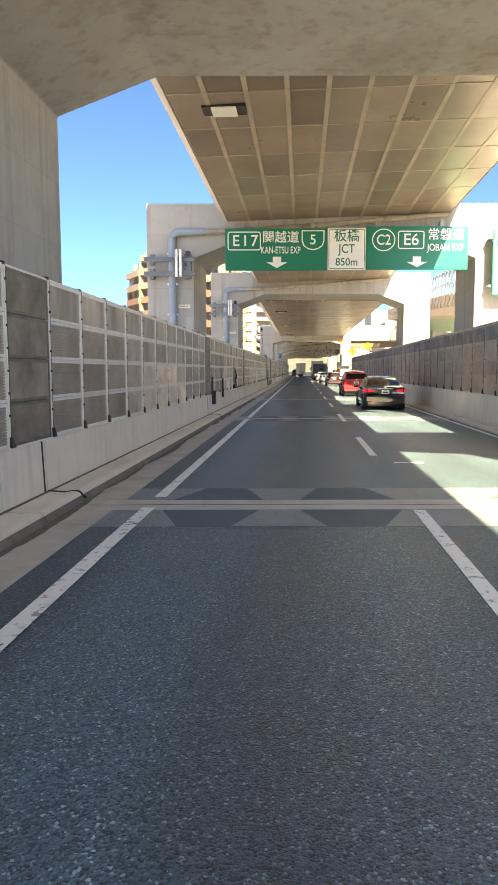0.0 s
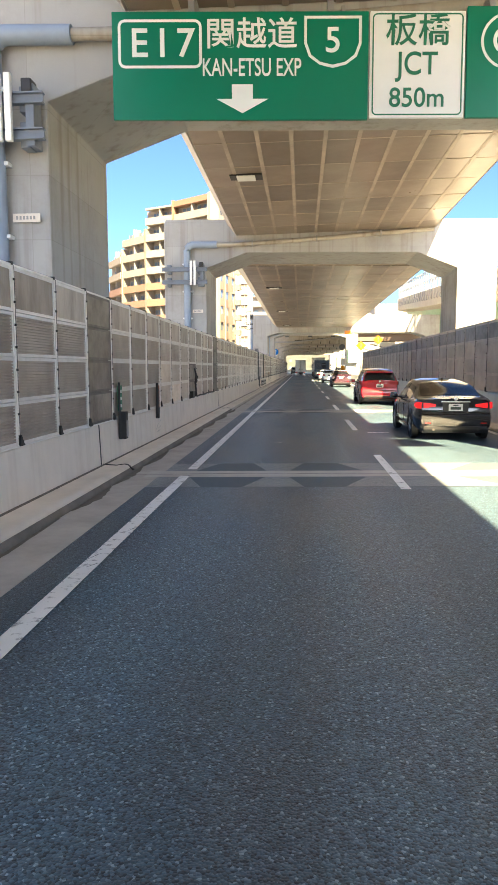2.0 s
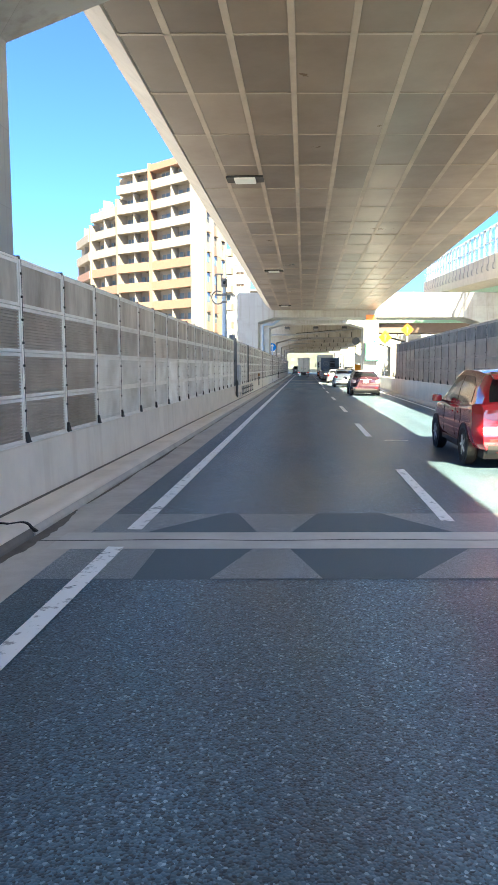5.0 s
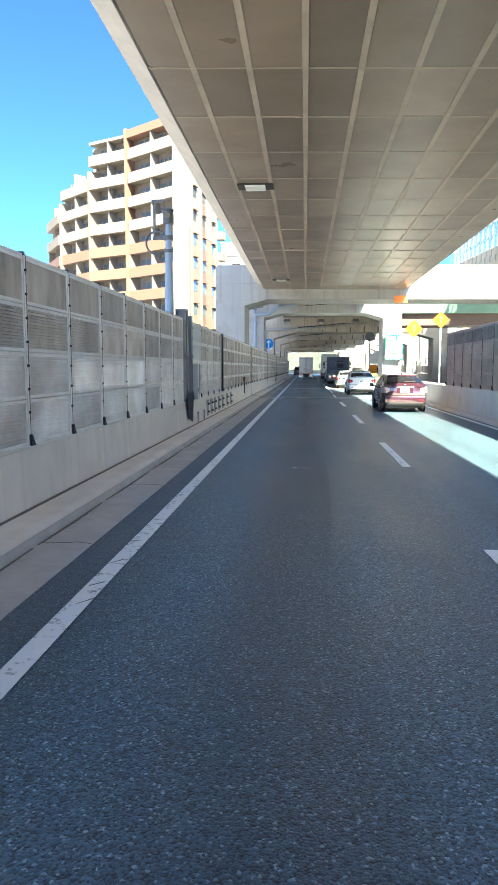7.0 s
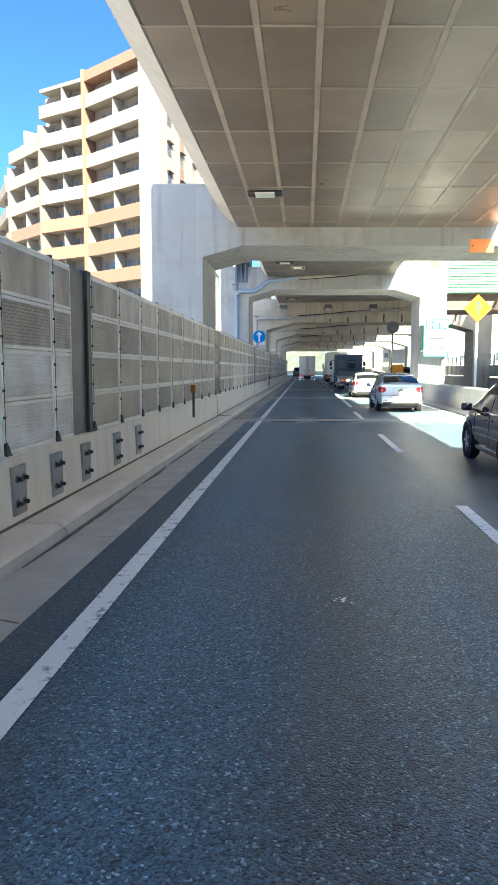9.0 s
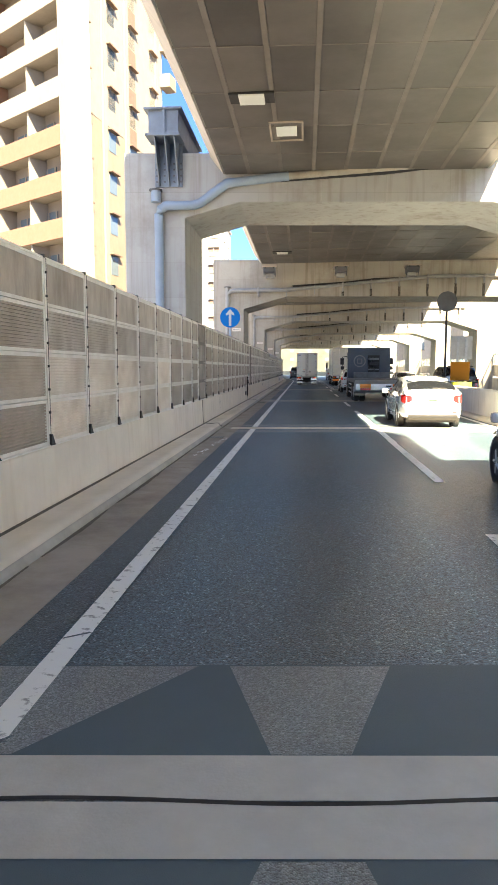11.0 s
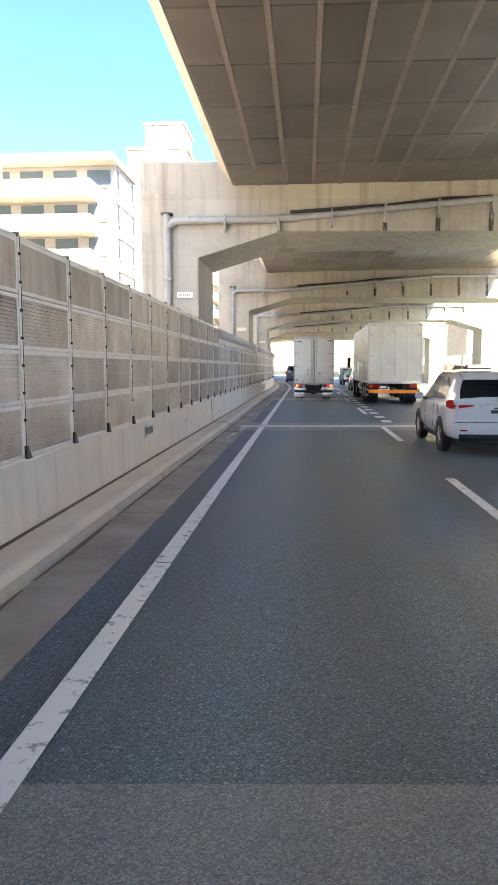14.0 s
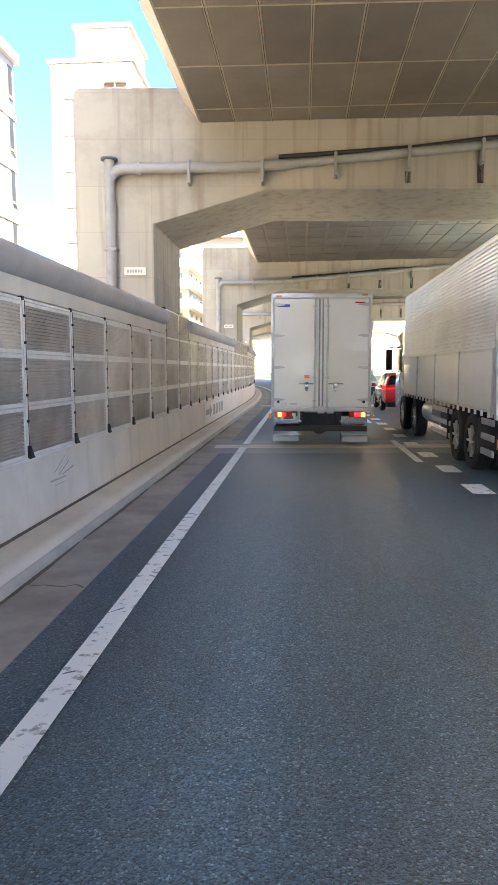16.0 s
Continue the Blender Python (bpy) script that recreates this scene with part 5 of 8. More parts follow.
        for xa, xb in zip(xs, xs[1:]):
            for ya, yb in zip(ycuts, ycuts[1:]):
                k = len(verts)
                tv, tf = tile(random.uniform(-0.004, 0.004), xb - xa, yb - ya)
                for vx, vy, vz in tv:
                    yy = (ya + yb) / 2 + vy
                    verts.append(((xa + xb) / 2 + vx + bend(yy), yy, z + vz))
                faces += [tuple(k + q for q in f) for f in tf]
        me = bpy.data.meshes.new("soffit")
        me.from_pydata(verts, [], faces)
        me.materials.append(mt)
        tagged(part("soffit", me, "", d), "far soffit panels", kind="stuff")
    # the deck's crossfall: higher towards the far side
    done = set()
    for o in d.children:
        o.location.z += slope * (o.location.x - xl) if o.location.x else 0.0
        if o.data.name not in done:
            done.add(o.data.name)
            o.data.transform(Matrix(((1, 0, 0, 0), (0, 1, 0, 0), (slope, 0, 1, -slope * xl if not o.location.x else 0.0), (0, 0, 0, 1))))
    return skewed(d)


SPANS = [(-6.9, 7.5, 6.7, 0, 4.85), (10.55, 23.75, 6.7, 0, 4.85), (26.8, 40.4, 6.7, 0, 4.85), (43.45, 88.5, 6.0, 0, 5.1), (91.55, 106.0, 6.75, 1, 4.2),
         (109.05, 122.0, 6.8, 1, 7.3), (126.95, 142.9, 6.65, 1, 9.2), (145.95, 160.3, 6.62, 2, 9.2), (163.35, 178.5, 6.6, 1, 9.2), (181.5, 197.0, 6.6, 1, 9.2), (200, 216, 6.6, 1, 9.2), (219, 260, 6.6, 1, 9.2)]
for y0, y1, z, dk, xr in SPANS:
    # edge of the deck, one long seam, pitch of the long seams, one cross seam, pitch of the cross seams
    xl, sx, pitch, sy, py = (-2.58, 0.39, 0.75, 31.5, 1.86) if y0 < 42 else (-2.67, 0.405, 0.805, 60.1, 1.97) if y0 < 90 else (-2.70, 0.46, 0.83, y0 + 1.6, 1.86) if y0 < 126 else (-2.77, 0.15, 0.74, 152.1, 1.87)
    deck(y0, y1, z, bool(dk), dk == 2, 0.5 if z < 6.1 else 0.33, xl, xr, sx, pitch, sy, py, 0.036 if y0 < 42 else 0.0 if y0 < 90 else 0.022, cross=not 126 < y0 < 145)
# the slab is narrower over one span, its unseen edge cut to let sun through
for ya, yb, xe in ((-30, 97, 5.2), (97, 113, 4.55), (113, 300, 5.2)):
    ub = bmesh.new()
    sweep(ub, [(-2.95, 7.35), (xe, 7.35), (xe, 9.2), (-2.95, 9.2)], span(ya, yb))
    solid("viaduct_slab", ub, "fascia", "concrete slab and parapets of the upper deck", "bridge deck", "structure")

ub = bmesh.new()
sweep(ub, [(5.2, 7.35), (9.55, 7.35), (9.55, 9.2), (5.2, 9.2)], span(113, 300))
solid("viaduct_slab", ub, "fascia", "widened concrete slab of the upper deck", "bridge deck", "structure")

# Barriers out of view, added on the deck so the left piers fall in shade.
for x, ya, yb in ((-2.9, -30, 300), (5.05, -30, 97), (4.38, 97, 113), (5.05, 113, 300)):
    ub = bmesh.new()
    sweep(ub, [(x - 0.06, 9.2), (x + 0.16, 9.2), (x + 0.16, 12.6), (x - 0.06, 12.6)], span(ya, yb))
    solid("viaduct_barrier", ub, "plain_sheet", "unseen tall noise barrier on the upper deck edge, added to shade the piers", "noise barrier", "structure")

# light fittings and vents set into the soffit
for y, z in ((13.9, 6.7), (32.55, 6.7), (51.5, 6.0), (66.85, 6.0), (84.5, 6.0), (101.0, 6.75), (118.85, 6.8), (128.7, 6.65), (148.0, 6.62)):
    z += 0.036 if y < 42 else 0.0 if y < 90 else 0.024
    lt = thing("soffit_light", pose(-1.58, y, z), "square light fitting with a white cover in the soffit", "light fitting", "soffit lights")
    part("housing", bx(-0.42, 0.42, -0.24, 0.24, -0.045, 0.02, 0.008), "black_steel", lt)
    part("cover", bx(-0.24, 0.24, -0.235, 0.235, -0.075, -0.02, 0.015), "sign_white", lt, "white lens cover")
for y, z in ((149.75, 6.62), (130.4, 6.65), (103.0, 6.75)):
    vt = thing("soffit_hatch", pose(-0.98, y, z + 0.038), "square framed service hatch in the soffit", "hatch", "soffit hatches")
    for a in (-0.36, 0.32):
        part("frame_bar", bx(a, a + 0.04, -0.6, 0.6, -0.03, 0.02), "seam", vt)
    for a in (-0.6, 0.56):
        part("frame_bar", bx(-0.32, 0.32, a, a + 0.04, -0.03, 0.02), "seam", vt)
    part("cover", bx(-0.22, 0.22, -0.3, 0.3, -0.02, 0.015, 0.008), "sign_white", vt)
# bearings where a span ends short of its pier
for x in (-2.33, 1.2, 4.7):
    bg = thing("bridge_bearing", pose(x, 122.9, 6.2), "dark steel bearing bracket under the deck end", "bearing", "deck bearings")
    part("block", bx(-0.27, 0.27, -0.35, 0.75, 0.24, 0.5, 0.03), "dark_steel", bg)
    part("pedestal", bx(-0.2, 0.2, 0.1, 0.75, 0.06, 0.24, 0.02), "pier", bg, "stained concrete seat")
    part("web", prism(bmesh.new(), [(-0.3, 0.5), (-0.26, 0.3), (0.1, 0.1), (0.1, 0.5)], -0.3, -0.27, "x"), "dark_steel", bg)
    part("web", prism(bmesh.new(), [(-0.3, 0.5), (-0.26, 0.3), (0.1, 0.1), (0.1, 0.5)], 0.27, 0.3, "x"), "dark_steel", bg)
    part("plate", bx(-0.36, 0.36, -0.42, 0.6, 0.5, 0.56), "seam", bg, "pale sole plate")
    for dx in (-0.2, 0.2):
        part("bolt", tb([(dx, -0.38, 0.44), (dx, -0.38, 0.5)], 0.03, 8), "black_steel", bg)

# ---------------------------------------------------------------- signs
def board(x0, x1, z0, z1, y, material, parent, name="panel", t=0.06, label=""):
    return part(name, bx(x0, x1, y, y + t, z0, z1, 0.012), material, parent, label)


def ring(pts_out, pts_in, y, t=0.004):
    b = bmesh.new()
    n = len(pts_out)
    o = [b.verts.new((p[0], y, p[1])) for p in pts_out]
    i = [b.verts.new((p[0], y, p[1])) for p in pts_in]
    for k in range(n):
        b.faces.new((o[k], o[(k + 1) % n], i[(k + 1) % n], i[k]))
    return b


def round_rect(x0, x1, z0, z1, r, n=5):
    out = []
    for cx, cz, a in ((x1 - r, z1 - r, 0), (x0 + r, z1 - r, 90), (x0 + r, z0 + r, 180), (x1 - r, z0 + r, 270)):
        for i in range(n + 1):
            t = radians(a + 90 * i / n)
            out.append((cx + r * math.cos(t), cz + r * math.sin(t)))
    return out


def outline_box(x0, x1, z0, z1, r, w, y, material, parent, name="border"):
    return part(name, ring(round_rect(x0, x1, z0, z1, r), round_rect(x0 + w, x1 - w, z0 + w, z1 - w, max(r - w, 0.01)), y), material, parent)


def face(points, y):
    b = bmesh.new()
    b.faces.new([b.verts.new((x, y, z)) for x, z in points])
    return b


def arrow_down(cx, z0, z1, w, y, parent, material="sign_white"):
    zm = z0 + (z1 - z0) * 0.5
    return part("arrow", face([(cx, z0), (cx + w / 2, zm), (cx + w * 0.2, zm), (cx + w * 0.2, z1), (cx - w * 0.2, z1), (cx - w * 0.2, zm), (cx - w / 2, zm)], y), material, parent)


SY = 23.25
sg = thing("direction_sign", pose(0, SY, 0), "wide green and white overhead expressway direction sign", "road sign")
board(-2.58, 0.73, 4.98, 6.32, 0, "sign_green", sg)
board(0.75, 1.98, 5.0, 6.32, 0, "sign_white", sg, label="white junction panel")
board(2.0, 5.3, 5.0, 6.38, 0, "sign_green", sg)
F = -0.006
outline_box(0.78, 1.95, 5.03, 6.29, 0.06, 0.018, F, "sign_ink", sg)
outline_box(-2.5, -1.42, 5.62, 6.22, 0.09, 0.035, F, "sign_white", sg)
text_on("E17", 0.5, -1.93, 5.915, F, "sign_white", sg, squeeze=0.98, spacing=1.22)
text_on("関越道", 0.40, -0.78, 6.02, F, "sign_white", sg)
text_on("KAN-ETSU EXP", 0.31, -0.78, 5.62, F, "sign_white", sg, squeeze=0.62)
part("border", ring([(-0.1 + 0.0, 6.26), (0.64, 6.26), (0.64, 5.92), (0.58, 5.76), (0.44, 5.66), (0.27, 5.62), (0.1, 5.66), (-0.04, 5.76), (-0.1, 5.92)],
                    [(-0.065, 6.225), (0.605, 6.225), (0.605, 5.93), (0.55, 5.785), (0.43, 5.695), (0.27, 5.66), (0.11, 5.695), (-0.01, 5.785), (-0.065, 5.93)], F), "sign_white", sg)
text_on("5", 0.44, 0.27, 5.95, F, "sign_white", sg)
arrow_down(-0.9, 5.06, 5.42, 0.68, F, sg)
text_on("板橋", 0.42, 1.365, 6.06, F, "sign_ink", sg)
text_on("JCT", 0.40, 1.365, 5.66, F, "sign_ink", sg, squeeze=0.85)
text_on("850m", 0.34, 1.365, 5.24, F, "sign_ink", sg, squeeze=0.95)
cc = [(2.56 + 0.38 * math.cos(t), 5.95 + 0.36 * math.sin(t)) for t in [2 * math.pi * i / 32 for i in range(32)]]
ci = [(2.56 + 0.345 * math.cos(t), 5.95 + 0.325 * math.sin(t)) for t in [2 * math.pi * i / 32 for i in range(32)]]
part("border", ring(cc, ci, F), "sign_white", sg)
text_on("C2", 0.46, 2.56, 5.94, F, "sign_white", sg, squeeze=0.85)
outline_box(3.02, 3.88, 5.66, 6.24, 0.08, 0.035, F, "sign_white", sg)
text_on("E6", 0.52, 3.45, 5.945, F, "sign_white", sg)
text_on("常磐道", 0.40, 4.58, 6.1, F, "sign_white", sg)
text_on("JOBAN EXP", 0.32, 4.58, 5.7, F, "sign_white", sg, squeeze=0.74)
arrow_down(3.65, 5.08, 5.42, 0.68, F, sg)
for x in (-1.6, 0.2, 2.3, 4.4):
    part("bracket", bx(x, x + 0.08, 0.06, 0.44, 5.2, 6.6), "steel", sg, "steel hanger behind the sign")
for z in (5.3, 6.0):
    part("rail", bx(-2.5, 5.2, 0.07, 0.13, z, z + 0.07), "steel", sg)

skewed(sg, -0.6)
for x, y, z0, z1, w in ((6.2, 24.1, 4.2, 6.35, 1.3), (5.92, 106.3, 2.35, 4.42, 1.35)):
    pg = thing("pier_sign", pose(x, y, 0), "white and green information sign strapped to the pier, lines unreadable", "road sign", "pier signs")
    board(0, w, z0, z1, 0, "sign_green", pg, "frame")
    part("panel", bx(0.05, w - 0.05, -0.008, 0.0, z0 + 0.05, z1 - 0.05), "sign_white", pg)
    part("header", bx(0.12, w - 0.12, -0.014, -0.008, z1 - 0.58, z1 - 0.12), "sign_green", pg)
    for i in range(3):
        part("pictogram", bx(0.18 + 0.36 * i, 0.18 + 0.36 * i + 0.27, -0.019, -0.014, z1 - 0.5, z1 - 0.2), "sign_white", pg)
    for i in range(4):
        part("text_bar", bx(0.2 + 0.12 * (i % 2), w - 0.22, -0.013, -0.008, z1 - 0.85 - 0.26 * i, z1 - 0.75 - 0.26 * i), "ink" if i % 2 else "grey_pipe", pg)
    for z in (z0 + 0.3, z1 - 0.3):
        part("strap", bx(-0.1, w + 0.1, 0.06, 0.42, z, z + 0.06), "steel", pg)

# round arrow sign on a pole behind the barrier
rs = thing("round_sign", pose(-4.1, 120.8, 0), "blue round sign with a white upward arrow on a steel pole", "road sign")
disc = bmesh.new()
prism(disc, [(0.48 * math.cos(t), 4.13 + 0.48 * math.sin(t)) for t in [2 * math.pi * i / 40 for i in range(40)]], -0.03, 0.0, "y")
part("disc", disc, "sign_blue", rs)
part("rim", ring([(0.48 * math.cos(t), 4.13 + 0.48 * math.sin(t)) for t in [2 * math.pi * i / 40 for i in range(40)]],
                 [(0.455 * math.cos(t), 4.13 + 0.455 * math.sin(t)) for t in [2 * math.pi * i / 40 for i in range(40)]], -0.034), "sign_blue", rs)
part("arrow", face([(-0.06, 3.72), (0.06, 3.72), (0.06, 4.27), (0.2, 4.21), (0.2, 4.3), (0.0, 4.52), (-0.2, 4.3), (-0.2, 4.21), (-0.06, 4.27)], -0.036), "sign_grey", rs)
part("pole", tb([(0, 0.06, -1.0), (0, 0.06, 4.5)], 0.05), "blue_pipe", rs)
# Dark steel on the disc puts the sign's shade into its colour.
rs2 = thing("round_sign", pose(6.0, 120.8, 0), "round sign seen from behind on a thin pole, disc darkened for shade", "road sign")
disc = bmesh.new()
prism(disc, [(0.46 * math.cos(t), 4.8 + 0.46 * math.sin(t)) for t in [2 * math.pi * i / 36 for i in range(36)]], -0.02, 0.02, "y")
part("disc", disc, "dark_steel", rs2)
part("pole", tb([(0, 0.05, 0.0), (0, 0.05, 5.1)], 0.055), "black_steel", rs2)
# merge warning signs
for x, y, h in ((6.95, 98.5, -0.62), (9.33, 101.7, 0.2)):
    ds = thing("warning_sign", pose(x, y, 0), "yellow diamond merge warning sign on a steel pole", "road sign", "merge warning signs")
    s = 0.62
    part("plate", prism(bmesh.new(), [(0, 4.95 + h - s), (s, 4.95 + h), (0, 4.95 + h + s), (-s, 4.95 + h)], -0.02, 0.0, "y"), "sign_yellow", ds)
    part("border", ring([(0, 4.95 + h - 0.56), (0.56, 4.95 + h), (0, 4.95 + h + 0.56), (-0.56, 4.95 + h)], [(0, 4.95 + h - 0.53), (0.53, 4.95 + h), (0, 4.95 + h + 0.53), (-0.53, 4.95 + h)], -0.024), "ink", ds)
    part("symbol", face([(-0.05, 4.65 + h), (0.05, 4.65 + h), (0.05, 4.86 + h), (0.19, 5.05 + h), (0.11, 5.1 + h), (0.05, 5.02 + h), (0.05, 5.12 + h), (0.14, 5.1 + h), (0, 5.3 + h), (-0.14, 5.1 + h), (-0.05, 5.12 + h)], -0.025), "ink", ds)
    part("pole", tb([(0, 0.05, 0.0), (0, 0.05, 5.3 + h)], 0.06), "frame", ds)
# gore nose
gn = thing("impact_cushion", pose(6.0, 117.6, 0), "lime-yellow impact cushion in front of the gore", "crash cushion")
part("drum", tb([(0.1, 0.1, 0.0), (0.1, 0.1, 1.15)], 0.42, 24), "lime", gn, smooth=True)
part("board", bx(-0.3, 0.5, 0.5, 0.56, 1.2, 2.0, 0.01), "sign_yellow", gn, "lime marker board")
part("board", bx(-0.32, 0.62, 0.62, 0.68, 2.1, 3.1, 0.01), "grey_pipe", gn, "grey back of a sign board")
part("leg", bx(-0.05, 0.05, 0.57, 0.62, 0, 3.0), "steel", gn)
part("leg", bx(0.3, 0.4, 0.57, 0.62, 0, 3.0), "steel", gn)
# blue lamp mast behind the barrier
mp_ = thing("cctv_mast", pose(-4.0, 68.5, -0.12), "blue-grey steel mast with a camera ring above the barrier", "mast")
pole_b = bmesh.new()
for (z0, r0), (z1, r1) in zip(((-2, 0.125), (3.6, 0.115), (5.2, 0.085)), ((3.6, 0.115), (5.2, 0.085), (5.62, 0.075))):
    lo = [pole_b.verts.new((r0 * math.cos(2 * math.pi * i / 16), r0 * math.sin(2 * math.pi * i / 16), z0)) for i in range(16)]
    hi = [pole_b.verts.new((r1 * math.cos(2 * math.pi * i / 16), r1 * math.sin(2 * math.pi * i / 16), z1)) for i in range(16)]
    for i in range(16):
        pole_b.faces.new((lo[i], lo[(i + 1) % 16], hi[(i + 1) % 16], hi[i]))
bmesh.ops.remove_doubles(pole_b, verts=pole_b.verts, dist=0.0005)
part("pole", pole_b, "blue_pipe", mp_, smooth=True)
part("collar", tb([(0, 0, 5.18), (0, 0, 5.3)], 0.12, 16), "dark_steel", mp_)
part("collar", tb([(0, 0, 4.86), (0, 0, 4.94)], 0.12, 16), "dark_steel", mp_)
part("hoop", tb(arc((-0.3, 0, 5.12), 0.3, 60, 330, 18), 0.028, 8), "dark_steel", mp_, "dark cable hoop", smooth=True)
part("arm", bx(-0.42, 0.12, -0.04, 0.04, 5.2, 5.28, 0.01), "dark_steel", mp_)
hd = part("camera_head", tb([(0.0, 0, 5.6), (0.0, 0, 5.66), (0.0, -0.01, 5.82), (-0.01, -0.02, 5.95)], 0.14, 16), "dark_steel", mp_, "dark camera housing", smooth=True)
part("lens", tb([(0.02, -0.15, 5.8), (0.02, -0.2, 5.79)], 0.07, 14), "glass_dark", hd)
part("visor", bx(-0.15, 0.13, -0.2, 0.1, 5.94, 5.98, 0.012), "dark_steel", hd)
part("antenna_arm", bx(-0.4, -0.34, -0.03, 0.03, 5.28, 6.2, 0.01), "dark_steel", mp_)
part("antenna_arm", bx(-0.44, -0.06, -0.03, 0.03, 6.17, 6.23, 0.01), "dark_steel", mp_)
part("stub", tb([(-0.12, 0, 6.0), (-0.12, 0, 6.18)], 0.025, 8), "dark_steel", mp_)

# ---------------------------------------------------------------- vehicles
def wheel_meshes(r, w, truck=False):
    t = bmesh.new()
    prof = [(r * 0.62, -w / 2 + 0.01), (r * 0.9, -w / 2), (r * 0.985, -w * 0.36), (r, -w * 0.2), (r, w * 0.2), (r * 0.985, w * 0.36), (r * 0.9, w / 2), (r * 0.62, w / 2 - 0.01)]
    n = 28
    rows = [[t.verts.new((x, q * math.cos(2 * math.pi * i / n), q * math.sin(2 * math.pi * i / n))) for q, x in prof] for i in range(n)]
    for i in range(n):
        for j in range(len(prof) - 1):
            t.faces.new((rows[i][j], rows[i][j + 1], rows[(i + 1) % n][j + 1], rows[(i + 1) % n][j]))
    rim = bmesh.new()
    k = 0.1 if truck else 0.03
    tube(rim, [(-w / 2 + k, 0, 0), (w / 2 - k, 0, 0)], r * 0.63, 24)
    hub = bmesh.new()
    tube(hub, [(-w / 2 + 0.01, 0, 0), (w / 2 - 0.01, 0, 0)], r * (0.2 if truck else 0.13), 14)
    for i in range(8 if truck else 5):
        a = 2 * math.pi * i / (8 if truck else 5)
        c, s = math.cos(a), math.sin(a)
        tube(hub, [(-w / 2 + 0.015, r * 0.12 * c, r * 0.12 * s), (-w / 2 + 0.025, r * 0.55 * c, r * 0.55 * s)], r * (0.05 if truck else 0.085), 6)
        tube(hub, [(w / 2 - 0.015, r * 0.12 * c, r * 0.12 * s), (w / 2 - 0.025, r * 0.55 * c, r * 0.55 * s)], r * (0.05 if truck else 0.085), 6)
    return mesh_of("tyre", t, "tyre", True), mesh_of("rim", rim, "grey_pipe" if truck else "black_plastic", True), mesh_of("hub", hub, "alu", True)


CARW, TRW = wheel_meshes(0.33, 0.21), wheel_meshes(0.5, 0.28, True)
SMW = wheel_meshes(0.38, 0.22, True)


def add_wheel(parent, x, y, r0, meshes, scale=1.0):
    w = part("wheel", meshes[0], "", parent, at=Matrix.Translation((x, y, r0)) @ Matrix.Scale(scale, 4))
    part("rim", meshes[1], "", w)
    part("hub", meshes[2], "", w)
    return w


def loft(rows, close_ends=True):
    b = bmesh.new()
    vr = [[b.verts.new(p) for p in r] for r in rows]
    for p, q in zip(vr, vr[1:]):
        for i in range(len(p) - 1):
            b.faces.new((p[i], p[i + 1], q[i + 1], q[i]))
        b.faces.new((p[-1], p[0], q[0], q[-1]))
    if close_ends:
        b.faces.new(vr[0])
        b.faces.new(vr[-1][::-1])
    return b


def curve_at(pts, t):
    """Smooth value through (t, v) pairs."""
    if t <= pts[0][0]:
        return pts[0][1]
    for i in range(len(pts) - 1):
        (t0, v0), (t1, v1) = pts[i], pts[i + 1]
        if t <= t1:
            m0 = (v1 - pts[i - 1][1]) / (t1 - pts[i - 1][0]) if i else (v1 - v0) / (t1 - t0)
            m1 = (pts[i + 2][1] - v0) / (pts[i + 2][0] - t0) if i + 2 < len(pts) else (v1 - v0) / (t1 - t0)
            h, u = t1 - t0, (t - t0) / (t1 - t0)
            return (2 * u ** 3 - 3 * u * u + 1) * v0 + (u ** 3 - 2 * u * u + u) * h * m0 + (3 * u * u - 2 * u ** 3) * v1 + (u ** 3 - u * u) * h * m1
    return pts[-1][1]


def skin(rows, capped=True):
    """A loft of mirrored rows with its ends closed by level strips."""
    b = bmesh.new()
    vr = [[b.verts.new(p) for p in r] for r in rows]
    for p, q in zip(vr, vr[1:]):
        for i in range(len(p) - 1):
            b.faces.new((p[i], p[i + 1], q[i + 1], q[i]))
    if capped:
        n = len(vr[0])
        for r in (vr[0], vr[-1]):
            for i in range(n // 2 - 1):
                b.faces.new((r[i], r[i + 1], r[n - 2 - i], r[n - 1 - i]))
    return b


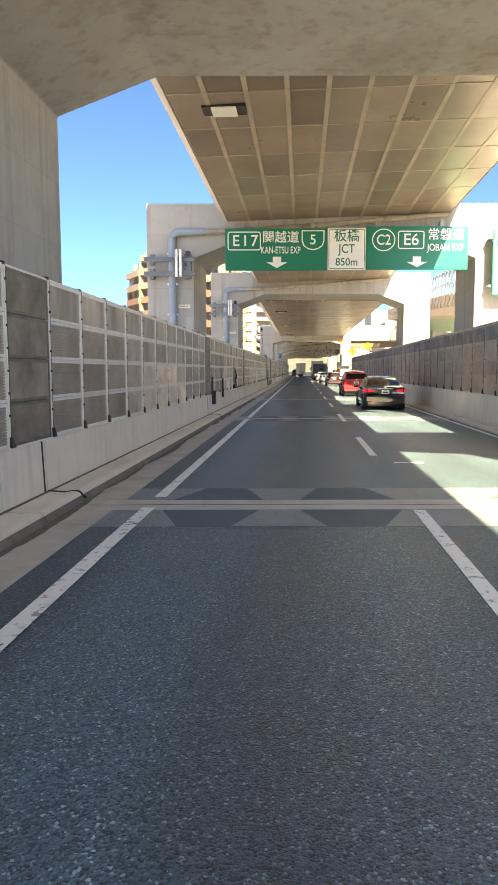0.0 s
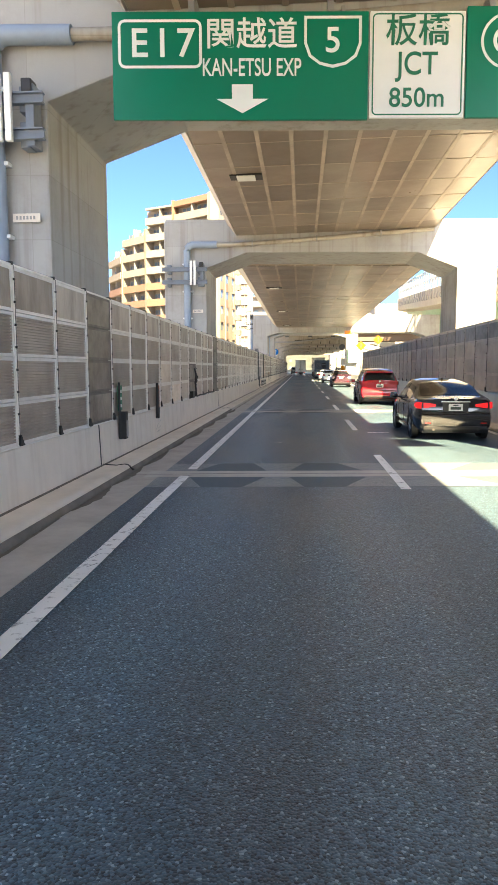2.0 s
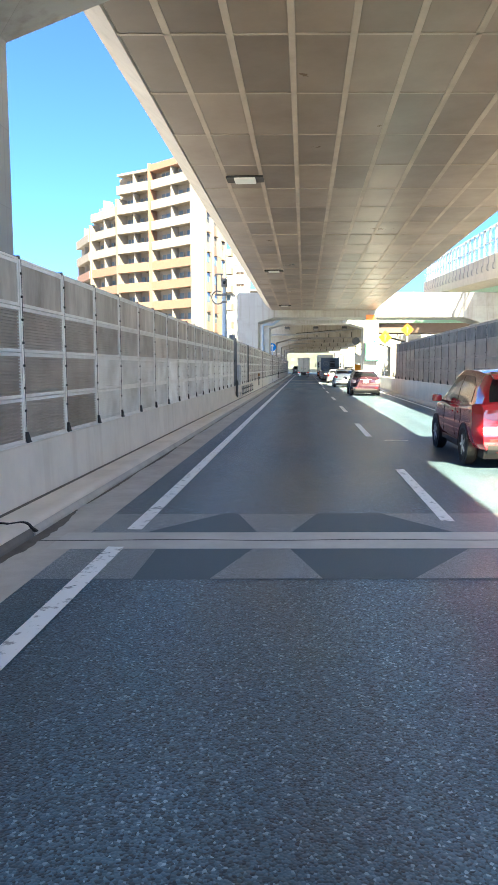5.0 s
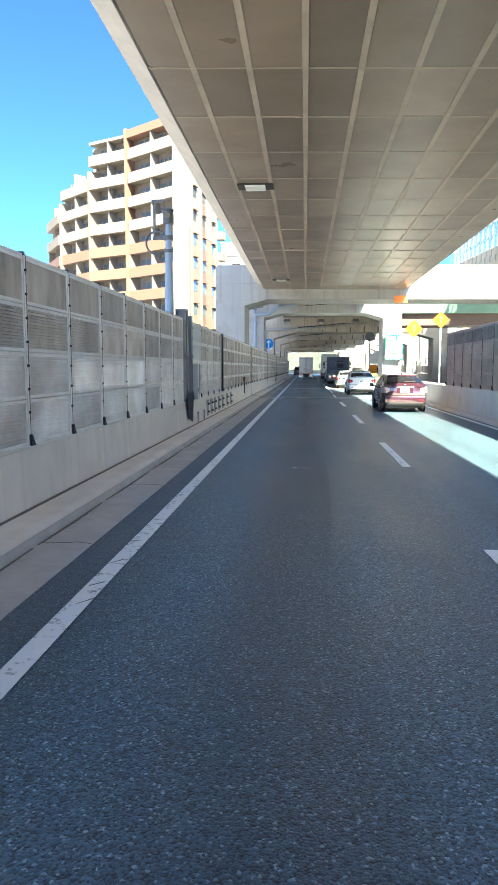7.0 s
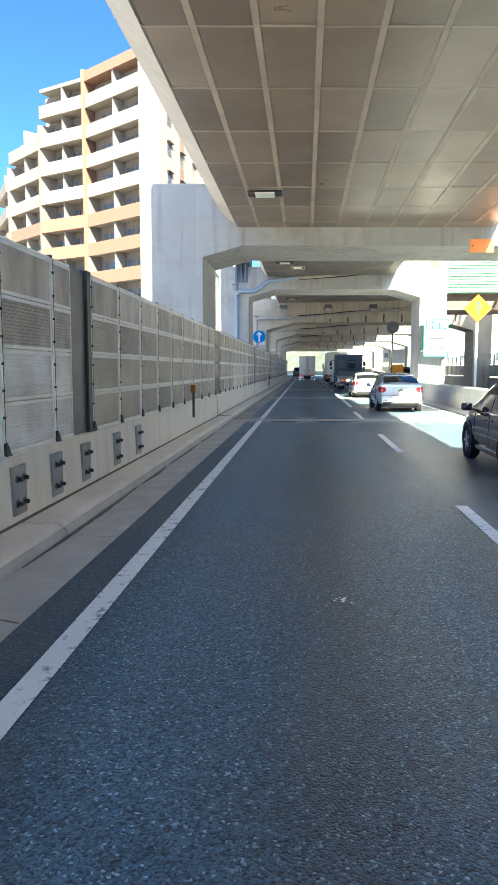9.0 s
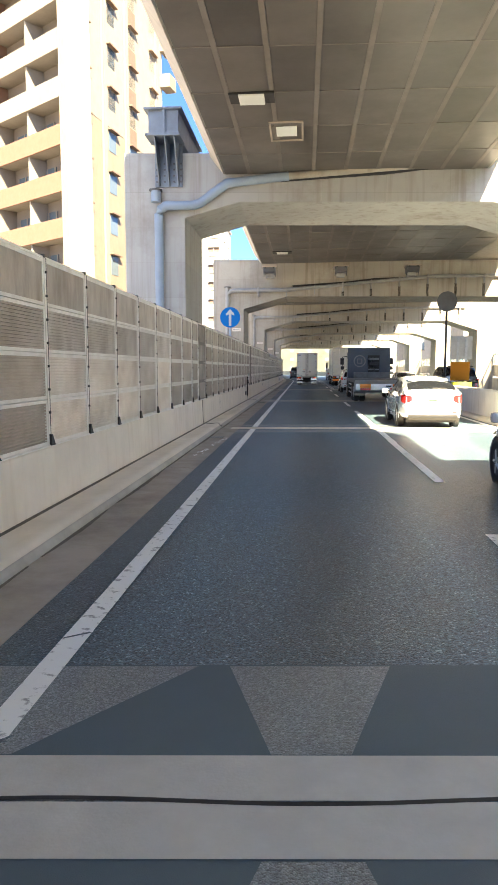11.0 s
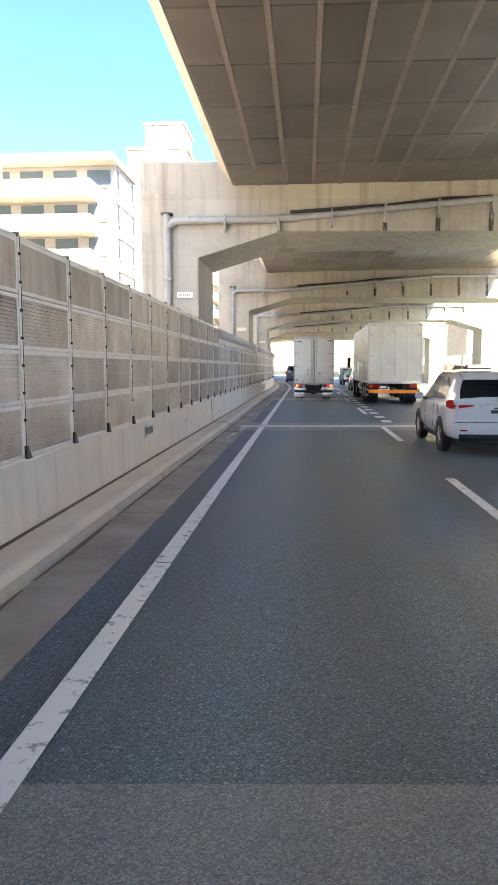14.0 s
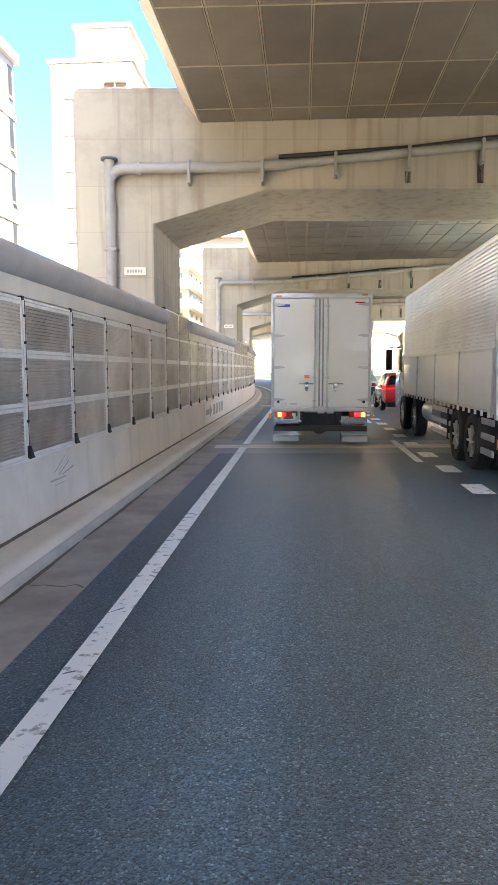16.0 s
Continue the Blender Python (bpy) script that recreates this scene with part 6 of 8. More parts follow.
CAR_KINDS = {
    # shoulder heights along the car, roof line along the car, rake of the tail, rear window, side window
    "sedan": dict(sh=((0, 0.97), (0.5, 1.0), (1.2, 0.965), (2.6, 0.925), (3.6, 0.90), (4.3, 0.80), (4.8, 0.62)),
                  roof=((0.55, 1.0), (0.8, 1.07), (1.25, 1.25), (1.75, 1.39), (2.35, 1.45), (2.9, 1.42), (3.35, 1.24), (3.85, 0.95)), rake=0.10, rear=(0.74, 1.55), side=(1.25, 3.25), tuck=0.13),
    "suv": dict(sh=((0, 1.02), (0.4, 1.08), (1.2, 1.05), (2.6, 1.02), (3.4, 1.0), (4.0, 0.93), (4.55, 0.72)),
                roof=((0.10, 1.10), (0.22, 1.28), (0.42, 1.52), (0.75, 1.63), (1.7, 1.68), (2.5, 1.65), (3.0, 1.46), (3.5, 1.06)), rake=0.16, rear=(0.12, 0.40), side=(0.75, 2.95), tuck=0.12),
    "hatch": dict(sh=((0, 0.98), (0.4, 1.03), (1.2, 1.0), (2.6, 0.94), (3.3, 0.91), (3.9, 0.82), (4.4, 0.62)),
                  roof=((0.06, 1.04), (0.2, 1.12), (0.7, 1.30), (1.3, 1.43), (2.1, 1.49), (2.7, 1.44), (3.2, 1.25), (3.8, 0.95)), rake=0.12, rear=(0.2, 1.0), side=(0.95, 3.1), tuck=0.14),
    "van": dict(sh=((0, 1.05), (0.3, 1.08), (1.2, 1.06), (2.6, 1.04), (3.4, 1.02), (4.0, 0.96), (4.55, 0.76)),
                roof=((0.05, 1.12), (0.12, 1.45), (0.26, 1.76), (0.55, 1.83), (1.7, 1.86), (2.7, 1.82), (3.3, 1.55), (3.9, 1.08)), rake=0.06, rear=(0.06, 0.22), side=(0.5, 3.2), tuck=0.08),
}


def car(x, y, paint, label, kind="sedan", L=4.7, W=1.8, H=1.46, yaw=0.0, lit=False, group="cars in the next lane", lamps="red_lens"):
    """A car seen from behind: its rear stands at y and it faces +y."""
    K = CAR_KINDS[kind]
    c = thing("car", pose(x, y, 0, 0, 0, yaw), label, "car", group)
    w = W / 2
    hk = H / max(v for _, v in K["roof"])
    lk = L / K["sh"][-1][0]
    zb = 0.22 if kind == "sedan" else 0.27 if kind == "hatch" else 0.30

    def sh(yy):
        return curve_at([(a * lk, v * hk) for a, v in K["sh"]], yy)

    def rf(yy):
        return curve_at([(a * lk, v * hk) for a, v in K["roof"]], yy)

    def plan(yy):
        r = max(0.0, 1 - yy / 0.55)
        f = max(0.0, 1 - (L - yy) / 1.1)
        return w * (1 - K["tuck"] * r ** 2.3 - 0.2 * f ** 2.2)

    def tail(yy, z):
        """Shapes the tail in profile: fullest at the bumper."""
        k = max(0.0, 1 - yy / 0.6)
        return yy + k * (K["rake"] * max(0.0, z - 0.62) + 0.5 * max(0.0, 0.42 - z) ** 1.3 + (0.05 if z > 0.70 else 0.05 * max(0.0, (z - 0.62) / 0.08)))

    def body_row(yy):
        h, s = plan(yy), sh(yy)
        m = zb + (s - zb) * 0.5
        half = [(h * 0.80, zb), (h * 0.93, zb + 0.05), (h * 0.985, zb + 0.14), (h * 1.0, zb + 0.26), (h * 1.0, m), (h * 0.992, 0.62 if m < 0.6 else m + 0.04), (h * 0.988, max(0.70, m + 0.08)), (h * 0.985, s - 0.13), (h * 0.975, s - 0.06), (h * 0.94, s - 0.015), (h * 0.86, s + 0.01), (h * 0.45, s + 0.03), (h * 0.1, s + 0.035)]
        return [(a, tail(yy, z), z) for a, z in half] + [(-a, tail(yy, z), z) for a, z in half[::-1]]
    ys_ = [0, 0.03, 0.1, 0.2, 0.35, 0.55, 0.8, 1.2, 1.7, 2.2, 2.7, 3.2, L - 1.1, L - 0.8, L - 0.5, L - 0.25, L - 0.08, L]
    part("body", skin([body_row(v) for v in sorted(ys_)]), paint, c, smooth=True)
    ya, yz = K["roof"][0][0] * lk, K["roof"][-1][0] * lk

    def cab_pt(yy, v, push=0.0):
        """A point of the cabin's skin: v runs from the belt line (0) over the shoulder (about 3) to the middle (5)."""
        b0, zt = sh(yy) - 0.03, rf(yy)
        k = min(1.0, max(0.0, (zt - b0) / 0.38))
        wb, wr = plan(yy) * 0.945, w * 0.945 * (1 - 0.225 * k)
        ctl = ((wb, b0), (wb + (wr - wb) * 0.40, b0 + (zt - b0) * 0.5), (wr + 0.015, zt - 0.10 * k), (wr * 0.94, zt - 0.028 * k), (wr * 0.6, zt + 0.012), (0.0, zt + 0.03))
        i = min(int(v), 4)
        u = v - i
        a, z = ctl[i][0] + (ctl[i + 1][0] - ctl[i][0]) * u, ctl[i][1] + (ctl[i + 1][1] - ctl[i][1]) * u
        return a + (push if v < 3 else 0), z + (push if v >= 2.4 else 0)

    def cab_row(yy):
        half = [cab_pt(yy, v) for v in (0, 0.5, 1, 1.5, 2, 2.5, 3, 3.5, 4, 4.6)]
        return [(a, yy, z) for a, z in half] + [(-a, yy, z) for a, z in half[::-1]]
    n = 26
    part("cabin", skin([cab_row(ya + (yz - ya) * i / n) for i in range(n + 1)]), paint, c, smooth=True)

    def patch(rows_, cols, s):
        """Glass laid on the cabin's skin; rows of (y, v) ends."""
        b = bmesh.new()
        vr = []
        for yy, v0, v1 in rows_:
            vr.append([b.verts.new((s * cab_pt(yy, v0 + (v1 - v0) * i / cols, 0.008)[0], yy, cab_pt(yy, v0 + (v1 - v0) * i / cols, 0.008)[1])) for i in range(cols + 1)])
        for p, q in zip(vr, vr[1:]):
            for i in range(cols):
                b.faces.new((p[i], p[i + 1], q[i + 1], q[i]))
        return b
    r0, r1 = K["rear"][0] * lk, K["rear"][1] * lk
    b = bmesh.new()
    vr = []
    for i in range(11):
        yy = r0 + (r1 - r0) * i / 10
        zt = rf(yy)
        hw = w * (0.80 - 0.13 * (i / 10)) * (0.96 + 0.04 * math.sin(math.pi * i / 10))
        row = []
        for k in range(13):
            xx = -hw + 2 * hw * k / 12
            row.append(b.verts.new((xx, yy - 0.012, zt + 0.036 - 0.036 * (xx / hw) ** 2)))
        vr.append(row)
    for p, q in zip(vr, vr[1:]):
        for k in range(12):
            b.faces.new((p[k], p[k + 1], q[k + 1], q[k]))
    part("rear_window", b, "glass_dark", c, "dark tinted rear window", smooth=True)
    part("windscreen", patch([(yz - 0.12 - i * 0.09, 4.9, 3.2) for i in range(8)], 5, 1), "glass_dark", c, smooth=True)
    part("windscreen", patch([(yz - 0.12 - i * 0.09, 4.9, 3.2) for i in range(8)], 5, -1), "glass_dark", c, smooth=True)
    s0, s1 = K["side"][0] * lk, K["side"][1] * lk
    mid = s0 + (s1 - s0) * 0.48
    for s in (-1, 1):
        for a, b2, k0, k1 in ((s0, mid - 0.05, 0.55, 1.0), (mid + 0.05, s1, 1.0, 0.45)):
            rows_ = []
            for i in range(9):
                u = i / 8
                yy = a + (b2 - a) * u
                e = k0 + (1 - k0) * min(1, u * 2.5) if k0 < 1 else k1 + (1 - k1) * min(1, (1 - u) * 2.5)
                rows_.append((yy, 0.22, 0.22 + 1.7 * e))
            part("side_window", patch(rows_, 5, s), "glass_dark", c, "dark tinted side window", smooth=True)
        # tail lamp that wraps round the corner
        zc = (sh(0.1) - 0.13) if kind in ("sedan", "hatch") else sh(0.1) - 0.02
        h1 = {"sedan": 0.075, "hatch": 0.12, "suv": 0.085, "van": 0.2}[kind]
        cols = {"sedan": ((0.50, 0.012, 0.35), (0.74, 0.0, 0.8), (0.875, 0.03, 1.0), (0.955, 0.16, 1.0), (0.985, 0.34, 0.5)),
                "hatch": ((0.66, 0.01, 0.5), (0.80, 0.005, 1.0), (0.875, 0.03, 1.0), (0.95, 0.16, 0.9), (0.975, 0.26, 0.5)),
                "suv": ((0.48, 0.015, 0.4), (0.72, 0.005, 0.8), (0.875, 0.03, 1.0), (0.955, 0.16, 1.0), (0.985, 0.36, 0.6)),
                "van": ((0.72, 0.01, 0.9), (0.80, 0.0, 1.0), (0.90, 0.03, 1.0), (0.955, 0.12, 1.0), (0.97, 0.2, 0.8))}[kind]
        b = bmesh.new()
        fr, bk = [], []
        for fx, yy, e in cols:
            for lst, dx, dy in ((fr, 0.012, -0.014), (bk, -0.05, 0.05)):
                lst.append([b.verts.new((s * (w * fx + dx * (fx > 0.9)), tail(yy, z) + dy * (1 if fx < 0.95 else 0), z)) for z in (zc - h1 * e, zc - h1 * e * 0.3, zc + h1 * e * 0.4, zc + h1 * e)])
        for i in range(len(cols) - 1):
            for k in range(3):
                b.faces.new((fr[i][k], fr[i + 1][k], fr[i + 1][k + 1], fr[i][k + 1]))
            b.faces.new((fr[i][0], bk[i][0], bk[i + 1][0], fr[i + 1][0]))
            b.faces.new((fr[i][3], fr[i + 1][3], bk[i + 1][3], bk[i][3]))
        for i in (0, -1):
            b.faces.new((fr[i][0], fr[i][1], fr[i][2], fr[i][3], bk[i][3], bk[i][2], bk[i][1], bk[i][0]))
        part("tail_light", b, "red_lit" if lit else lamps, c, "glowing red tail light" if lit else "tail light", smooth=True)
        mx = w * 1.03
        part("mirror", bx(min(s * mx, s * (mx + 0.19)), max(s * mx, s * (mx + 0.19)), s1 - 0.1, s1 + 0.04, sh(s1) + 0.0, sh(s1) + 0.15, 0.045), paint, c, smooth=True)
        part("mirror_arm", tb([(s * w * 0.93, s1 - 0.02, sh(s1) + 0.01), (s * (mx + 0.04), s1 - 0.02, sh(s1) + 0.04)], 0.022, 8), "black_plastic", c)
        part("reflector", bx(s * w * 0.70 - 0.07, s * w * 0.70 + 0.07, -0.008, 0.05, zb + 0.19, zb + 0.225, 0.005), "red_lens", c)
        for yy in (0.98, L - 0.92):
            well = tb([(s * (w * 0.86), yy, 0.335), (s * (w * 1.0 + 0.004), yy, 0.335)], 0.375, 32)
            part("wheel_well", well, "black_plastic", c)
            part("wheel_arch", tb(arc((s * (w + 0.002), yy, 0.335), 0.385, -8, 188, 22, "yz"), 0.013, 6), "black_plastic" if kind == "suv" else paint, c, smooth=True)
            add_wheel(c, s * (w - 0.09), yy, 0.33, CARW)
        for yy in (mid - 0.02, s1 - 0.12, max(s0 - 0.05, 1.32)):
            h = plan(yy)
            zz = [zb + 0.14, zb + 0.3, 0.62, sh(yy) - 0.12, sh(yy) - 0.05]
            part("door_seam", tb([(s * h * k, yy, z) for k, z in zip((0.987, 1.0, 0.993, 0.986, 0.974), zz)], 0.006, 4), "black_plastic", c)
        for yy in (mid - 0.25, s1 - 0.95):
            part("door_handle", bx(s * w * 0.985 - 0.012, s * w * 0.985 + 0.022, yy, yy + 0.19, sh(yy) - 0.17, sh(yy) - 0.14, 0.01), paint, c, smooth=True)
        part("sill", bx(s * w * 0.93 - 0.03, s * w * 0.93 + 0.05, 1.45, L - 1.4, zb - 0.03, zb + 0.06, 0.02), "black_plastic" if kind in ("suv", "van") else paint, c)
    ylo = tail(0.0, zb + 0.1) - 0.012
    part("bumper", prism(bmesh.new(), [(ylo + 0.07, zb - 0.03), (ylo - 0.005, zb + 0.05), (ylo - 0.012, zb + 0.13), (ylo + 0.15, zb + 0.15), (ylo + 0.3, zb)], -w * 0.80, w * 0.80, "x", 0.015), "black_plastic", c, "dark lower bumper", smooth=True)
    part("bumper_seam", tb([(-w * 0.90, 0.06, 0.665), (-w * 0.82, -0.004, 0.665), (w * 0.82, -0.004, 0.665), (w * 0.90, 0.06, 0.665)], 0.006, 5), "black_plastic", c)
    zp = {"sedan": 0.86, "hatch": 0.84, "suv": 0.90, "van": 0.86}[kind] * hk - (0.0 if kind != "sedan" else 0.06)
    yp = tail(0.0, zp)
    part("plate_recess", bx(-0.3, 0.3, yp - 0.012, yp + 0.05, zp - 0.115, zp + 0.115, 0.01), paint if kind != "sedan" else "black_plastic", c)
    p = part("licence_plate", bx(-0.165, 0.165, yp - 0.02, yp - 0.01, zp - 0.082, zp + 0.082, 0.003), "plate", c, "white plate, unreadable")
    part("mark", bx(-0.12, 0.12, yp - 0.0225, yp - 0.0195, zp - 0.055, zp + 0.01), "ink", p)
    part("mark", bx(-0.06, 0.06, yp - 0.0225, yp - 0.0195, zp + 0.03, zp + 0.06), "ink", p)
    part("garnish", bx(-0.34, 0.34, yp - 0.018, yp + 0.05, zp + 0.12, zp + 0.15, 0.008), "alu" if kind in ("sedan", "hatch") else paint, c, "bright trim strip over the plate")
    part("emblem", tb([(0, yp - 0.012 + 0.02, zp + 0.2), (0, yp - 0.012, zp + 0.2)], 0.045, 16), "alu", c)
    if kind == "sedan":
        for s in (-1, 1):
            part("exhaust", tb([(s * 0.52, ylo - 0.015, zb + 0.05), (s * 0.52, ylo + 0.2, zb + 0.05)], 0.032, 16), "chassis", c)
    else:
        yt = r1 + 0.0
        part("spoiler", prism(bmesh.new(), [(yt - 0.14, rf(yt) - 0.005), (yt + 0.1, rf(yt + 0.1) + 0.0), (yt + 0.16, rf(yt + 0.16) + 0.045), (yt - 0.10, rf(yt) + 0.04)], -w * 0.66, w * 0.66, "x", 0.012), paint, c, smooth=True)
        part("wiper", tb([(0.0, r0 - 0.03, rf(r0) + 0.05), (0.42, r0 + 0.02, rf(r0 + 0.04) + 0.03)], 0.012, 6), "black_plastic", c)
    if kind == "hatch":
        part("lower_window", bx(-w * 0.60, w * 0.60, yp - 0.0 + K["rake"] * 0.1, yp + 0.1, zp + 0.17, zp + 0.235, 0.01), "glass_dark", c, "narrow lower rear window")
    part("antenna", prism(bmesh.new(), [(r1 + 0.2, rf(r1 + 0.2) + 0.02), (r1 + 0.36, rf(r1 + 0.36) + 0.02), (r1 + 0.24, rf(r1 + 0.24) + 0.08)], -0.015, 0.015, "x"), paint, c)
    part("underbody", bx(-w * 0.80, w * 0.80, 0.25, L - 0.35, 0.17, 0.42), "black_plastic", c)
    return c


def hinge(parent, s, x, z, y):
    b = bmesh.new()
    prism(b, [(s * x, z - 0.045), (s * (x - 0.12), z - 0.035), (s * (x - 0.27), z - 0.012), (s * (x - 0.27), z + 0.012), (s * (x - 0.12), z + 0.03), (s * x, z + 0.03)], y - 0.022, y, "y", 0.004)
    tube(b, [(s * (x + 0.005), y - 0.02, z - 0.06), (s * (x + 0.005), y - 0.02, z + 0.06)], 0.02, 8)
    return part("hinge", b, "alu", parent)


def van_truck(x, y):
    """The white box truck: rear doors at y."""
    t = thing("box_truck", pose(x, y, 0), "white two-axle box truck with closed rear doors, lights on", "truck")
    w, z0, z1, L = 1.075, 0.88, 3.34, 5.6
    part("cargo_box", bx(-w, w, 0.03, L, z0, z1, 0.02), "truck_white", t)
    fr = bmesh.new()
    box(fr, -w - 0.005, -w + 0.06, -0.01, 0.06, z0, z1, 0.008)
    box(fr, w - 0.06, w + 0.005, -0.01, 0.06, z0, z1, 0.008)
    box(fr, -w, w, -0.015, 0.06, z1 - 0.09, z1 + 0.02, 0.01)
    box(fr, -w, w, -0.015, 0.06, z0 - 0.06, z0 + 0.035, 0.01)
    part("door_frame", fr, "alu", t, "pale aluminium door frame", smooth=True)
    for s in (-1, 1):
        d = part("rear_door", bx(min(s * 0.012, s * (w - 0.065)), max(s * 0.012, s * (w - 0.065)), 0.0, 0.04, z0 + 0.04, z1 - 0.1, 0.012), "truck_white", t, "plain white rear door")
        part("edge_seal", bx(min(s * 0.02, s * 0.055), max(s * 0.02, s * 0.055), -0.012, 0.0, z0 + 0.05, z1 - 0.11, 0.004), "grey_pipe", d)
        for z in (z0 + 0.20, z0 + 0.90, z0 + 1.58, z0 + 2.24):
            hinge(d, s, w - 0.02, z, 0.0)
        rod = bmesh.new()
        tube(rod, [(s * 0.135, -0.035, z0 - 0.02), (s * 0.135, -0.035, z1 - 0.05)], 0.021, 12)
        for z in (z0 + 0.02, z0 + 0.16, z0 + 0.66, z1 - 0.28, z1 - 0.08):
            box(rod, s * 0.135 - 0.045, s * 0.135 + 0.045, -0.05, 0.0, z, z + 0.035, 0.006)
        part("lock_rod", rod, "alu", d, "steel lock rod with brackets", smooth=True)
        hd = bmesh.new()
        tube(hd, [(s * 0.16, -0.045, z0 + 0.54), (s * 0.48, -0.045, z0 + 0.54)], 0.013, 8)
        box(hd, s * 0.31 - 0.045, s * 0.31 + 0.045, -0.05, 0.0, z0 + 0.42, z0 + 0.58, 0.012)
        box(hd, s * 0.31 - 0.025, s * 0.31 + 0.025, -0.06, 0.0, z0 + 0.38, z0 + 0.45, 0.008)
        part("handle", hd, "mirror_steel", d, "polished latch handle", smooth=True)
        part("stop", tb([(s * (w - 0.15), -0.03, z0 + 0.15), (s * (w - 0.15), 0.0, z0 + 0.15)], 0.03, 12), "black_plastic", d)
        part("marker_light", bx(s * (w - 0.16) - 0.06, s * (w - 0.16) + 0.06, -0.03, 0.0, z1 - 0.05, z1 - 0.015, 0.006), "orange", t)
        tl = part("tail_light", bx(s * (w - 0.27) - 0.19, s * (w - 0.27) + 0.19, 0.02, 0.12, z0 - 0.19, z0 - 0.07, 0.012), "red_lens", t, "tail lamp cluster")
        part("lamp", bx(s * (w - 0.25) - 0.10, s * (w - 0.25) + 0.06, 0.008, 0.03, z0 - 0.175, z0 - 0.085, 0.008), "red_lit", tl, "lit red lamp")
        part("lamp", bx(s * (w - 0.17) - 0.03, s * (w - 0.17) + 0.06, 0.008, 0.03, z0 - 0.175, z0 - 0.085, 0.008), "amber_lit", tl, "lit amber lamp")
        part("mud_flap", bx(s * 0.77 - 0.29, s * 0.77 + 0.29, 0.55, 0.565, 0.2, z0 - 0.2), "mirror_steel", t, "polished steel mudguard plate")
        part("flap_board", bx(s * 0.77 - 0.29, s * 0.77 + 0.29, 0.42, 0.44, 0.12, 0.24, 0.004), "truck_white", t, "pale board under the bumper")
        part("side_light", bx(s * (w + 0.03) - 0.03, s * (w + 0.03) + 0.03, 0.0, 0.08, z0 - 0.21, z0 - 0.12, 0.01), "amber_lens", t)
        for dx in (0.62, 0.88):
            add_wheel(t, s * dx, 1.35, 0.4, SMW)
        add_wheel(t, s * 0.9, 5.95, 0.4, SMW)
        part("rail", bx(s * 0.4 - 0.05, s * 0.4 + 0.05, 0.1, 6.8, 0.62, 0.86), "chassis", t)
    part("sticker", bx(-0.36, -0.25, -0.004, 0.0, z0 + 0.66, z0 + 0.73), "orange", t, "orange sticker")
    part("emblem", bx(-w + 0.12, -w + 0.4, -0.004, 0.0, z1 - 0.27, z1 - 0.21), "logo_blue", t, "small blue emblem plate")
    part("emblem", bx(w - 0.36, w - 0.14, -0.004, 0.0, z1 - 0.2, z1 - 0.17), "red_lens", t, "small red emblem strip")
    for dx, ww in ((-w + 0.22, 0.02), (-w + 0.3, 0.02), (-w + 0.4, 0.16)):
        part("text_bar", bx(dx, dx + ww, -0.003, 0.0, z0 + 0.095, z0 + 0.11), "ink", t)
    part("text_bar", bx(w - 0.2, w - 0.12, -0.003, 0.0, z0 + 0.16, z0 + 0.2), "logo_blue", t)
    part("bumper", bx(-w + 0.06, w - 0.06, 0.08, 0.2, 0.38, 0.5, 0.015), "chassis", t)
    part("cross_frame", bx(-0.42, 0.42, 0.25, 0.33, 0.48, z0 - 0.1, 0.01), "chassis", t)
    part("axle", tb([(-0.8, 1.35, 0.4), (0.8, 1.35, 0.4)], 0.09), "chassis", t)
    part("axle_case", tb([(0, 1.15, 0.42), (0, 1.55, 0.42)], 0.2, 14), "chassis", t)
    for dx in (-0.06, 0.14):
        part("vent", bx(dx, dx + 0.15, 0.235, 0.25, 0.76, 0.81, 0.006), "alu", t)
    p = part("licence_plate", bx(-w + 0.2, -w + 0.53, 0.03, 0.05, 0.62, 0.78, 0.006), "plate", t)
    part("mark", bx(-w + 0.27, -w + 0.48, 0.026, 0.031, 0.65, 0.715), "ink", p)
    part("mark", bx(-w + 0.3, -w + 0.44, 0.026, 0.031, 0.74, 0.762), "ink", p)
    part("working_light", tb([(-0.75, 0.07, 0.34), (-0.75, 0.12, 0.34)], 0.04, 12), "mirror_steel", t)
    part("working_light", tb([(-0.55, 0.07, 0.34), (-0.55, 0.12, 0.34)], 0.04, 12), "mirror_steel", t)
    part("cab", prism(bmesh.new(), [(5.75, 0.5), (7.2, 0.5), (7.25, 1.2), (7.0, 2.2), (5.75, 2.3)], -0.98, 0.98, "x", 0.05), "truck_white", t, smooth=True)
    return t


def big_wheels(t, pairs, w):
    for s in (-1, 1):
        for y, dual in pairs:
            add_wheel(t, s * (w - 0.16), y, 0.5, TRW)
            if dual:
                add_wheel(t, s * (w - 0.47), y, 0.5, TRW)


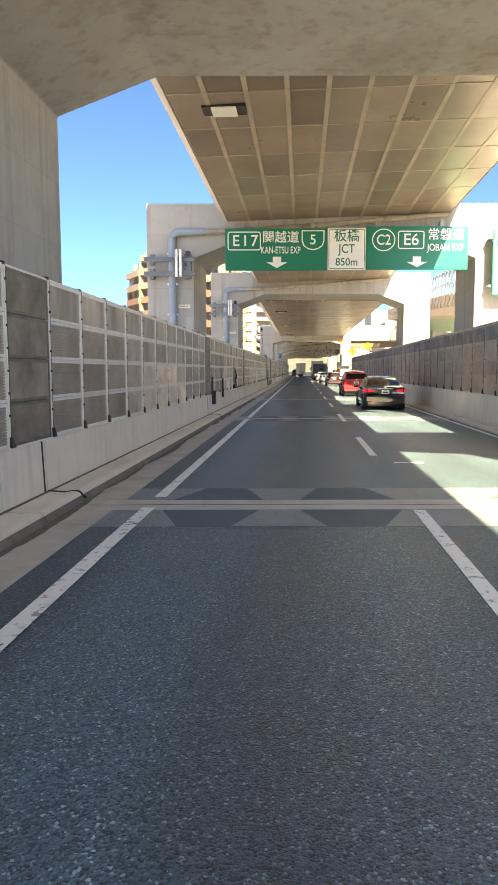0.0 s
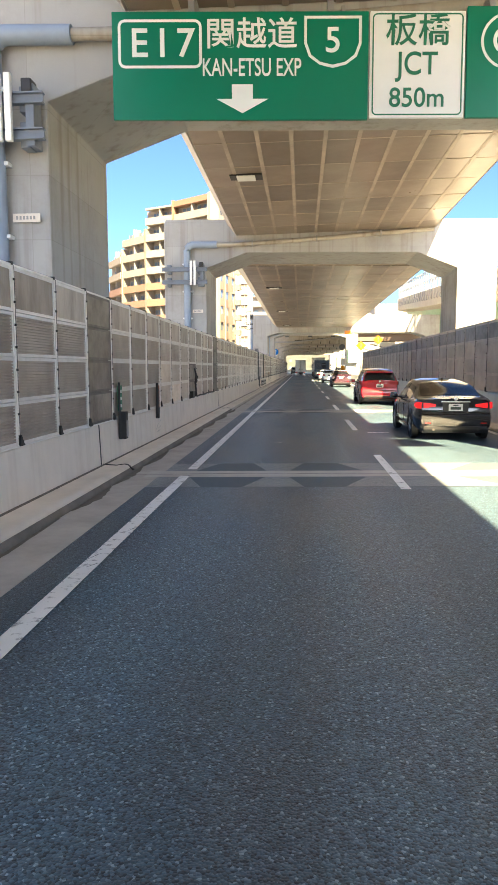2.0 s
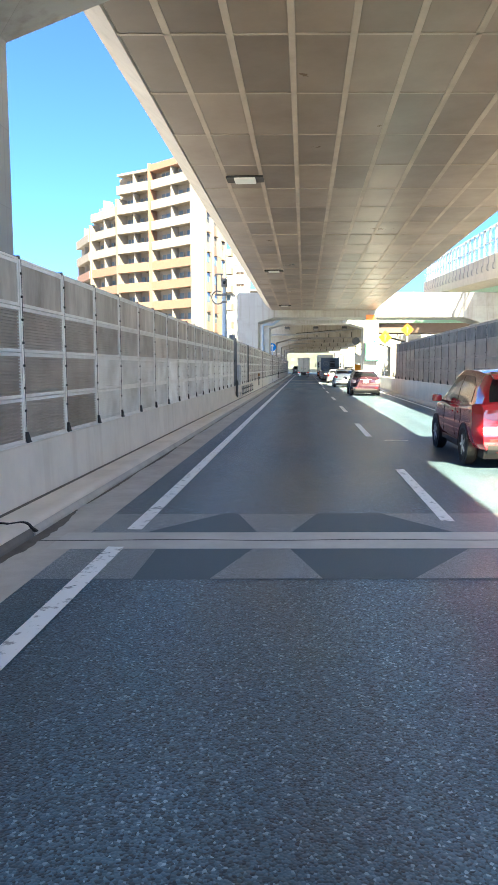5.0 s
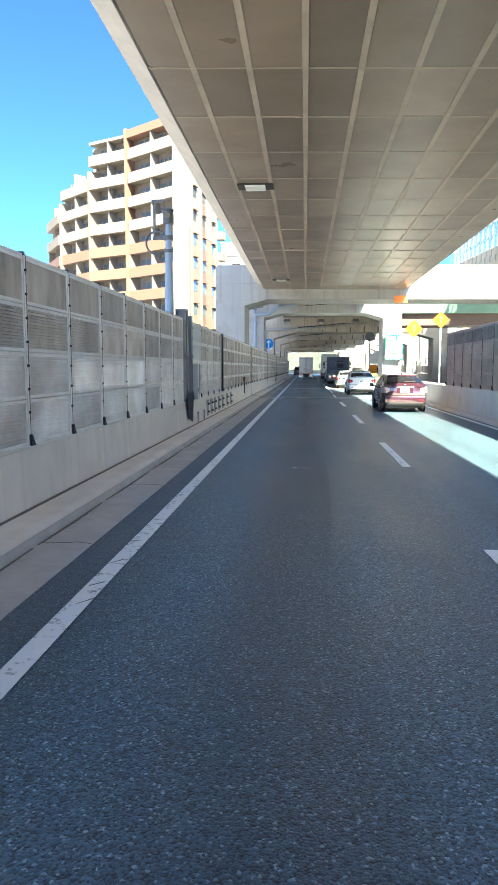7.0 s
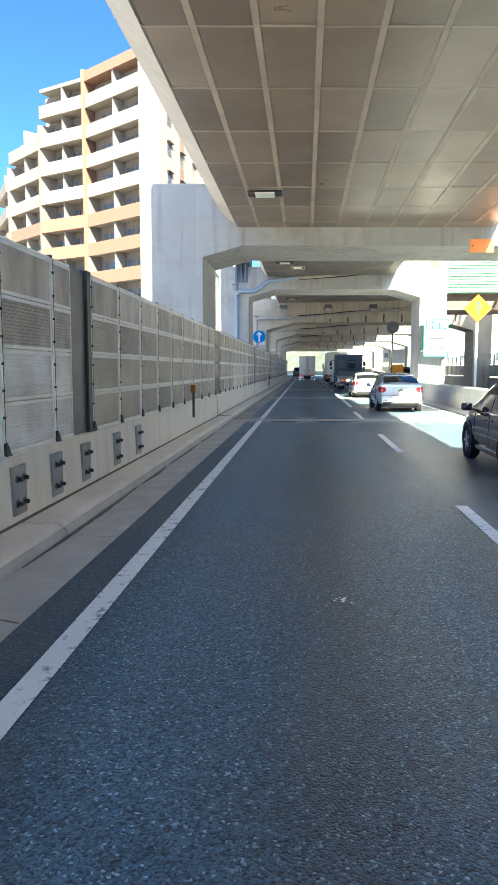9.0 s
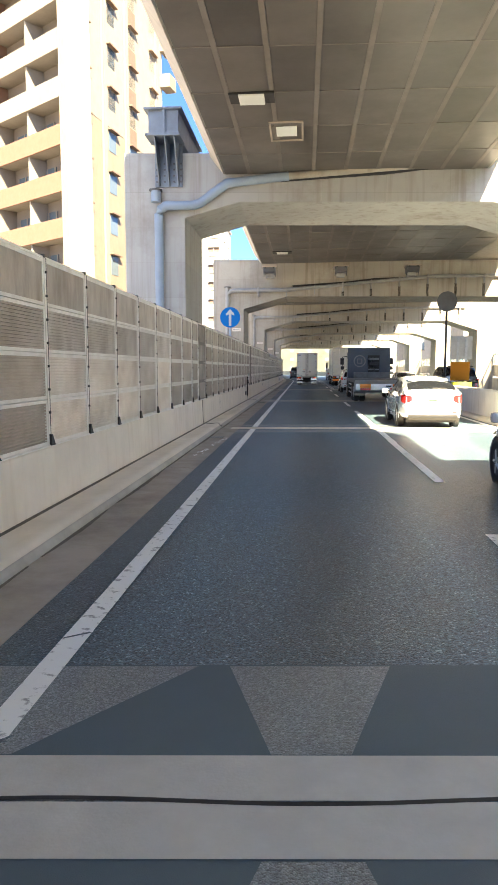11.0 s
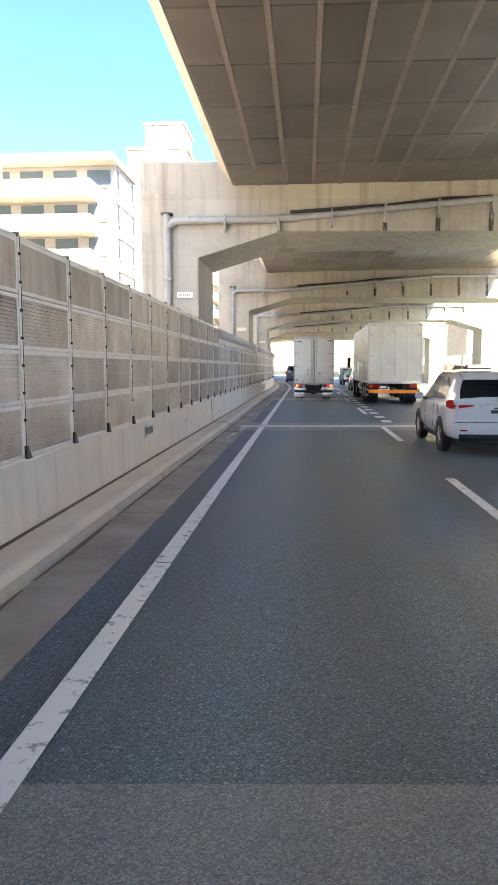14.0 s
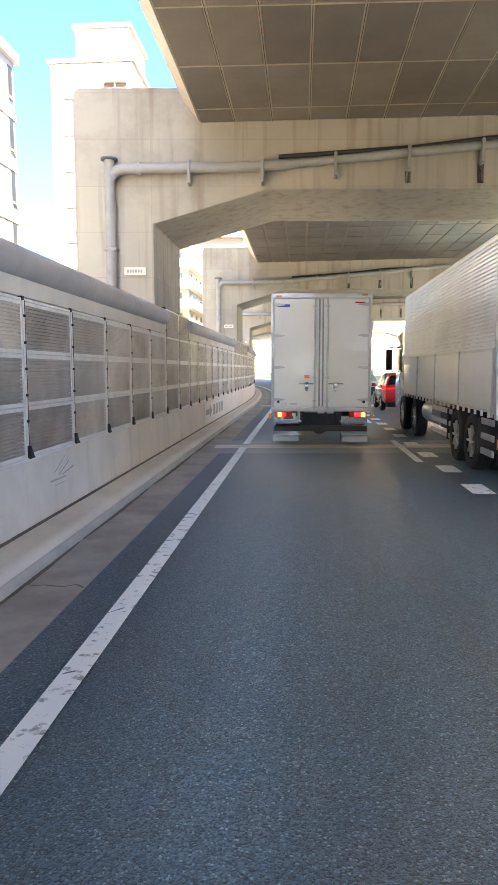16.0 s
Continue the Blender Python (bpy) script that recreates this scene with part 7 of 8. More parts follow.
def wing_truck(x, y):
    t = thing("freight_truck", pose(x, y, 0), "cream four-axle wing-body freight truck with ribbed sides", "truck")
    w, z0, z1, L = 1.25, 1.05, 3.75, 9.6
    part("cargo_box", bx(-w + 0.02, w - 0.02, 0.04, L, z0, z1, 0.02), "truck_cream", t)
    for s in (-1, 1):
        rb_ = bmesh.new()
        n = 26
        pr = [(s * (w - 0.03), z0 + 1.0)]
        for i in range(n):
            z = z0 + 1.0 + (z1 - z0 - 1.05) * i / n
            d = (z1 - z0 - 1.05) / n
            pr += [(s * (w + 0.015), z), (s * (w + 0.015), z + d * 0.6), (s * (w - 0.01), z + d * 0.7), (s * (w - 0.01), z + d * 0.95)]
        pr += [(s * (w - 0.03), z1 - 0.05)]
        prism(rb_, pr, 0.12, L - 0.1, "y")
        part("wing_panel", rb_, "wing_alu", t, "ribbed aluminium wing panel")
        for k in range(4):
            a = 0.15 + (L - 0.3) / 4 * k
            part("side_gate", bx(min(s * (w - 0.02), s * (w + 0.012)), max(s * (w - 0.02), s * (w + 0.012)), a + 0.03, a + (L - 0.3) / 4 - 0.03, z0 + 0.06, z0 + 0.96, 0.006), "truck_white", t, "pale drop-side gate")
            part("gate_post", bx(min(s * w, s * (w + 0.03)), max(s * w, s * (w + 0.03)), a - 0.03, a + 0.03, z0 - 0.05, z0 + 1.0), "alu", t)
        for k in range(22):
            part("hook", bx(min(s * w, s * (w + 0.035)), max(s * w, s * (w + 0.035)), 0.3 + k * 0.42, 0.34 + k * 0.42, z0 - 0.06, z0 + 0.03), "frame", t)
        part("corner_post", bx(s * (w - 0.03) - 0.04, s * (w - 0.03) + 0.04, -0.02, 0.1, z0, z1, 0.01), "alu", t)
        for yy0, yy1 in ((0.25, 0.95), (3.3, 5.3)):
            for z in (0.42, 0.66, 0.9):
                part("side_guard", bx(s * (w - 0.05) - 0.02, s * (w - 0.05) + 0.02, yy0, yy1, z - 0.05, z + 0.05, 0.01), "alu", t, "white side guard rail")
        tl = part("tail_light", bx(s * (w - 0.32) - 0.24, s * (w - 0.32) + 0.24, -0.03, 0.08, 0.78, 0.93, 0.015), "red_lens", t)
        part("lamp", bx(s * (w - 0.16) - 0.06, s * (w - 0.16) + 0.06, -0.045, -0.02, 0.79, 0.92, 0.01), "amber_lit" if s > 0 else "amber_lens", tl)
    part("top_rail", bx(-w, w, -0.02, 0.1, z1 - 0.1, z1 + 0.02, 0.012), "alu", t)
    part("sill", bx(-w, w, -0.03, 0.1, z0 - 0.08, z0 + 0.04, 0.012), "alu", t)
    for i in range(4):
        a = -w + 0.06 + (2 * w - 0.12) / 4 * i
        d = part("rear_door", bx(a + 0.012, a + (2 * w - 0.12) / 4 - 0.012, 0.0, 0.05, z0 + 0.05, z1 - 0.11, 0.01), "truck_cream", t, "scuffed cream rear door leaf")
        if i in (1, 2, 3):
            rod = bmesh.new()
            tube(rod, [(a, -0.03, z0 + 0.0), (a, -0.03, z1 - 0.1)], 0.02, 10)
            for z in (z0 + 0.1, z0 + 0.8, z0 + 1.6, z1 - 0.3):
                box(rod, a - 0.05, a + 0.05, -0.045, 0.0, z, z + 0.04, 0.006)
            part("lock_rod", rod, "frame", d)
    for z in (z0 + 0.3, z0 + 1.2, z0 + 2.2):
        for s in (-1, 1):
            hinge(t, s, w - 0.02, z, 0.0)
    for s in (-1, 1):
        part("fuel_tank", tb([(s * 0.92, 5.5, 0.72), (s * 0.92, 6.8, 0.72)], 0.27, 20), "alu", t, "round aluminium fuel tank", smooth=True)
        part("tool_box", bx(s * 0.92 - 0.22, s * 0.92 + 0.22, 3.9, 4.7, 0.5, 0.95, 0.02), "chassis", t)
        for yy in (1.0, 3.45):
            part("mud_flap", bx(s * 0.95 - 0.3, s * 0.95 + 0.3, yy, yy + 0.02, 0.35, 0.95), "chassis", t)
    part("notice", bx(-0.3, 0.05, -0.005, 0.0, z0 + 0.75, z0 + 1.1), "band_pale", t, "faded yellow notice")
    part("notice", bx(-1.05, -0.65, -0.005, 0.0, z0 + 0.72, z0 + 1.02), "plate", t, "pale notice")
    part("reflective_bar", bx(-w + 0.05, w - 0.05, -0.02, 0.06, 0.52, 0.68, 0.01), "orange", t, "orange reflective bumper bar")
    p = part("licence_plate", bx(-0.75, -0.32, -0.025, 0.0, 0.72, 0.92, 0.006), "ink", t, "dark green plate")
    part("mark", bx(-0.68, -0.4, -0.029, -0.024, 0.76, 0.84), "plate", p)
    for s in (-1, 1):
        part("rail", bx(s * 0.45 - 0.06, s * 0.45 + 0.06, 0.1, 11.4, 0.7, 1.0), "chassis", t)
    big_wheels(t, ((1.6, 1), (2.8, 1), (7.7, 0), (9.9, 0)), w)
    part("cab", prism(bmesh.new(), [(L + 0.15, 0.55), (L + 2.0, 0.5), (L + 2.1, 1.5), (L + 1.9, 2.75), (L + 0.2, 2.95)], -1.2, 1.2, "x", 0.06), "car_grey", t, "dark grey cab", smooth=True)
    part("side_window", bx(-1.215, -1.19, L + 0.7, L + 1.6, 1.65, 2.45, 0.02), "glass_dark", t)
    for s in (-1, 1):
        part("mirror", bx(s * 1.42 - 0.1, s * 1.42 + 0.1, L + 1.95, L + 2.05, 1.7, 2.35, 0.03), "black_plastic", t)
        part("mirror_arm", tb([(s * 1.2, L + 1.9, 2.4), (s * 1.42, L + 2.0, 2.4)], 0.02), "black_plastic", t)
    return t


def flatbed(x, y):
    t = thing("flatbed_truck", pose(x, y, 0), "blue-grey truck with an empty low flatbed and high cab wall", "truck")
    w = 1.24
    part("bed", bx(-w, w, 0, 6.2, 0.98, 1.16, 0.02), "bed_grey", t, "worn grey flatbed")
    rp = prism(bmesh.new(), [(-0.35, 0.62), (0.05, 0.5), (0.6, 0.55), (0.6, 1.0), (0.0, 1.13), (-0.3, 0.95)], -w, w, "x", 0.015)
    part("tail_beam", rp, "alu", t, "pale sloping tail beam")
    for s in (-1, 1):
        part("tail_light", bx(s * 0.75 - 0.26, s * 0.75 + 0.26, -0.38, -0.28, 0.62, 0.74, 0.01), "red_lens", t)
        part("reflector", bx(s * 0.75 - 0.27, s * 0.75 + 0.27, -0.385, -0.29, 0.75, 0.93, 0.008), "orange", t, "orange and yellow reflective board")
        part("rail", bx(s * 0.42 - 0.06, s * 0.42 + 0.06, 0.2, 8.8, 0.68, 0.98), "chassis", t)
        part("mudguard", bx(s * (w - 0.3) - 0.28, s * (w - 0.3) + 0.28, 1.0, 1.03, 0.3, 0.95), "car_grey", t)
        for z in (0.4, 0.62, 0.84):
            part("side_guard", bx(s * (w - 0.05) - 0.02, s * (w - 0.05) + 0.02, 3.6, 5.6, z - 0.035, z + 0.035, 0.01), "alu", t)
        part("mirror", bx(s * 1.5 - 0.11, s * 1.5 + 0.11, 7.7, 7.8, 1.95, 2.35, 0.03), "black_plastic", t)
        part("mirror", bx(s * 1.48 - 0.1, s * 1.48 + 0.1, 7.7, 7.8, 1.65, 1.85, 0.03), "black_plastic", t)
        part("mirror_arm", tb([(s * 1.2, 7.6, 2.45), (s * 1.48, 7.75, 2.42), (s * 1.48, 7.75, 1.6)], 0.02), "black_plastic", t)
    big_wheels(t, ((1.55, 1), (2.75, 1), (7.3, 0)), w)
    cw = part("cab_wall", bx(-w, w, 6.2, 6.34, 1.1, 2.95, 0.02), "cab_blue", t, "tall blue-grey cab guard wall")
    part("recess", bx(-0.08, 0.62, 6.185, 6.2, 1.5, 2.5, 0.004), "black_plastic", cw)
    part("recess_frame", ring([(-0.12, 1.46), (0.66, 1.46), (0.66, 2.54), (-0.12, 2.54)], [(-0.07, 1.51), (0.61, 1.51), (0.61, 2.49), (-0.07, 2.49)], 6.165), "cab_blue", cw)
    part("recess_bar", bx(-0.04, 0.58, 6.13, 6.19, 2.22, 2.34, 0.01), "bed_grey", cw)
    part("recess_bar", bx(-0.04, 0.58, 6.13, 6.19, 1.62, 1.7, 0.01), "bed_grey", cw)
    part("winch_drum", tb([(-0.02, 6.1, 1.95), (0.56, 6.1, 1.95)], 0.12, 14), "chassis", cw, smooth=True)
    part("hose", tb([(0.1, 6.12, 2.2), (0.16, 6.06, 1.9), (0.3, 6.08, 1.7), (0.28, 6.1, 1.52)], 0.025, 8), "black_plastic", cw, smooth=True)
    part("emblem_square", ring([(-0.7, 2.0), (-0.4, 2.0), (-0.4, 2.3), (-0.7, 2.3)], [(-0.65, 2.05), (-0.45, 2.05), (-0.45, 2.25), (-0.65, 2.25)], 6.192), "bed_grey", cw)
    part("emblem", ring([(-0.55 + 0.36 * math.cos(a), 2.15 + 0.36 * math.sin(a)) for a in [2 * math.pi * i / 28 for i in range(28)]], [(-0.55 + 0.29 * math.cos(a), 2.15 + 0.29 * math.sin(a)) for a in [2 * math.pi * i / 28 for i in range(28)]], 6.192), "bed_grey", cw, "round embossed emblem ring")
    part("cab", prism(bmesh.new(), [(6.4, 0.55), (8.2, 0.5), (8.3, 1.5), (8.1, 2.7), (6.4, 2.85)], -1.18, 1.18, "x", 0.06), "cab_blue", t, smooth=True)
    part("side_window", bx(-1.195, -1.17, 6.9, 7.8, 1.6, 2.35, 0.02), "glass_dark", t)
    part("load_beam", bx(-0.9, 1.1, 5.5, 6.1, 1.16, 1.5, 0.02), "bed_grey", t)
    p = part("licence_plate", bx(0.2, 0.6, -0.39, -0.3, 0.76, 0.93, 0.006), "plate", t)
    part("mark", bx(0.27, 0.53, -0.394, -0.388, 0.8, 0.87), "ink", p)
    return t


van_truck(-0.30, 161.35)
car(3.55, 30.6, "car_black", "glossy black sedan with a glowing red tail lamp", "sedan", L=4.8, W=1.85, H=1.45, lit=True)
car(3.55, 46.8, "car_red", "bright red sport utility car with a tinted rear window", "suv", L=4.5, W=1.84, H=1.68)
car(3.45, 77.0, "car_purple", "dark plum hatchback with glossy paint and pale tail lights", "hatch", L=4.4, W=1.76, H=1.5, lamps="clear_lens")
car(3.2, 94.5, "car_white", "white compact hatchback with red tail lights", "hatch", L=4.4, W=1.76, H=1.52)
car(3.1, 107.6, "car_pearl", "pale blue-white hatchback with tall tail lights", "hatch", L=4.5, W=1.76, H=1.47)
flatbed(3.25, 123.2)
car(2.95, 137.2, "car_white", "white sport utility car with dark lower bumper", "suv", L=4.6, W=1.83, H=1.66)
wing_truck(3.42, 156.7)
car(7.6, 158.0, "car_grey", "dark grey minivan in the outer lane", "van", L=4.7, W=1.82, H=1.85, group="cars in the outer lane")
car(6.9, 138.5, "car_white", "white sedan in the outer lane with blue mirror", "sedan", L=4.7, W=1.8, H=1.46, group="cars in the outer lane")
car(3.5, 175.0, "car_red", "dark red sport utility car waiting beyond the freight truck", "suv", L=4.4, W=1.78, H=1.62, lit=True)


def light_truck(x, y):
    t = thing("light_truck", pose(x, y, 0, 0, 0, 6), "small white pickup truck with a grey drop-side bed and green tarpaulin", "truck")
    part("bed", bx(-0.72, 0.72, 0.0, 2.1, 0.62, 0.7, 0.01), "bed_grey", t)
    part("tailgate", bx(-0.72, 0.72, -0.03, 0.02, 0.6, 1.0, 0.01), "cabinet_grey", t)
    for q in (-1, 1):
        part("side_gate", bx(q * 0.72 - 0.02, q * 0.72 + 0.02, 0.02, 2.1, 0.62, 1.0, 0.008), "cabinet_grey", t)
        part("tail_light", bx(q * 0.55 - 0.13, q * 0.55 + 0.13, -0.05, 0.0, 0.48, 0.58, 0.01), "red_lens", t)
        for yw in (0.55, 2.55):
            wh = part("wheel", tb([(q * 0.56, yw, 0.27), (q * 0.7, yw, 0.27)], 0.27, 20), "tyre", t, smooth=True)
            part("rim", tb([(q * 0.69, yw, 0.27), (q * 0.71, yw, 0.27)], 0.16, 14), "alu", wh)
    part("headboard", bx(-0.7, 0.7, 2.06, 2.12, 0.7, 1.5, 0.01), "cabinet_grey", t)
    part("tarpaulin", prism(bmesh.new(), [(-0.66, 0.7), (0.66, 0.7), (0.66, 1.05), (0.35, 1.42), (-0.2, 1.5), (-0.62, 1.12)], 0.9, 2.02, "y", 0.05), "green_steel", t, "green tarpaulin over the load")
    part("cab", prism(bmesh.new(), [(2.16, 0.4), (3.3, 0.4), (3.34, 0.95), (3.0, 1.72), (2.2, 1.74)], -0.72, 0.72, "x", 0.05), "car_white", t, smooth=True)
    part("rear_window", bx(-0.55, 0.55, 2.13, 2.17, 1.2, 1.6, 0.01), "glass_dark", t)
    part("chassis", bx(-0.5, 0.5, 0.1, 3.2, 0.3, 0.6), "chassis", t)
    return t


light_truck(3.7, 192.0)
car(-2.1, 205.0, "car_grey", "dark grey van far along the bend", "van", L=4.7, W=1.8, H=1.95)
car(6.9, 121.5, "car_black", "black minivan in the outer lane", "van", L=4.7, W=1.82, H=1.85, group="cars in the outer lane")

# ---------------------------------------------------------------- ramp viaduct beyond the far wall
def ramp_xz(y):
    return 13.0 + 0.04 * (y - 70) + max(0.0, 62.0 - y) ** 2 / 34, 7.9 + 0.065 * (y - 70)


rv = thing("ramp_viaduct", pose(0, 0, 0), "curving concrete ramp bridge with a glazed noise barrier", "bridge", "", "structure")
yl = list(range(20, 131, 5))


def ramp_sweep(outline):
    b = bmesh.new()
    rows = [[b.verts.new((ramp_xz(y)[0] + x, y, ramp_xz(y)[1] + z)) for x, z in outline] for y in yl]
    n = len(outline)
    for p, q in zip(rows, rows[1:]):
        for i in range(n):
            b.faces.new((p[i], q[i], q[(i + 1) % n], p[(i + 1) % n]))
    b.faces.new(rows[0])
    b.faces.new(rows[-1][::-1])
    return b


part("deck", ramp_sweep([(0, 0), (0, -0.9), (1.4, -1.2), (6.6, -1.2), (8, -0.9), (8, 0)]), "fascia", rv)
part("girder", ramp_sweep([(1.5, -1.2), (1.9, -2.5), (6.1, -2.5), (6.5, -1.2)]), "green_steel", rv, "pale green steel box girder")
part("parapet", ramp_sweep([(0, 0), (0.25, 0), (0.25, 0.9), (0, 0.9)]), "fascia", rv)
part("barrier", ramp_sweep([(0.08, 0.95), (0.12, 0.95), (0.12, 3.0), (0.08, 3.0)]), "clear", rv, "translucent blue-green noise barrier")
part("rail", ramp_sweep([(0.02, 2.97), (0.18, 2.97), (0.18, 3.06), (0.02, 3.06)]), "frame", rv)
part("rail", ramp_sweep([(0.05, 1.95), (0.15, 1.95), (0.15, 2.0), (0.05, 2.0)]), "grey_pipe", rv)
pm = mesh_of("post", bx(-0.04, 0.1, -0.06, 0.06, 0.3, 3.02), "grey_pipe")
hm = mesh_of("hook", prism(bmesh.new(), [(-0.04, 0.3), (-0.14, 0.22), (-0.16, -0.1), (-0.1, -0.22), (0.0, -0.22), (0.0, -0.16), (-0.08, -0.14), (-0.1, -0.05), (-0.08, 0.18), (-0.04, 0.24)], -0.05, 0.05, "y"), "grey_pipe")
for i in range(54):
    y = 21 + 2.0 * i
    x, z = ramp_xz(y)
    part("post", pm, "", rv, at=Matrix.Translation((x, y, z)))
    part("hook", hm, "", rv, at=Matrix.Translation((x, y, z)))
for y in (30, 62, 95):
    x, z = ramp_xz(y)
    part("column", bx(x + 3.0, x + 5.0, y - 1, y + 1, -7, z - 2.5, 0.1), "pier", rv)
# green girder over the merging lanes
gg = thing("green_girder", pose(0, 0, 0), "pale green ribbed steel girder over the ramp lanes", "girder", "", "structure")
# The underside borrows the tile brown: its shade is put into the colour.
part("beam", bx(7.4, 26, 112.5, 116.5, 5.4, 6.4), "apt_brown", gg, "underside of the girder, shade put into its brown colour")
part("side", bx(7.4, 26, 112.0, 117.0, 6.4, 8.4), "green_steel", gg)
for i in range(12):
    part("rib", bx(7.4, 26, 111.93, 112.0, 6.45 + 0.165 * i, 6.52 + 0.165 * i), "green_steel", gg)
part("column", bx(22, 24, 113, 116, -7, 5.4, 0.05), "pier", gg)

# ---------------------------------------------------------------- buildings
def wall_bm(p, q, z0, z1, out0, out1):
    """A slab along the line p-q, from out0 to out1 metres towards its right-hand side."""
    a, b2 = Vector(p), Vector(q)
    d = (b2 - a).normalized()
    nrm = Vector((d.y, -d.x))
    pts = [a + nrm * out0, b2 + nrm * out0, b2 + nrm * out1, a + nrm * out1]
    return prism(bmesh.new(), [(v.x, v.y) for v in pts], z0, z1, "z")


def piece(p, q, u0, u1):
    a, b2 = Vector(p), Vector(q)
    return tuple(a + (b2 - a) * u0), tuple(a + (b2 - a) * u1)


apt = thing("apartment_building", Matrix.Diagonal((1, 1, 0.94, 1)), "ten-storey beige apartment block with stepped balconies", "apartment building")
PT = [(-38.0, 152.0), (-33.5, 144.5), (-27.8, 139.2), (-22.3, 136.4), (-15.2, 131.0)]
FAR = (-12.6, 147.5)
CORE_TOP = (23.2, 26.2, 31.4, 31.4)
INNER = [(-27.0, 163.0), (-24.0, 158.0), (-20.5, 153.5), (-17.0, 150.0), FAR]
for k in range(4):
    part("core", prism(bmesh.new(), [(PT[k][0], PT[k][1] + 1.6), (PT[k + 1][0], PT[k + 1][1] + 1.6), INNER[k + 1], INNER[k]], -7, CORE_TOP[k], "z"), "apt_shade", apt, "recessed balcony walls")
    part("roof", prism(bmesh.new(), [PT[k], PT[k + 1], INNER[k + 1], INNER[k]], CORE_TOP[k], CORE_TOP[k] + 0.35, "z"), "apt_white", apt)
part("side_wall", wall_bm((-15.2, 131.0), FAR, 19.6, 32.0, -0.5, 0.02), "apt_white", apt, "white upper side wall")
part("side_wall", wall_bm((-15.2, 131.0), FAR, -7, 19.6, -0.5, 0.0), "apt_cream", apt, "cream side wall")
part("roof_band", wall_bm(PT[3], PT[4], 31.2, 32.2, -1.5, 0.15), "apt_orange", apt)
for k in range(len(PT) - 1):
    p, q = PT[k], PT[k + 1]
    top = (10, 11, 12, 12)[k]
    part("fin", wall_bm(*piece(p, q, 0.97, 1.03), -7, (25.2, 28.0, 32.4, 32.4)[k], -1.6, 0.25), "apt_orange" if k == 2 else "apt_white" if k == 3 else "apt_cream", apt, "upright dividing fin")
    part("pier_wall", wall_bm(*piece(p, q, 0.0, 0.06), -7, (19.6, 19.6, 19.6, 19.6)[k], -1.6, 0.12), "apt_cream", apt)
    for f in range(top):
        z = -4.2 + 3.0 * f
        mt = "apt_orange" if f < 8 else "apt_white"
        part("slab", wall_bm(p, q, z - 0.2, z, -1.7, 0.0), "apt_white", apt)
        bal = part("balcony", wall_bm(*piece(p, q, 0.04, 0.98), z - 0.25, z + 1.05, 0.0 if (f + k) % 2 else 0.0, 0.16 if k % 2 else 0.4), mt, apt, "solid balcony front")
        for u in (0.12, 0.42, 0.7):
            back = -1.6 * abs(q[0] - p[0]) / math.hypot(q[0] - p[0], q[1] - p[1])
            wdw = part("window", wall_bm(*piece(p, q, u, u + 0.22), z + 0.1, z + 2.1, back - 0.05, back + 0.06), "window", apt)
            for uu in (u, u + 0.105, u + 0.21):
                part("frame", wall_bm(*piece(p, q, uu - 0.004, uu + 0.012), z + 0.1, z + 2.1, back + 0.06, back + 0.1), "apt_white", wdw)
        part("partition", wall_bm(*piece(p, q, 0.49, 0.51), z, z + 2.7, -1.6, 0.0), "apt_white", apt)
for f in range(12):
    z = -3.6 + 3.0 * f
    for u in (0.10, 0.36, 0.58, 0.83):
        wdw = part("window", wall_bm(*piece((-15.2, 131.0), FAR, u, u + 0.07), z + 0.5, z + 1.9, 0.0, 0.02), "window", apt)
        part("sill", wall_bm(*piece((-15.2, 131.0), FAR, u - 0.01, u + 0.08), z + 1.95, z + 2.05, 0.0, 0.3), "apt_brown", wdw)
        if u in (0.10, 0.58):
            part("tile_band", wall_bm(*piece((-15.2, 131.0), FAR, u - 0.01, u + 0.08), z - 0.9, z + 0.42, 0.0, 0.03), "apt_brown", apt, "brown tile panel under the window")
    part("balcony", wall_bm(*piece((-15.2, 131.0), FAR, 0.97, 1.06), z, z + 1.1, 0.02, 0.9), "apt_cream", apt, "end balcony")
for u in (0.3, 0.53, 0.9):
    part("pilaster", wall_bm(*piece((-15.2, 131.0), FAR, u, u + 0.035), -7, 32.0, 0.0, 0.12), "apt_white", apt)
part("roof_hut", prism(bmesh.new(), [(-23, 145), (-18, 142), (-16, 148), (-21, 151)], 31.4, 34.5, "z"), "apt_white", apt)


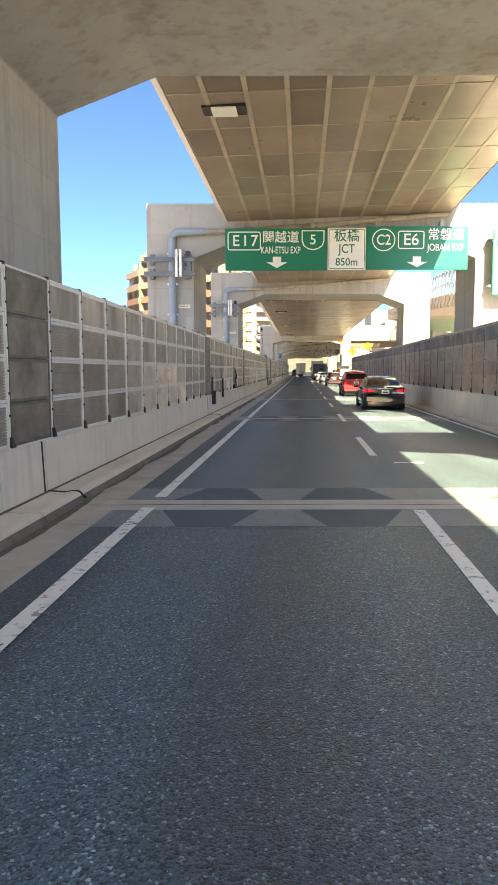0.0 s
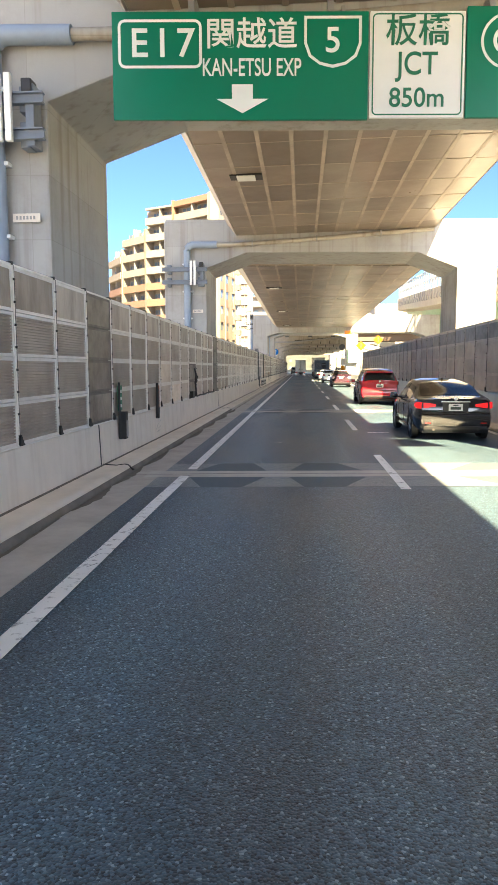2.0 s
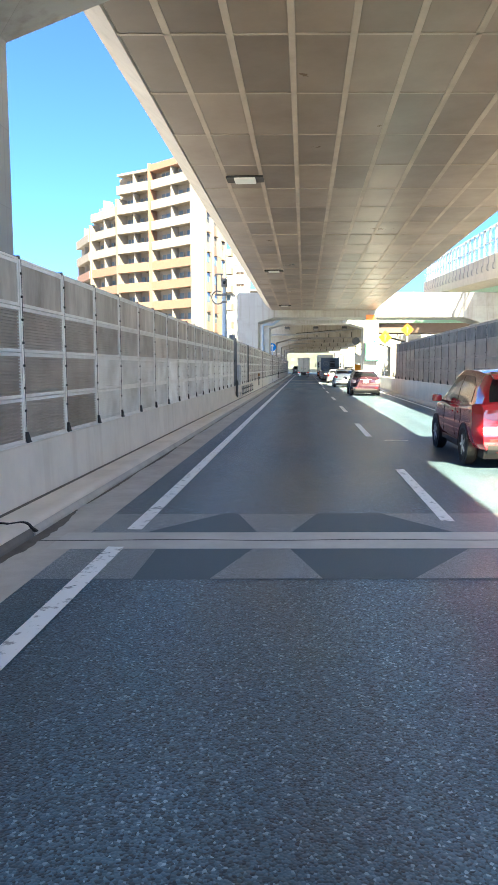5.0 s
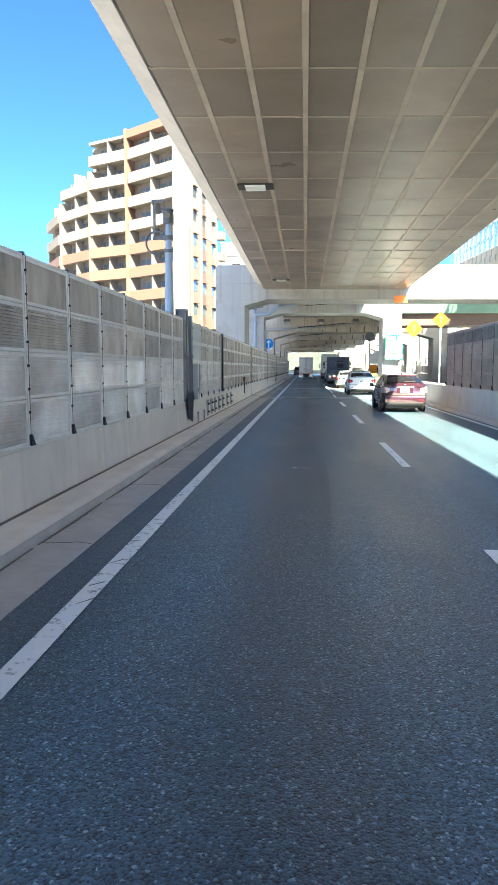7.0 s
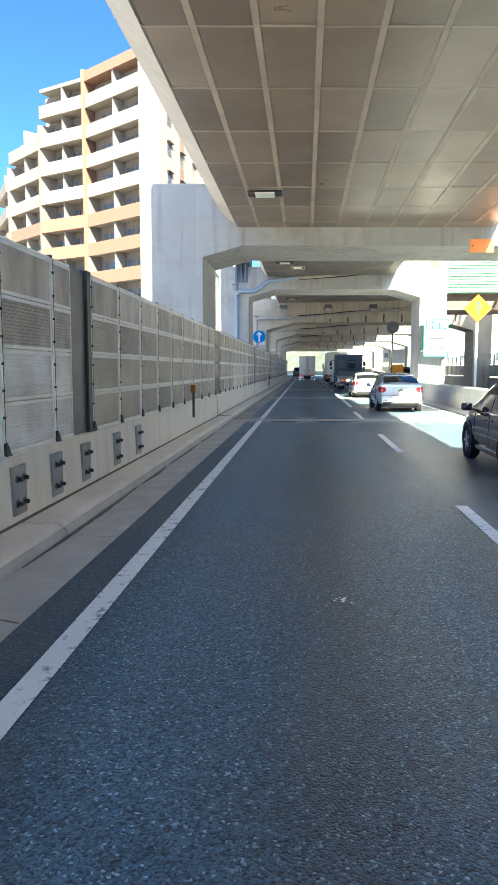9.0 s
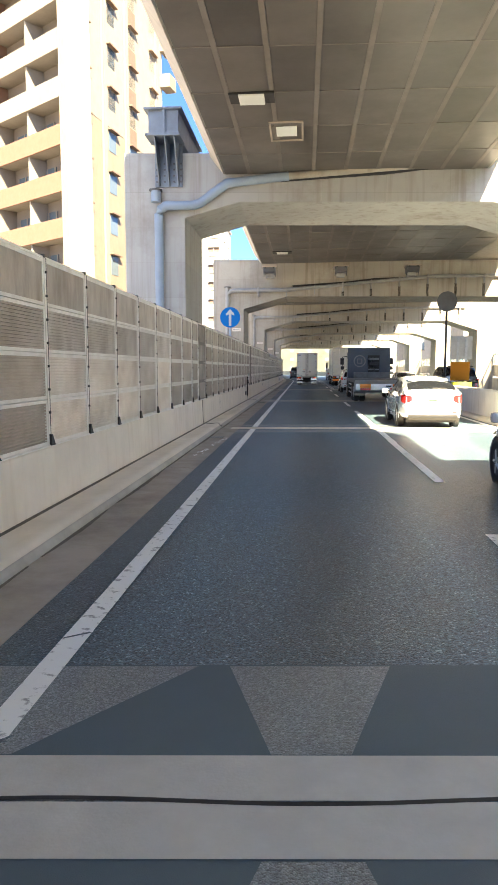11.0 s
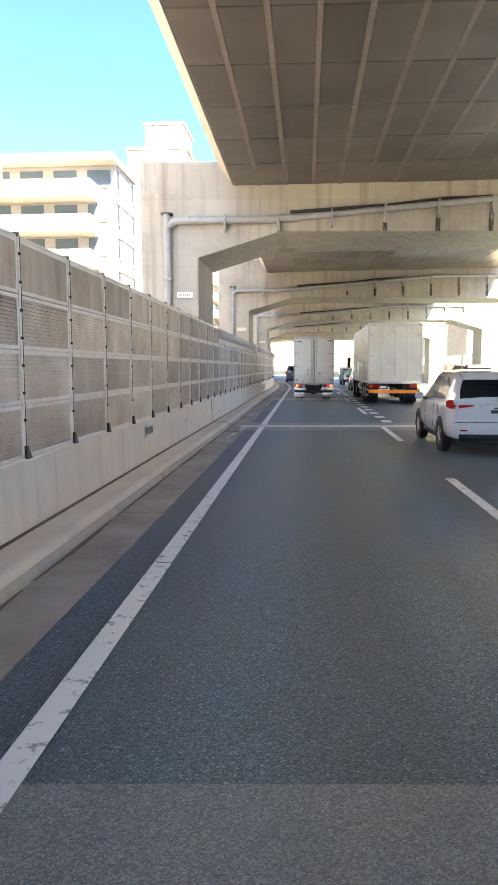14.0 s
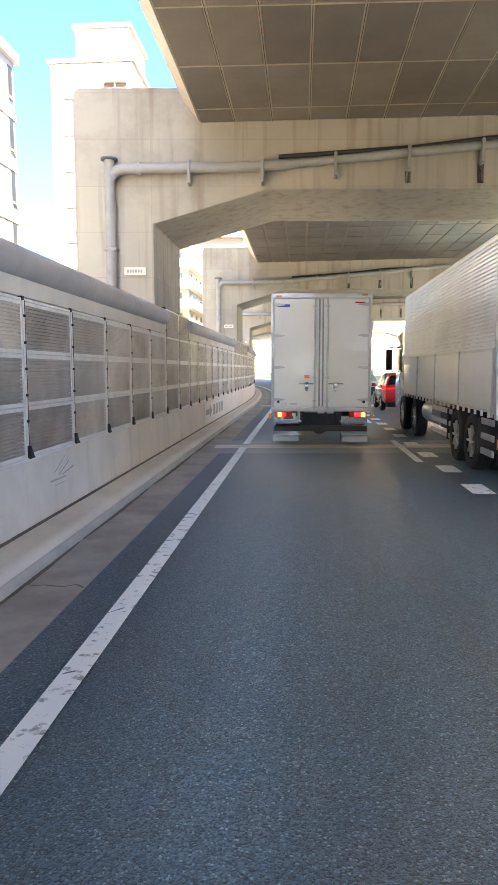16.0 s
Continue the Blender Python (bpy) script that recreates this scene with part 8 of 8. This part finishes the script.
def block(name, x0, x1, y0, y1, z1, material, label, floors, cols, bands=False, z0=-7.0, side=True):
    b = thing(name, pose(0, 0, 0), label, "building", "pale buildings")
    part("wall", bx(x0, x1, y0, y1, z0, z1, 0.05), material, b)
    part("roof", bx(x0 - 0.2, x1 + 0.2, y0 - (1.6 if bands else 0.2), y1 + 0.2, z1, z1 + 0.5, 0.03), material, b)
    fh = (z1 - z0 - 1.0) / floors
    for f in range(floors):
        z = z0 + 1 + fh * f
        if bands:
            part("balcony", bx(x0 - 0.3, x1 + (0.9 if side else -1.3), y0 - 2.2, y0 + 0.02, z - 0.2, z + 1.0, 0.02), material, b)
            if side:
                part("balcony", bx(x1 - 0.02, x1 + 0.9, y0 + 0.02, y1, z - 0.2, z + 1.0, 0.02), material, b)
            else:
                part("ledge", bx(x1 - 0.02, x1 + 0.05, y0 + 0.02, y1, z - 0.25, z + 0.05), material, b)
        for c in range(cols):
            cx = x0 + (x1 - x0) * (c + 0.5) / cols
            w = part("window", bx(cx - (0.85 if bands else 0.55), cx + (0.85 if bands else 0.55), y0 - 0.03, y0 + 0.02, z + 0.9, z + 2.1), "window", b)
            part("sill", bx(cx - 0.62, cx + 0.62, y0 - 0.12, y0, z + 0.82, z + 0.9), "apt_brown", w)
            cy = y0 + (y1 - y0) * (c + 0.5) / cols
            if not side:
                if c in (0, cols - 1):
                    w = part("window", bx(x1 - 0.02, x1 + 0.03, cy - 0.22, cy + 0.22, z + 0.7, z + 2.1), "window_dark", b, "narrow dark window")
                    part("sill", bx(x1, x1 + 0.1, cy - 0.28, cy + 0.28, z + 0.63, z + 0.7), material, w)
                continue
            w = part("window", bx(x1 - 0.02, x1 + 0.03, cy - 0.55, cy + 0.55, z + 0.9, z + 2.1), "window", b)
            part("sill", bx(x1, x1 + 0.12, cy - 0.62, cy + 0.62, z + 0.82, z + 0.9), "apt_brown", w)
    return b


block("office_building", -27, -14.5, 174.6, 180.0, 16.2, "pale_wall", "pale mid-rise block with long front balconies and plain side", 7, 5, True, -1.6, side=False)
block("office_building", 10.0, 34.0, 266.0, 278.0, 14.0, "pale_wall", "pale low block with rows of windows past the bend", 6, 9)
block("warehouse", 16.6, 24.0, 201.0, 212.0, 7.0, "pale_wall", "pale plain-walled warehouse beyond the ramp fence", 4, 3)
tower = thing("apartment_building", pose(0, 0, 0), "tall white apartment block with brown recessed corner balconies", "building", "pale buildings")
part("wall", bx(-20.5, -14.0, 202, 215, -1.6, 25.5, 0.05), "pale_wall", tower)
part("penthouse", bx(-18.6, -14.3, 202.4, 208, 25.5, 28.2, 0.05), "pale_wall", tower)
part("roof", bx(-18.8, -14.1, 202.2, 208.2, 28.2, 28.5, 0.03), "pale_wall", tower)
part("roof", bx(-20.7, -13.8, 201.8, 215.2, 25.5, 25.8, 0.03), "pale_wall", tower)
for f in range(9):
    z = -0.4 + 2.75 * f
    # A proud plate stands for each recess; the hollow's shade is in its brown.
    bal = part("balcony", bx(-16.2, -14.5, 201.9, 202.02, z + 1.1, z + 2.3), "apt_brown", tower, "flat plate for a balcony recess, shade put into its brown")
    part("hood", bx(-16.3, -14.4, 201.5, 201.9, z + 2.3, z + 2.42), "pale_wall", bal)
    part("railing", bx(-16.2, -14.5, 201.82, 201.88, z + 1.0, z + 1.5), "pale_wall", bal)
    part("partition", bx(-15.38, -15.32, 201.7, 201.9, z + 1.1, z + 2.3), "pale_wall", bal)
    w = part("window", bx(-19.4, -18.2, 201.97, 202.02, z + 1.3, z + 2.2), "window", tower)
    part("sill", bx(-19.5, -18.1, 201.85, 202.0, z + 1.2, z + 1.3), "apt_brown", w)
    for cy in (205, 211):
        w = part("window", bx(-14.02, -13.97, cy - 0.5, cy + 0.5, z + 1.0, z + 2.1), "window", tower)
        part("sill", bx(-14.0, -13.88, cy - 0.56, cy + 0.56, z + 0.92, z + 1.0), "pale_wall", w)
block("apartment_building", -31, -16.5, 244, 262, 18.5, "pale_wall", "far white balcony apartment block", 7, 4, True, -1.6)
block("apartment_building", -30.0, -13.5, 300, 330, 30, "apt_white", "distant balcony apartment slab", 10, 5, True)
block("office_building", 22, 34, 190, 210, 14, "pale_wall", "pale blue-white office block beyond the ramp", 7, 4)
block("office_building", 24, 40, 250, 275, 22, "pale_wall", "distant pale office block", 9, 5)
block("office_building", 34, 60, 120, 150, 18, "pale_wall", "wide pale block behind the ramp bridge", 8, 6)
block("office_building", -60, -42, 40, 70, 10, "pale_wall", "low pale block behind the noise barrier", 6, 5)
block("office_building", -34, 30, 345, 365, 13, "far_grey", "dark grey-green block closing the far end of the road", 6, 10)
